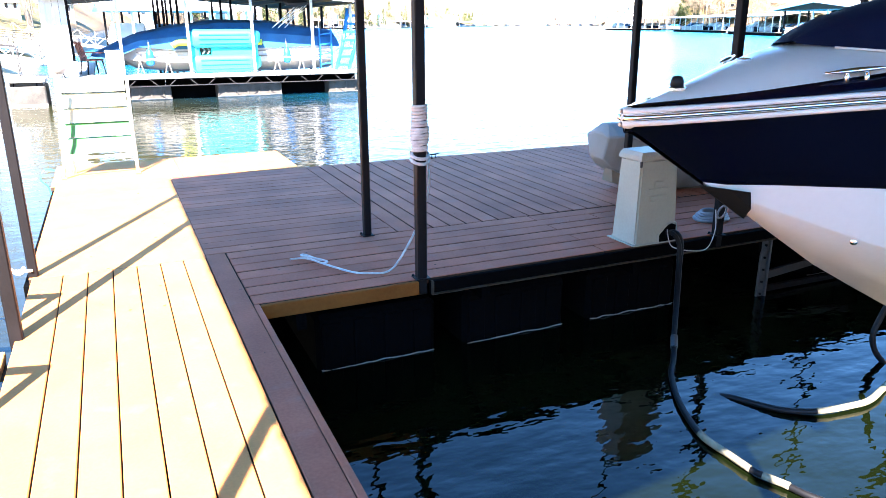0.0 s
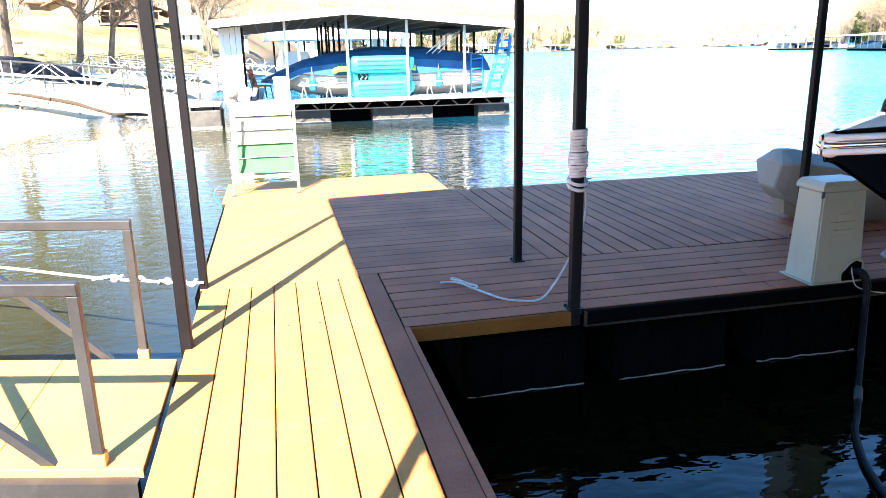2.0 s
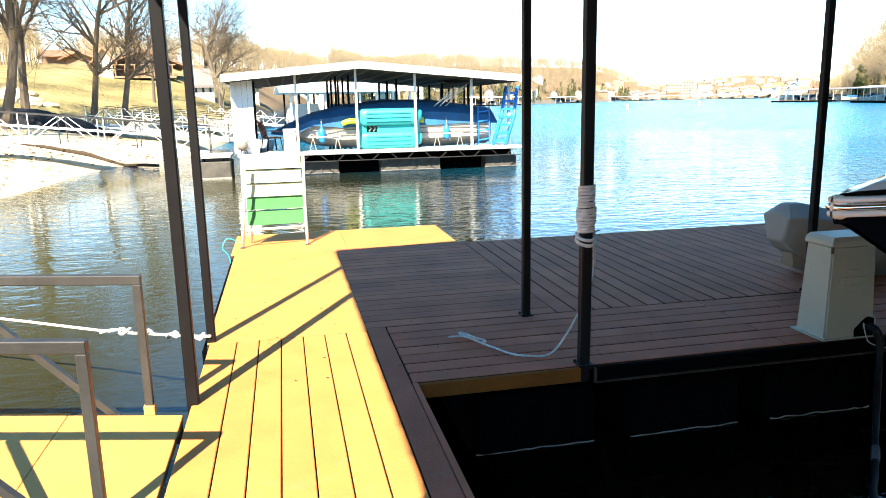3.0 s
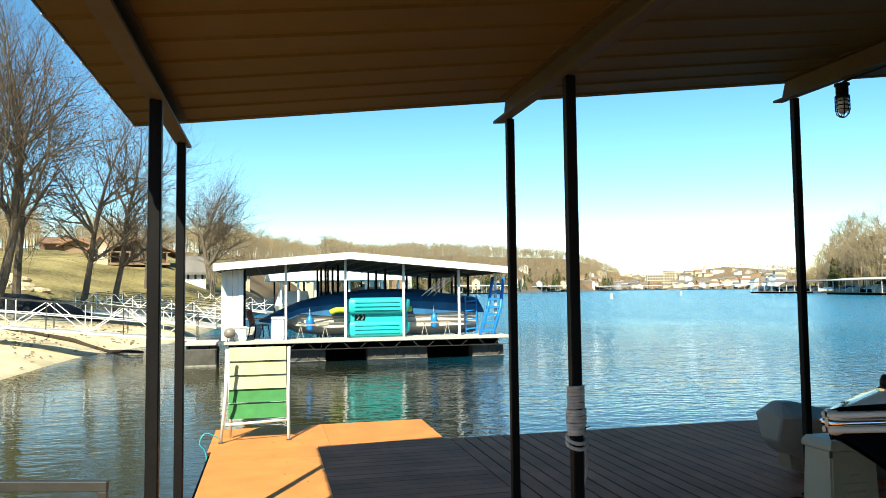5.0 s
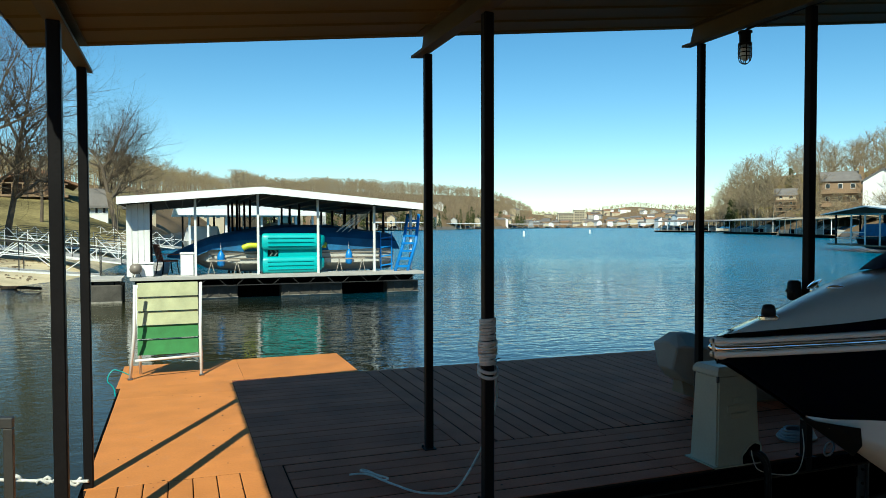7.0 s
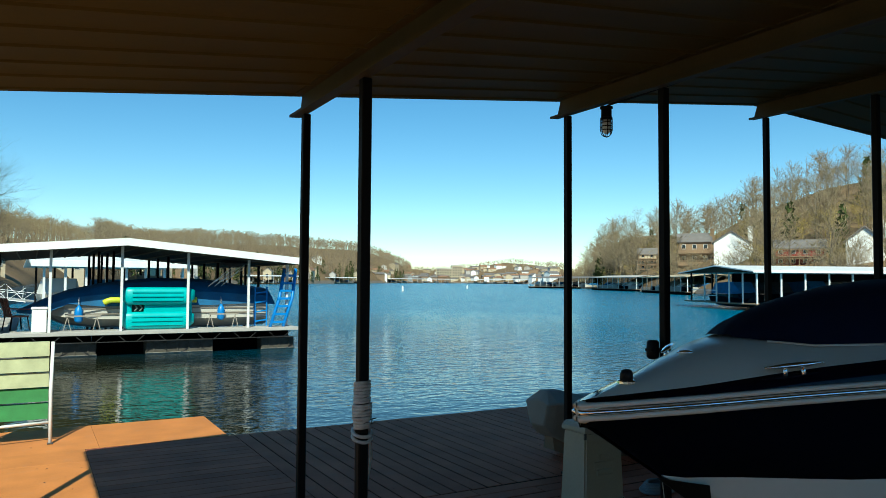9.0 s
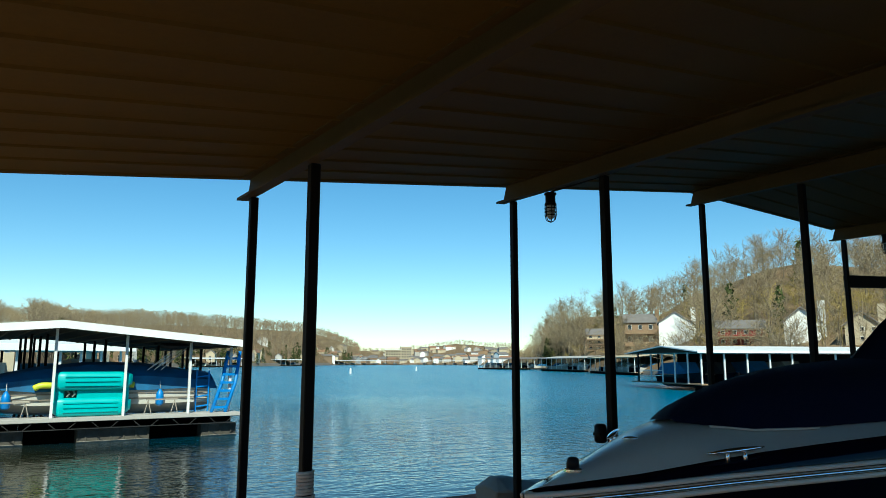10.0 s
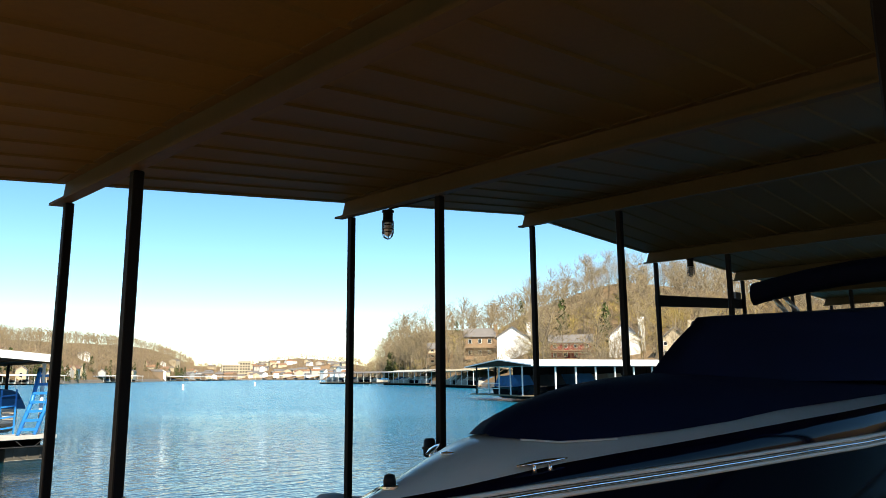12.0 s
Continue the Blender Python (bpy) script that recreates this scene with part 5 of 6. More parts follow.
def make_blue_ladder():
    th = thing("dock_ladder", "bright blue plastic ladder leaning at the dock corner", "ladder", at=(0, 0, NZ))
    for s in (0.0, 0.42):
        bm = bm_new()
        tube(bm, [(5.93 + s, NY + 0.35, 0.0), (6.28 + s, NY + 0.55, 0.9), (6.48 + s * 0.9, NY + 0.7, 1.85)], 0.055, 7)
        part("rail", bm, M_BLUE, th, smooth=True)
    for k in range(7):
        u = 0.08 + k / 7.5
        bm = bm_new()
        bar(bm, (5.93 + 0.6 * u - 0.05 * u * u, NY + 0.35 + 0.35 * u, 1.85 * u), (6.35 + 0.56 * u - 0.05 * u * u, NY + 0.35 + 0.35 * u, 1.85 * u), 0.10, 0.07)
        part("rung", bm, M_BLUE, th)
    t2 = thing("blue_rack", "blue tube rack beside the dock ladder", "rack", at=(0, 0, NZ))
    for k in range(4):
        bm = bm_new()
        bar(bm, (5.62, NY + 1.0, 0.15 + 0.3 * k), (6.0, NY + 1.0, 0.2 + 0.3 * k), 0.05, 0.04)
        part("bar", bm, M_BLUE, t2)
    for x in (5.62, 6.0):
        bm = bm_new()
        bar(bm, (x, NY + 1.0, 0.0), (x, NY + 1.0, 1.25), 0.04)
        part("upright", bm, M_BLUE, t2)


make_blue_ladder()

th = thing("pole_bundle", "bundle of thin white poles slung under the dock roof", "poles", at=(0, 0, NZ))
for k in range(7):
    bm = bm_new()
    tube(bm, [(4.15 + 0.07 * k, NY + 1.0 + 0.02 * k, 1.27 + 0.06 * (k % 3)), (4.95 + 0.06 * k, NY + 1.2, 1.80 + 0.05 * ((k * 3) % 5))], 0.012, 5)
    part("pole", bm, M_WHITE_METAL, th)
th = thing("folded_umbrella", "dark folded umbrella stowed under the dock roof", "umbrella", at=(0, 0, NZ))
bm = bm_new()
loft(bm, [[(x, NY + 1.0 + w * math.cos(a), z + w * 0.8 * math.sin(a)) for a in np.linspace(0, 6.283, 9)[:-1]] for x, w, z in ((4.5, 0.03, 2.05), (4.65, 0.12, 2.0), (4.95, 0.14, 1.99), (5.28, 0.05, 2.02))])
part("canopy", bm, M_DARKCAN, th)
bm = bm_new()
tube(bm, [(4.3, NY + 1.0, 2.06), (5.5, NY + 1.0, 2.02)], 0.015, 6)
part("pole", bm, M_POST, th)
th = thing("gangway_landing", "grey floating landing between gangway and dock", "landing", at=(0, 0, NZ))
bm = bm_new()
box(bm, -3.12, -2.2, NY + 0.15, NY + 1.6, -0.10, -0.02, 0.01)
part("deck_slab", bm, M_CONCRETE, th)
bm = bm_new()
box(bm, -3.1, -2.2, NY + 0.17, NY + 1.5, -0.94, -0.2, 0.03)
fl = part("float", bm, M_FLOAT_GREY, th, "grey weathered float")
bm = bm_new()
box(bm, -3.106, -2.194, NY + 0.16, NY + 0.2, WATER_Z - NZ - 0.05, WATER_Z - NZ + 0.045, 0.004)
part("waterline_crust", bm, M_CRUST_PALE, fl, "pale crust at the waterline")
for x in (-2.95, -2.4):
    bm = bm_new()
    bar(bm, (x, NY + 0.27, -0.10), (x - 0.03, NY + 0.27, -0.8), 0.03)
    part("leg", bm, M_FLOAT, th, "dark pipe leg")
bm = bm_new()
box(bm, -3.05, -2.25, NY + 0.3, NY + 1.5, -0.19, -0.11, 0.01)
part("frame", bm, M_RAIL, th)
th = thing("swim_tubes", "yellow-green foam tubes stored behind the pedal boat", "foam tube", at=(0, 0, NZ))
for x0, x1 in ((1.2, 1.75), (3.3, 3.78)):
    bm = bm_new()
    tube(bm, smooth_path([(x0, NY + 0.92, 0.78), (x0 + 0.18, NY + 0.88, 0.86), (x1, NY + 0.88, 0.85)], 4), 0.09, 8)
    part("tube", bm, M_YELLOW, th, smooth=True)

th = thing("dock_box", "white dock storage box", "storage box", at=(0, 0, NZ))
bm = bm_new()
box(bm, -0.62, -0.26, NY + 0.3, NY + 0.75, 0.0, 0.62, 0.02)
part("bin", bm, M_WHITE, th)
bm = bm_new()
box(bm, -0.64, -0.24, NY + 0.28, NY + 0.77, 0.625, 0.69, 0.015)
part("lid", bm, M_WHITE, th)
th = thing("cooler", "small white cooler on the dock", "cooler", at=(0, 0, NZ))
bm = bm_new()
box(bm, -1.75, -1.35, NY + 0.25, NY + 0.6, 0.0, 0.36, 0.03)
part("tub", bm, M_WHITE, th)
bm = bm_new()
box(bm, -1.77, -1.33, NY + 0.23, NY + 0.62, 0.365, 0.42, 0.02)
part("lid", bm, M_WHITE, th)
th = thing("kettle_grill", "small round grey kettle grill on the dock edge", "grill", at=(0, 0, NZ))
bm = bm_new()
lathe(bm, [(0.06, 0.1), (0.15, 0.16), (0.17, 0.24), (0.15, 0.34), (0.07, 0.40)], 14, (-1.82, NY + 0.12, 0.0))
part("bowl", bm, M_RUB, th, smooth=True)
for k in range(3):
    a = k * 2.1
    bm = bm_new()
    tube(bm, [(-1.82 + 0.08 * math.cos(a), NY + 0.12 + 0.08 * math.sin(a), 0.15), (-1.82 + 0.14 * math.cos(a), NY + 0.12 + 0.11 * math.sin(a), 0.0)], 0.012, 5)
    part("leg", bm, M_POST, th)


def make_chair(x, y, rz):
    th = thing("patio_chair", "brown slatted patio chair on the neighbouring dock", "chair", at=(0, 0, NZ))
    th.matrix_basis = pose(x, y, NZ, 0, 0, rz)
    bm = bm_new()
    box(bm, -0.24, 0.24, -0.24, 0.24, 0.38, 0.42, 0.01)
    part("seat", bm, M_BRICK, th)
    for k in range(5):
        bm = bm_new()
        bar(bm, (-0.2 + 0.1 * k, 0.22, 0.42), (-0.2 + 0.1 * k, 0.36, 0.92), 0.06, 0.015)
        part("back_slat", bm, M_BRICK, th)
    for sx in (-1, 1):
        for sy in (-1, 1):
            bm = bm_new()
            bar(bm, (0.21 * sx, 0.21 * sy, 0.38), (0.24 * sx, 0.26 * sy, 0.0), 0.03)
            part("leg", bm, M_POST, th)
        bm = bm_new()
        bar(bm, (0.26 * sx, -0.24, 0.6), (0.26 * sx, 0.28, 0.62), 0.05, 0.025)
        part("armrest", bm, M_BRICK, th)


make_chair(-1.0, NY + 1.6, 115)


def make_bench(x):
    th = thing("low_bench", "low tan metal rack on the dock edge", "rack", "racks beside the covered boat", at=(0, 0, NZ))
    for dx in (0.0, 0.75):
        bm = bm_new()
        bar(bm, (x + dx, NY + 0.6, 0.0), (x + dx + 0.1, NY + 0.6, 0.40), 0.02)
        bar(bm, (x + dx + 0.2, NY + 0.6, 0.0), (x + dx + 0.1, NY + 0.6, 0.40), 0.02)
        part("leg_frame", bm, M_CANVAS, th)
    bm = bm_new()
    bar(bm, (x + 0.05, NY + 0.6, 0.42), (x + 0.95, NY + 0.6, 0.42), 0.04)
    part("top_bar", bm, M_CANVAS, th)


make_bench(0.15)
make_bench(4.05)


# ---- white gangway trusses on the left bank ----
def make_truss(a, b, depth, bays, label):
    th = thing("truss_gangway", label, "gangway", "white bank gangways")
    a, b = Vector(a), Vector(b)
    d = (b - a).normalized()
    side = Vector((-d.y, d.x, 0)) * 0.6
    up = Vector((0, 0, depth))
    for s in (-1, 1):
        o = side * s
        bm = bm_new()
        bar(bm, a + o, b + o, 0.06)
        part("chord", bm, M_WHITE_METAL, th)
        bm = bm_new()
        bar(bm, a + o + up, b + o + up, 0.03)
        part("hand_rail", bm, M_RAIL, th, "thin dark hand rail")
        bm = bm_new()
        bar(bm, a + o + up * 0.55, b + o + up * 0.55, 0.03)
        part("middle_rail", bm, M_WHITE_METAL, th)
        for k in range(bays + 1):
            p = a + (b - a) * (k / bays) + o
            bm = bm_new()
            bar(bm, p, p + up, 0.03)
            part("stanchion", bm, M_RAIL if k % 2 else M_WHITE_METAL, th)
            if k < bays:
                q = a + (b - a) * ((k + 1) / bays) + o
                bm = bm_new()
                bar(bm, *((p + up, q) if k % 2 else (p, q + up)), 0.026)
                part("brace", bm, M_WHITE_METAL, th)
    bm = bm_new()
    n = d.cross(Vector((0, 0, 1))).normalized() * 0.58
    loft(bm, [[tuple(p - n + Vector((0, 0, 0.03))), tuple(p + n + Vector((0, 0, 0.03))), tuple(p + n - Vector((0, 0, 0.03))), tuple(p - n - Vector((0, 0, 0.03)))] for p in (a, b)])
    part("tread_deck", bm, M_CONCRETE, th)


make_truss((-11.5, 23.2, 0.75), (-3.2, 23.7, -0.08), 0.95, 7, "white steel truss gangway from the gravel bank to the dock")
make_truss((-10.2, 38.2, 0.75), (-2.6, 31.0, 0.0), 0.95, 7, "white steel truss gangway further along the bank")
make_truss((-10.5, 47.0, 0.8), (-2.2, 40.0, 0.0), 0.95, 7, "white steel truss gangway further along the bank")
make_truss((-8.0, 60.0, 0.9), (-0.5, 52.0, 0.05), 0.95, 7, "white steel truss gangway further along the bank")


def make_drift_log(az0, d0, az1, d1, r):
    """A long drift log on the gravel."""
    th = thing("drift_log", "dark weathered drift log lying along the gravel", "log", "drift logs")
    pts = []
    for u in np.linspace(0, 1, 9):
        az, d = az0 + (az1 - az0) * u, d0 + (d1 - d0) * u
        x, y = place(az, d)
        pts.append((x, y, max(WATER_Z, ground_z(az, d)) + r * 0.6 + 0.02 * math.sin(u * 9)))
    bm = bm_new()
    tube(bm, smooth_path(pts, 3), r, 7, r1=r * 0.6)
    part("trunk", bm, M_LOG, th)


make_drift_log(-21, 36, -15.2, 32, 0.10)
make_drift_log(-15.3, 32.2, -9.2, 28.2, 0.09)
def make_debris():
    """Driftwood scraps and leaves strewn over the gravel."""
    rng = random.Random(77)
    vs, fs = [], []
    for _ in range(800):
        az = rng.uniform(-24, -8)
        s = interp(SHORE, az)
        d = s + (rng.uniform(5, 24) if rng.random() < 0.85 else rng.uniform(0.5, 6))
        x, y = place(az, d)
        z = max(WATER_Z, ground_z(az, d)) + 0.02
        a = rng.uniform(0, 3.14)
        l, w, hh = rng.uniform(0.02, 0.10) * (3.0 if rng.random() < 0.05 else 1.0), rng.uniform(0.015, 0.045), rng.uniform(0.015, 0.05)
        c, t = math.cos(a), math.sin(a)
        n = len(vs)
        for zz, k in ((0, 1.0), (hh, 0.6)):
            for u, v in ((-l, -w), (l, -w), (l, w), (-l, w)):
                vs.append((x + k * (u * c - v * t), y + k * (u * t + v * c), z + zz))
        fs += [(n + 4, n + 5, n + 6, n + 7)] + [(n + i, n + (i + 1) % 4, n + 4 + (i + 1) % 4, n + 4 + i) for i in range(4)]
    tagged(arrays("beach_debris", vs, fs, M_LITTER_D), "dark driftwood scraps and leaves strewn over the gravel", "debris", kind="stuff")


M_LITTER_D = mat("drift_scraps", (0.22, 0.165, 0.11), 0.95, 0.4, 2.0, 20, 0.2, island=0.5, spec=0.1)
make_debris()


def make_boulder(az, d, r, seed):
    x, y = place(az, d)
    th = thing("boulder", "weathered tan boulder on the bank", "rock", "boulders on the bank")
    th.matrix_basis = pose(x, y, ground_z(az, d))
    bm = bm_new()
    bmesh.ops.create_icosphere(bm, subdivisions=2, radius=r)
    for v in bm.verts:
        v.co = Vector((v.co.x * 1.5, v.co.y, v.co.z * 0.6)) * (1 + 0.35 * noise.noise(v.co / r * 1.3 + Vector((seed, 0, 0))))
    part("stone", bm, M_DEBRIS, th)


rng = random.Random(8)
for k in range(11):
    make_boulder(rng.uniform(-18.6, -15.9), rng.uniform(50, 56), rng.uniform(0.25, 0.6), k)
th = thing("upturned_boat", "long boat under a dark tarpaulin pulled up on the bank", "boat")
bm = bm_new()
rings = []
for u, w, hh in ((0.0, 0.2, 0.2), (0.1, 0.9, 0.75), (0.4, 1.1, 0.9), (0.75, 1.0, 0.75), (1.0, 0.15, 0.2)):
    az, d = -19.5 + 7.6 * u, 43 - 1.0 * u
    x, y = place(az, d)
    z = ground_z(az, d) - 0.05
    rings.append([(x, y - w, z), (x, y - w * 0.7, z + hh * 0.7), (x, y, z + hh), (x, y + w * 0.7, z + hh * 0.7), (x, y + w, z)])
loft(bm, rings)
part("tarpaulin", bm, M_DARKCAN, th)


def lake_dock(p0, p1, depth, roof=2.9, boats=2, label="covered boat dock with a white metal roof", fascia=0.35, posts=8, seed=1, open_gable=False, cover=None):
    """A covered dock from p0 to p1 (its lake side), running back by depth."""
    rng = random.Random(seed)
    p0, p1 = Vector((*p0, 0)), Vector((*p1, 0))
    L = (p1 - p0).length
    ang = math.degrees(math.atan2(p1.y - p0.y, p1.x - p0.x))
    th = thing("lake_dock", label, "boat dock", "docks along the lake")
    th.matrix_basis = pose(p0.x, p0.y, 0, 0, 0, ang)
    bm = bm_new()
    box(bm, 0, L, 0, 1.2, -0.10, 0.0, 0.02)
    box(bm, 0, 1.2, 1.2, depth, -0.10, 0.0, 0.02)
    box(bm, L - 1.2, L, 1.2, depth, -0.10, 0.0, 0.02)
    box(bm, 0, L, depth, depth + 1.2, -0.10, 0.0, 0.02)
    part("deck_slab", bm, M_WOODWALL, th)
    bm = bm_new()
    for k in range(int(L / 3)):
        box(bm, 3 * k + 0.05, 3 * k + 2.9, 0.05, 1.1, -0.9, -0.11, 0.02)
    tagged(part("float_line", bm, M_FLOAT, th), kind="stuff")
    mid = depth / 2
    bm = bm_new()
    loft(bm, [[(x, -0.4, roof), (x, mid, roof + 0.55), (x, depth + 1.5, roof), (x, depth + 1.5, roof + 0.08), (x, mid, roof + 0.65), (x, -0.4, roof + 0.08)] for x in (-0.5, L + 0.5)])
    part("roof", bm, cover or M_WHITE_METAL, th, "metal roof")
    bm = bm_new()
    box(bm, -0.5, L + 0.5, -0.46, -0.41, roof - 0.05, roof - 0.05 + min(fascia, 0.36), 0.01)
    part("fascia", bm, cover or M_WHITE, th)
    for y in (0.15, depth):
        for k in range(posts):
            x = 0.15 + (L - 0.3) * k / (posts - 1)
            bm = bm_new()
            box(bm, x - 0.06, x + 0.06, y - 0.06, y + 0.06, 0, roof + 0.02)
            part("post", bm, M_WHITE_METAL if y < 1 else M_POST, th)
    if open_gable:                  # the near gable end shows its posts, rails and infill
        for y in (2.2, 4.3, 6.4, 8.5):
            bm = bm_new()
            box(bm, 0.1, 0.2, y - 0.05, y + 0.05, 0, roof + 0.1)
            part("post", bm, M_WHITE_METAL, th)
        for z in (0.55, 1.0):
            bm = bm_new()
            bar(bm, (0.15, 6.4, z), (0.15, 10.9, z), 0.05)
            part("guard_rail", bm, M_WHITE_METAL, th)
        # dark panels added along the back in place of the shade under the roof
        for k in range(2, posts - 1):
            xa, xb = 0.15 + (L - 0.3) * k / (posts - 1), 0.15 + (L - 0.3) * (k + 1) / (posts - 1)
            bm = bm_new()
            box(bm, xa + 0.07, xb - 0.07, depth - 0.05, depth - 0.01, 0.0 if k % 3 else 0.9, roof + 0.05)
            part("shade_panel", bm, M_DARKCAN, th, "dark panel standing in for the shade inside")
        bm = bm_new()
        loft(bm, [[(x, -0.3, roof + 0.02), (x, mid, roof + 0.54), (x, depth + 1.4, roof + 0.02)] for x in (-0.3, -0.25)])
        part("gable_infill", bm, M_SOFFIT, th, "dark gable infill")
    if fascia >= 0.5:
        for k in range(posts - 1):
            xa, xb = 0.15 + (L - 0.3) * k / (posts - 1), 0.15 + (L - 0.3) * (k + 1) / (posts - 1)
            # same dark panel, again for the shade at the back
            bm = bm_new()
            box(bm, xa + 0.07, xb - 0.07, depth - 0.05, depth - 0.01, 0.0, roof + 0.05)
            part("shade_panel", bm, M_DARKCAN, th, "dark panel standing in for the shade inside")
            if k % 3 == 0:
                bm = bm_new()
                bar(bm, (xa + 0.06, 0.15, 0.95), (xb - 0.06, 0.15, 0.95), 0.06)
                part("guard_rail", bm, M_WHITE_METAL, th)
    for k in range(boats):
        x = L * (k + 0.5) / boats
        b = thing("moored_boat", "white and dark boat moored under a dock roof", "boat", "boats in the docks")
        b.matrix_basis = th.matrix_basis @ pose(x, 2.6 if open_gable else 1.6, 0, 0, 0, 0)
        l = min(6.0, depth - 1.0)
        bm = bm_new()
        loft(bm, [[(-w, y, zt), (-w * 0.8, y, 0.0), (0, y, -0.4), (w * 0.8, y, 0.0), (w, y, zt)] for y, w, zt in ((0.0, 0.1, 0.9), (0.8, 0.75, 0.8), (2.0, 1.1, 0.7), (l, 1.15, 0.65))])
        part("hull", bm, M_HULL if rng.random() < 0.7 and not open_gable else M_NAVY, b)
        bm = bm_new()
        zt = rng.uniform(1.3, 1.9)
        loft(bm, [[(-w, y, 0.72), (-w * 0.8, y, z), (w * 0.8, y, z), (w, y, 0.72)] for y, w, z in ((1.2, 0.8, 0.8), (2.4, 1.05, zt), (l - 0.8, 1.1, zt * 0.95), (l, 1.1, 0.8))])
        part("cover", bm, rng.choice((M_WHITE, M_CANVAS, M_WHITE, M_BLUE_CANVAS) if seed > 14 else (M_BLUE_CANVAS, M_DARKCAN, M_WHITE, M_CANVAS)), b)
    return th


lake_dock(place(0.5, 44), place(10, 45), 8, 2.3, 3, seed=3)
corner = Vector((48.6, 33.4))
lake_dock(corner, corner + 27 * Vector((0.927, -0.374)), 11, 2.5, 8, fascia=0.2, posts=14, seed=5, open_gable=True)
lake_dock(place(44.9, 168), place(48.2, 138), 9, 2.7, 9, fascia=0.16, posts=9, label="tan covered boat dock by the wooded bank", seed=15, cover=M_TANWALL)
lake_dock(place(41.2, 212), place(44.5, 184), 9, 2.9, 9, fascia=0.16, posts=9, label="covered boat dock with a weathered grey roof", seed=16, cover=M_CONCRETE)
lake_dock(place(36.3, 268), place(40.7, 250), 13, 3.0, 10, fascia=0.16, posts=10, label="covered boat dock with a dark grey roof", seed=17, cover=M_GREY_ROOF)
lake_dock(place(14.5, 380), place(18.6, 400), 14, 3.6, 5, fascia=0.3, posts=12, seed=8)
lake_dock(place(19.5, 520), place(23.6, 560), 14, 3.6, 5, fascia=0.3, posts=12, seed=9)
lake_dock(place(25.5, 720), place(30.5, 820), 16, 3.6, 6, fascia=0.35, posts=14, seed=10)
lake_dock(place(31.5, 800), place(36.3, 740), 16, 3.6, 6, fascia=0.35, posts=14, seed=11)

for az, d in ((26.4, 154), (31.5, 212)):
    x, y = place(az, d)
    th = thing("buoy", "white cylindrical no-wake buoy floating on the lake", "buoy", "lake buoys")
    th.matrix_basis = pose(x, y, WATER_Z)
    bm = bm_new()
    lathe(bm, [(0.2, -0.3), (0.22, 0.0), (0.2, 0.9), (0.12, 1.15)], 10)
    part("can", bm, M_WHITE, th)
    bm = bm_new()
    lathe(bm, [(0.206, 0.5), (0.206, 0.58)], 10)
    part("band", bm, M_FASCIA, th, "orange band")


# ---- houses ----
def at_elevation(az, el, d0, d1):
    """The distance along a bearing where the ground shows at that elevation."""
    best = min(np.linspace(d0, d1, 60), key=lambda d: abs(math.degrees(math.atan2(ground_z(az, d) - 1.65, d)) - el))
    return float(best)


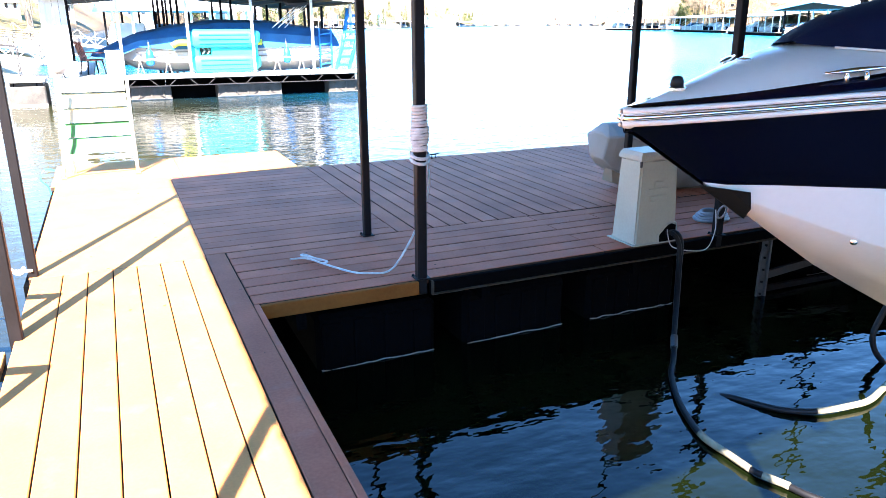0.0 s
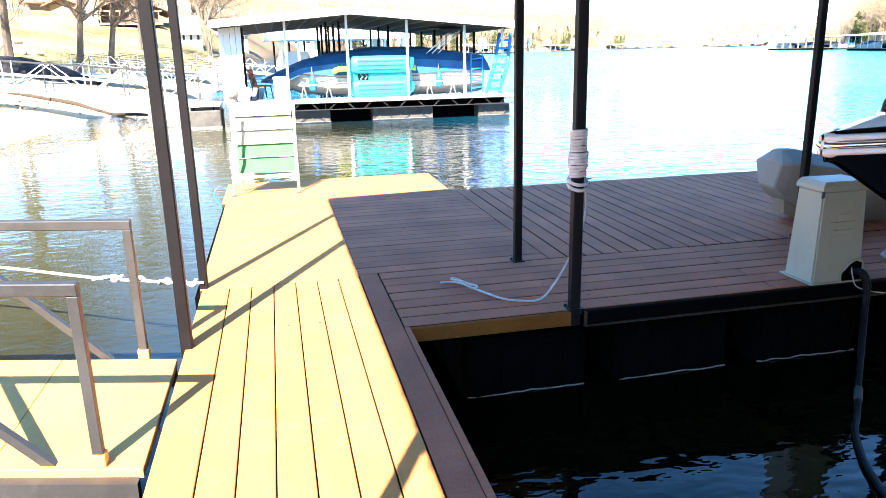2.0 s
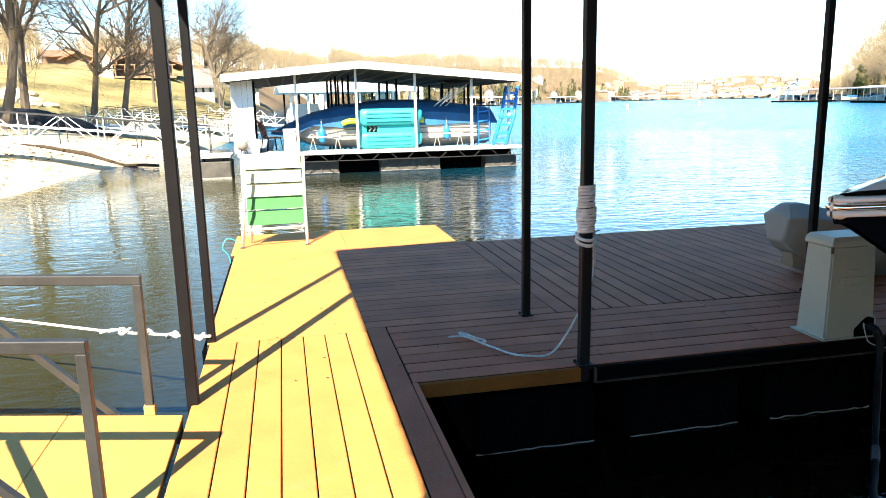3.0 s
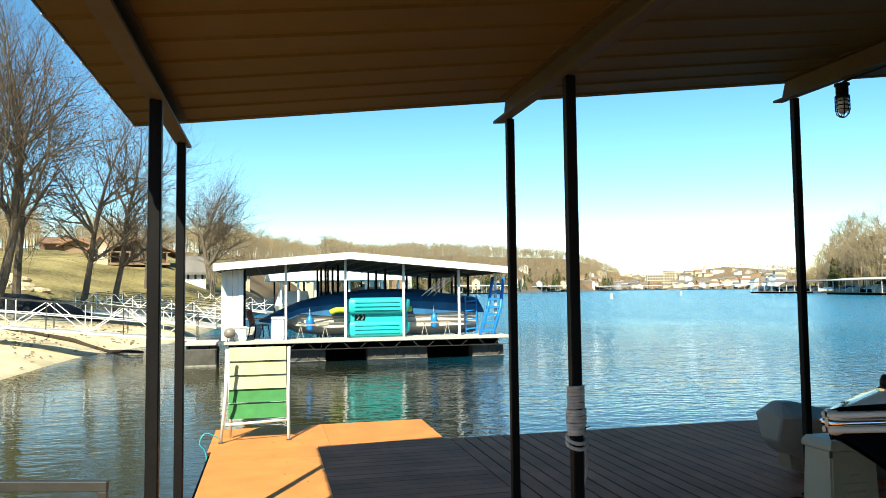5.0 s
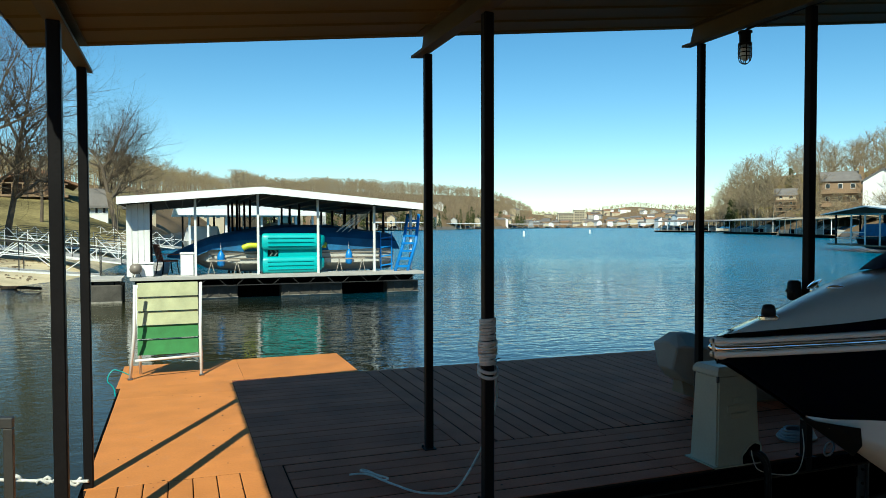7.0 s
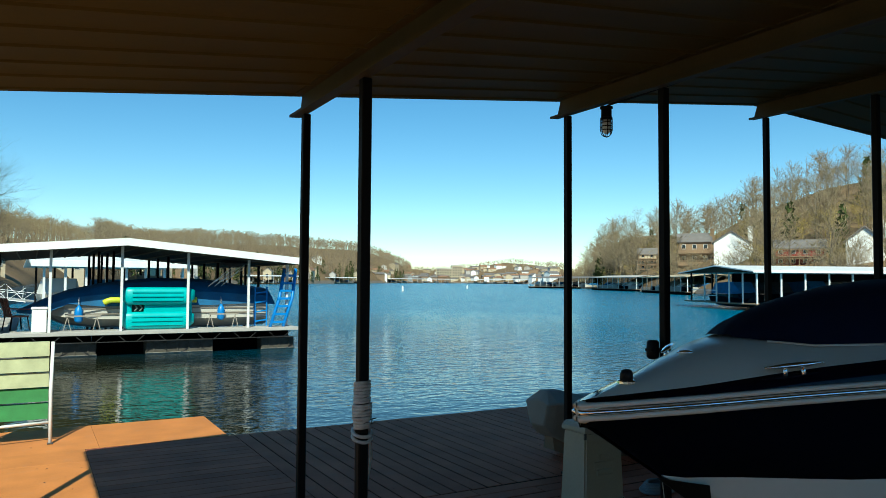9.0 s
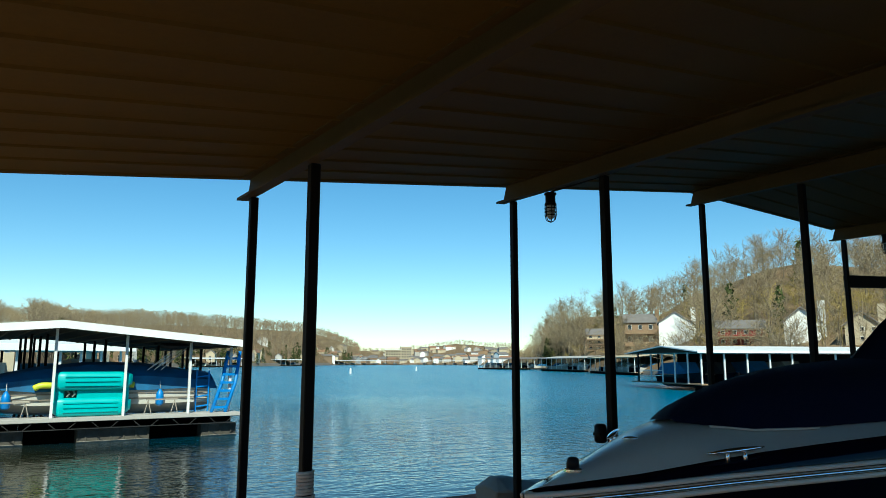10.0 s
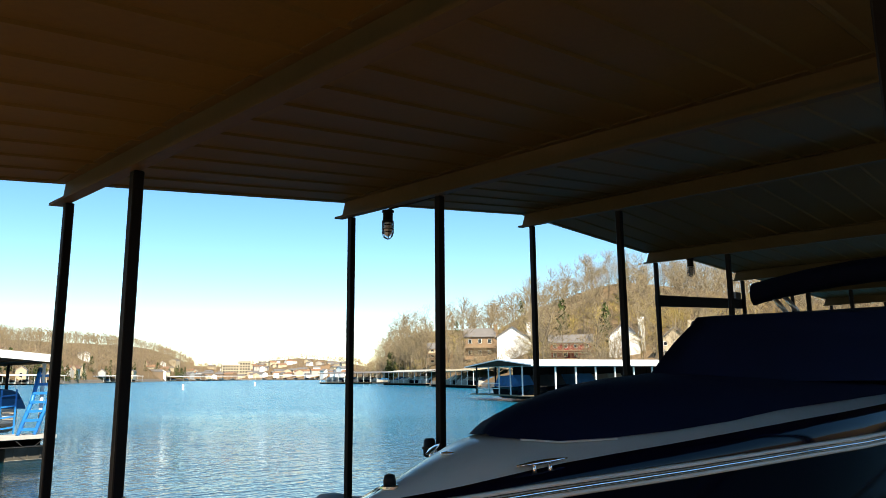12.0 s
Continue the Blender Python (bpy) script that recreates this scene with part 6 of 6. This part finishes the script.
def make_house(x, y, z, w, dep, h, wall, roof, rise=1.6, rz=0.0, storeys=2, bays=3, deck_rail=False, chimney=False, label="", group="lakeside houses", eave=0.4):
    """A gabled house, its front towards local -y, ridge along x unless it is narrower than deep."""
    th = thing("house", label, "house", group)
    th.matrix_basis = pose(x, y, z, 0, 0, rz)
    bm = bm_new()
    box(bm, -w / 2, w / 2, 0, dep, -2.5, h)
    end = w < dep
    if end:
        loft(bm, [[(-w / 2, q, h), (w / 2, q, h), (0, q, h + rise)] for q in (0.0, dep)])
    else:
        loft(bm, [[(q, 0, h), (q, dep, h), (q, dep / 2, h + rise)] for q in (-w / 2, w / 2)])
    part("wall", bm, wall, th)
    t = 0.22
    for s in (-1, 1):
        bm = bm_new()
        if end:
            k = rise / (w / 2)
            loft(bm, [[(0, q, h + rise + 0.02), (s * (w / 2 + eave), q, h - k * eave + 0.02), (s * (w / 2 + eave), q, h - k * eave + t), (0, q, h + rise + t)] for q in (-eave, dep + eave)])
        else:
            k = rise / (dep / 2)
            yb = dep / 2 + s * (dep / 2 + eave)
            loft(bm, [[(q, dep / 2, h + rise + 0.02), (q, yb, h - k * eave + 0.02), (q, yb, h - k * eave + t), (q, dep / 2, h + rise + t)] for q in (-w / 2 - eave, w / 2 + eave)])
        part("roof", bm, roof, th)
    sh = h / storeys
    for f in range(storeys):
        for b in range(bays):
            cx = -w / 2 + w * (b + 0.5) / bays
            ww, hh = min(1.1, w / bays * 0.32), sh * 0.38
            zc = f * sh + sh * 0.55
            bm = bm_new()
            box(bm, cx - ww / 2 - 0.06, cx + ww / 2 + 0.06, -0.06, -0.004, zc - hh / 2 - 0.06, zc + hh / 2 + 0.06)
            win = part("window", bm, M_WHITE, th)
            bm = bm_new()
            box(bm, cx - ww / 2, cx + ww / 2, -0.08, -0.064, zc - hh / 2, zc + hh / 2)
            part("pane", bm, M_WINDOW, win)
    if deck_rail:
        for f in range(storeys):
            zz = f * sh + 0.1
            bm = bm_new()
            box(bm, -w / 2 - 0.3, w / 2 + 0.3, -2.0, -0.1, zz - 0.2, zz)
            for k in range(7):
                xx = -w / 2 + w * k / 6
                box(bm, xx - 0.05, xx + 0.05, -1.98, -1.9, zz, zz + 1.0)
            box(bm, -w / 2 - 0.3, w / 2 + 0.3, -2.0, -1.9, zz + 0.95, zz + 1.05)
            part("balcony", bm, M_WOODWALL, th, "wooden balcony")
    if chimney:
        bm = bm_new()
        box(bm, w / 2 - 0.1, w / 2 + 0.9, dep * 0.3, dep * 0.3 + 1.1, -1.0, h + rise + 1.2, 0.04)
        part("chimney", bm, wall, th)
    return th


CLEARED = []       # bearings and distances kept free of woodland in front of houses


def house_at(az0, az1, el0, el1, d, **kw):
    """A house that fills the bearings az0 to az1 and stands at distance d, facing the lake."""
    az = (az0 + az1) / 2
    d = d or at_elevation(az, el0, interp(SHORE, az) + 3, interp(RIDGE, az))
    CLEARED.append((az0, az1, d))
    w = 2 * d * math.tan(radians((az1 - az0) / 2))
    x, y = place(az, d)
    z = ground_z(az, d) - kw.pop("sink", 0.0)
    h = max(2.4, 1.65 + d * math.tan(radians(el1)) - z)
    rise = min(h * 0.4, kw.pop("rise", 2.0))
    return make_house(x, y, z, w, kw.pop("dep", w * 0.8), h - rise, rise=rise, rz=-az + kw.pop("turn", 0), **kw)


# left bank
M_DARKWALL = mat("dark_siding", (0.10, 0.06, 0.035), 0.8, 0.3, 1.0, 14, 0.3)
house_at(-15.5, -12.9, 0.5, 3.98, 150, wall=M_WOODWALL, roof=M_BROWN_ROOF, storeys=1, bays=0, dep=5.5, rise=1.1, eave=0.9, turn=10, label="low brown house with a wide orange-brown shingle roof")
house_at(-14.4, -12.5, 0.5, 3.7, 138, wall=M_WOODWALL, roof=M_BROWN_ROOF, storeys=1, bays=0, dep=6, rise=0.9, eave=1.0, turn=-22, label="low brown garage wing with an orange-brown shingle roof")
house_at(-12.6, -11.5, 0.5, 2.85, 74, wall=M_TANWALL, roof=M_BROWN_ROOF, storeys=1, bays=2, dep=6, rise=0.9, label="small tan house wing behind the lawn")
house_at(-11.3, -7.6, 0.4, 3.8, 76, wall=M_DARKWALL, roof=M_BROWN_ROOF, storeys=1, bays=0, dep=8, rise=1.4, eave=1.2, deck_rail=True, label="dark wooden lake house with a deep porch")
house_at(-6.3, -4.8, 0.4, 1.45, 0, wall=M_WHITE, roof=M_GREY_ROOF, storeys=1, bays=3, rise=1.2, label="small white house at the foot of the hill")
house_at(-3.6, -1.6, 0.6, 1.5, 0, wall=M_TANWALL, roof=M_GREY_ROOF, storeys=1, bays=3, rise=1.4, label="tan house on the wooded slope")
house_at(0.6, 3.2, 0.5, 1.4, 0, wall=M_TANWALL, roof=M_BROWN_ROOF, storeys=1, bays=3, rise=1.6, label="tan house on the wooded slope")
# right bank
house_at(44.7, 46.0, 1.0, 2.6, 0, wall=M_TANWALL, roof=M_GREY_ROOF, storeys=3, bays=2, deck_rail=True, rise=1.5, label="tan balconied apartment house on the bank")
house_at(47.6, 49.9, 1.3, 3.7, 0, wall=M_WOODWALL, roof=M_GREY_ROOF, storeys=2, bays=3, deck_rail=True, chimney=True, rise=2.0, label="brown wooden lake house with balconies and a chimney")
house_at(50.1, 52.5, 1.3, 3.8, 0, wall=M_WHITE, roof=M_GREY_ROOF, storeys=2, bays=0, dep=10, chimney=True, rise=2.2, label="white gabled lake house on the bank")
house_at(54.2, 57.4, 1.3, 3.1, 0, wall=M_REDWALL, roof=M_GREY_ROOF, storeys=2, bays=4, deck_rail=True, rise=1.3, label="dark red wooden lake house with balconies")
house_at(58.7, 61.0, 1.4, 3.9, 0, wall=M_WHITE, roof=M_GREY_ROOF, storeys=2, bays=0, dep=9, chimney=True, rise=2.0, label="white gabled lake house with a tall chimney")
house_at(62.5, 64.6, 1.3, 3.5, 0, wall=M_TANWALL, roof=M_GREY_ROOF, storeys=2, bays=3, dep=9, chimney=True, rise=2.0, label="cream gabled lake house with a chimney")
house_at(68.5, 72.0, 1.6, 3.9, 0, wall=M_TANWALL, roof=M_GREY_ROOF, storeys=2, bays=3, rise=1.8, label="cream lake house on the bank")
# far town
rng = random.Random(12)
town = []
for k in range(120):
    az = rng.uniform(24.5, 38.5) if k < 94 else rng.uniform(6, 25)
    lo = interp(SHORE, az)
    d = lo + rng.uniform(4, 60 if rng.random() < 0.55 else 330) * (1.0 if az > 24 else 0.25)
    w = rng.uniform(6, 13) * (1.0 if az > 24 else 0.45)
    x, y = place(az, d)
    wall = rng.choice((M_TANWALL, M_WHITE, M_WHITE, M_TANWALL, M_WOODWALL, M_CONCRETE))
    roof = rng.choice((M_GREY_ROOF, M_BROWN_ROOF, M_GREY_ROOF))
    make_house(x, y, ground_z(az, d), w, rng.uniform(7, 9), rng.choice((3.0, 4.0, 5.5)), wall, roof, rise=rng.uniform(1.2, 2.0), rz=-az + rng.uniform(-35, 35), storeys=1, bays=1 if d < 480 else 0, label="small house on the far shore of the lake", group="far shore houses")
# the condominium block
x, y = place(30.1, 930)
th = thing("apartment_block", "large tan apartment block across the lake", "building")
th.matrix_basis = pose(x, y, 1.0, 0, 0, -26)
for k, (a, b, h) in enumerate(((-17, 3, 17), (3, 17, 21))):
    bm = bm_new()
    box(bm, a, b, 0, 14, -2, h, 0.1)
    part("wall", bm, M_TANWALL, th)
    for f in range(int(h / 3.2)):
        for q in np.arange(a + 1.2, b - 1.5, 3.2):
            bm = bm_new()
            box(bm, q, q + 2.0, -0.3, -0.05, 1 + f * 3.2, 2.9 + f * 3.2)
            part("window", bm, M_WINDOW, th)
    bm = bm_new()
    box(bm, a - 0.4, b + 0.4, -1.0, 14.4, h, h + 0.7)
    part("roof", bm, M_WHITE, th)


# ---- trees ----
def limb(vs, fs, a, b, r0, r1, seg):
    """Adds a tapered bar to the lists."""
    d = (b - a).normalized()
    u = d.cross(Vector((0.3, 0.2, 0.93)))
    if u.length < 1e-4:
        u = Vector((1, 0, 0))
    u.normalize()
    w = d.cross(u)
    n = len(vs)
    for p, r in ((a, r0), (b, r1)):
        for k in range(seg):
            t = 2 * math.pi * k / seg
            vs.append(tuple(p + r * (math.cos(t) * u + math.sin(t) * w)))
    for k in range(seg):
        fs.append((n + k, n + (k + 1) % seg, n + seg + (k + 1) % seg, n + seg + k))


def grow(vs, fs, tw, tf, rng, p, d, length, r, level, seg):
    """A limb of short bent pieces that forks as it goes."""
    pieces = 4 if level < 2 else 3
    step = length / pieces
    for i in range(pieces):
        bend = Vector((rng.gauss(0, 1), rng.gauss(0, 1), rng.gauss(0, 0.6))) * (0.10 + 0.05 * level)
        d = (d + bend + Vector((0, 0, 0.06))).normalized()
        q = p + d * step
        r1 = r * (0.86 if level == 0 else 0.76)
        if level >= 3:
            limb(tw, tf, p, q, r, r1, 3)
        else:
            limb(vs, fs, p, q, r, r1, seg if level < 2 else 4)
        p, r = q, r1
        forks = (0 if (level == 0 and i < 1) else 2) if level < 4 else 0
        if level == 0 and i >= 1:
            forks = 3
        if level == 3:
            forks = 1 if rng.random() < 0.75 else 2
        for _ in range(forks):
            a = Vector((rng.gauss(0, 1), rng.gauss(0, 1), rng.gauss(0.15, 0.5)))
            a = (a - d * a.dot(d)).normalized()
            nd = (d * rng.uniform(0.55, 1.0) + a * rng.uniform(0.6, 1.0)).normalized()
            grow(vs, fs, tw, tf, rng, p, nd, length * rng.uniform(0.5, 0.72), r * rng.uniform(0.5, 0.7), level + 1, seg)
    if level < 4:
        grow(vs, fs, tw, tf, rng, p, d, length * 0.62, r * 0.85, level + 1, seg)


def make_tree(az, d, height, seed, lean=(0, 0), label="tall bare winter oak on the lawn", dead_leaves=False, wide=0.8):
    rng = random.Random(seed)
    x, y = place(az, d)
    z = ground_z(az, d)
    th = thing("bare_tree", label, "tree", "bare trees on the bank")
    th.matrix_basis = pose(x, y, z - 0.1)
    vs, fs, tw, tf = [], [], [], []
    h0 = height * 0.40
    grow(vs, fs, tw, tf, rng, Vector((0, 0, 0)), Vector((lean[0], lean[1], 1)).normalized(), h0, height * 0.0155, 0, 7)
    top = max(max(v[2] for v in vs), max(v[2] for v in tw))
    k = height / top
    w = k * wide
    vs = [(a * w, b * w, c * k) for a, b, c in vs]
    tw = [(a * w, b * w, c * k) for a, b, c in tw]
    arrays("trunk", vs, fs, M_BARK, th)
    arrays("crown", tw, tf, M_TWIG, th)
    if dead_leaves:
        pts = rng.sample(tw, min(800, len(tw)))
        lv, lf = [], []
        for p in pts:
            if p[2] < height * 0.62:
                n = len(lv)
                for _ in range(3):
                    lv.append((p[0] + rng.gauss(0, 0.05), p[1] + rng.gauss(0, 0.05), p[2] + rng.gauss(0, 0.05)))
                lf.append((n, n + 1, n + 2))
        ob = arrays("dead_leaves", lv, lf, M_LEAF, th)
        ob["label"] = "russet dead leaves"


M_LEAF = mat("dead_leaves", (0.20, 0.075, 0.03), 0.9, 0.3, 3, 20, 0.0, island=0.3)
make_tree(-18.6, 40, 19, 21, lean=(0.22, 0), dead_leaves=True)
make_tree(-17.2, 47, 18, 22, dead_leaves=True)
make_tree(-20.5, 36, 15, 27)
make_tree(-23.5, 41, 16, 31)
make_tree(-26.5, 37, 17, 32)
make_tree(-13.3, 43, 14, 23, lean=(0.05, 0))
make_tree(-10.9, 44, 14, 24, label="bare winter oak with a thick trunk on the lawn")
make_tree(-9.0, 60, 10, 28)
make_tree(-4.3, 66, 13, 25, wide=1.1, label="bare spreading winter tree by the bank")
make_tree(-5.4, 70, 12, 26, wide=1.0, label="bare spreading winter tree by the bank")
make_tree(5.2, 190, 15, 29, label="bare tall winter tree behind the docks")


def woods_template(rng, limbs, twigs, seg=3, width=1.0, wide=1.0, crotch=(0.45, 0.62)):
    """A bare tree of unit height: a tall trunk with rising limbs, then the twigs, as arrays."""
    vs, fs = [], []
    fork = rng.uniform(*crotch)
    crook = Vector((rng.gauss(0, 0.02), rng.gauss(0, 0.02), fork))
    limb(vs, fs, Vector((0, 0, 0)), crook, 0.0105, 0.0075, seg)
    leaders = []
    for _ in range(rng.choice((1, 2, 2, 3))):
        tip = Vector((rng.gauss(0, 0.10), rng.gauss(0, 0.10), rng.uniform(0.86, 1.0)))
        mid = crook.lerp(tip, 0.5) + Vector((rng.gauss(0, 0.03), rng.gauss(0, 0.03), 0))
        limb(vs, fs, crook, mid, 0.006, 0.0042, seg)
        limb(vs, fs, mid, tip, 0.0042, 0.0014, seg)
        leaders.append((crook, mid, tip))
    tips = list(leaders)
    for _ in range(limbs):
        p0, m0, q0 = rng.choice(leaders)
        t = rng.uniform(-0.5, 1.6)
        p = crook * (1 + t * 0.7) if t < 0 else (p0.lerp(m0, t) if t < 1 else m0.lerp(q0, t - 1))
        a = rng.uniform(0, 6.283)
        reach = rng.uniform(0.11, 0.26) * wide * (1.15 - 0.3 * max(0.0, t))
        q = p + Vector((reach * math.cos(a), reach * math.sin(a), rng.uniform(0.10, 0.26)))
        q.z = min(q.z, 0.99 - 1.1 * (q.x ** 2 + q.y ** 2))
        m = p.lerp(q, 0.5) + Vector((0, 0, -0.02))
        limb(vs, fs, p, m, 0.0036, 0.0026, seg)
        limb(vs, fs, m, q, 0.0026, 0.0012, seg)
        tips.append((p, m, q))
    tri = []
    for f in fs:
        tri.append(f[:3])
        if len(f) == 4:
            tri.append((f[0], f[2], f[3]))
    solid = len(tri)
    for p, m, q in tips:
        for _ in range(twigs):
            t = rng.uniform(0.35, 2)
            b = p.lerp(m, t) if t < 1 else m.lerp(q, t - 1)
            e = b + Vector((rng.gauss(0, 0.042), rng.gauss(0, 0.042), rng.gauss(0.045, 0.03)))
            s = Vector((rng.gauss(0, 1), rng.gauss(0, 1), rng.gauss(0, 0.5))).normalized() * 0.0021 * width
            n = len(vs)
            vs += [tuple(b - s), tuple(b + s), tuple(e)]
            tri.append((n, n + 1, n + 2))
    return np.array(vs), np.array(tri), solid


def make_woods(name, spots, templates, heights, material, label, trunks=None):
    rng = random.Random(5)
    V, F, S, off = [], [], [], 0
    for x, y, z in spots:
        v, f, solid = templates[rng.randrange(len(templates))]
        h = rng.uniform(*heights)
        a = rng.uniform(0, 6.283)
        c, s = math.cos(a), math.sin(a)
        w = h * rng.uniform(0.85, 1.3)
        V.append(np.stack([x + w * (v[:, 0] * c - v[:, 1] * s), y + w * (v[:, 0] * s + v[:, 1] * c), z - 0.3 + h * v[:, 2]], 1))
        F.append(f + off)
        S.append((np.arange(len(f)) < solid).astype(np.int32))
        off += len(v)
    V, F, S = np.concatenate(V), np.concatenate(F), np.concatenate(S)
    me = bpy.data.meshes.new(name)
    me.vertices.add(len(V))
    me.vertices.foreach_set("co", V.astype(np.float32).ravel())
    me.loops.add(len(F) * 3)
    me.loops.foreach_set("vertex_index", F.astype(np.int32).ravel())
    me.polygons.add(len(F))
    me.polygons.foreach_set("loop_start", np.arange(0, len(F) * 3, 3, dtype=np.int32))
    me.update(calc_edges=True)
    me.materials.append(material)
    me.materials.append(trunks or material)
    me.polygons.foreach_set("material_index", S)
    return tagged(new(name, me), label, "woodland", kind="stuff")


def spots_in(rng, n, az0, az1, u0, u1, power=1.0):
    out = []
    for _ in range(n):
        az = rng.uniform(az0, az1)
        s, r = interp(SHORE, az), interp(RIDGE, az)
        d = s + (r * 1.06 - s) * (u0 + (u1 - u0) * rng.random() ** power)
        if any(a - 0.1 < az < b + 0.1 and (d < far + 9 if u0 > 0.01 else far - 8 < d < far + 9) for a, b, far in CLEARED):
            continue
        x, y = place(az, d)
        out.append((x, y, ground_z(az, d)))
    return out


rng = random.Random(31)
near_t = [woods_template(rng, 19, 14) for _ in range(8)]
crown_t = [woods_template(rng, 26, 22, width=0.8, wide=1.25, crotch=(0.28, 0.5)) for _ in range(9)]
mid_t = [woods_template(rng, 14, 6, width=1.6) for _ in range(6)]
far_t = [woods_template(rng, 8, 6, width=2.6, wide=1.5) for _ in range(6)]
make_woods("woodland", spots_in(rng, 580, 41.2, 80, 0.06, 1.0), crown_t, (7, 13.5), M_WOODS, "bare brown winter wood on the right-hand hillside", M_TRUNKS)
make_woods("woodland", spots_in(rng, 70, 41.0, 46, 0.03, 0.35), crown_t, (10, 16), M_WOODS, "bare winter trees along the bank", M_TRUNKS)
make_woods("woodland", spots_in(rng, 750, -40, -4, 0.5, 1.0), mid_t, (5, 9), M_WOODS, "bare brown wood behind the lawn")
make_woods("woodland", spots_in(rng, 2900, 4, 27, 0.02, 1.0), far_t, (8, 13), M_WOODS, "bare brown wood on the far hills", M_TRUNKS)
make_woods("woodland", spots_in(rng, 650, -4, 5, 0.3, 1.0), mid_t, (5, 9), M_WOODS, "bare brown wood on the slope behind the docks")
make_woods("woodland", spots_in(rng, 1200, 24, 41, 0.15, 1.0), far_t, (6, 10), M_WOODS, "bare brown wood behind the far town")


make_woods("woodland", spots_in(rng, 130, -5, 5, 0.03, 0.32), near_t, (3, 6), M_WOODS, "low bare trees behind the neighbouring docks", M_TRUNKS)
make_woods("woodland", spots_in(rng, 75, 44, 72, 0.0, 0.09), crown_t, (4, 8), M_WOODS, "low bare trees along the waterline", M_TRUNKS)
shrub_t = [woods_template(rng, 26, 9, width=1.3, wide=1.7) for _ in range(4)]
make_woods("woodland", spots_in(rng, 400, -40, -3, 0.42, 1.0), shrub_t, (3.5, 6), M_WOODS, "brown brush under the wood behind the lawn")
make_woods("woodland", spots_in(rng, 280, 42, 80, 0.03, 0.6), shrub_t, (4, 8), M_WILLOW, "yellow-brown bare shrubs low on the bank")


def cedar_template(rng):
    vs, fs = [], []
    for _ in range(150):
        z = rng.uniform(0.04, 1.0)
        r = 0.20 * (1 - z) ** 0.8 * rng.uniform(0.5, 1.1) + 0.01
        a = rng.uniform(0, 6.283)
        c = Vector((r * math.cos(a), r * math.sin(a), z))
        n = len(vs)
        for _ in range(3):
            vs.append(tuple(c + Vector((rng.gauss(0, 0.035), rng.gauss(0, 0.035), rng.gauss(0.0, 0.05)))))
        fs.append((n, n + 1, n + 2))
    return np.array(vs), np.array(fs), 0


ced = [cedar_template(rng) for _ in range(4)]
make_woods("woodland", spots_in(rng, 9, 41.3, 43.2, 0.01, 0.25) + spots_in(rng, 90, 5, 27, 0.0, 0.12) + spots_in(rng, 10, 44, 72, 0.2, 0.8), ced, (6, 11), M_CEDAR, "dark green cedars along the shore")
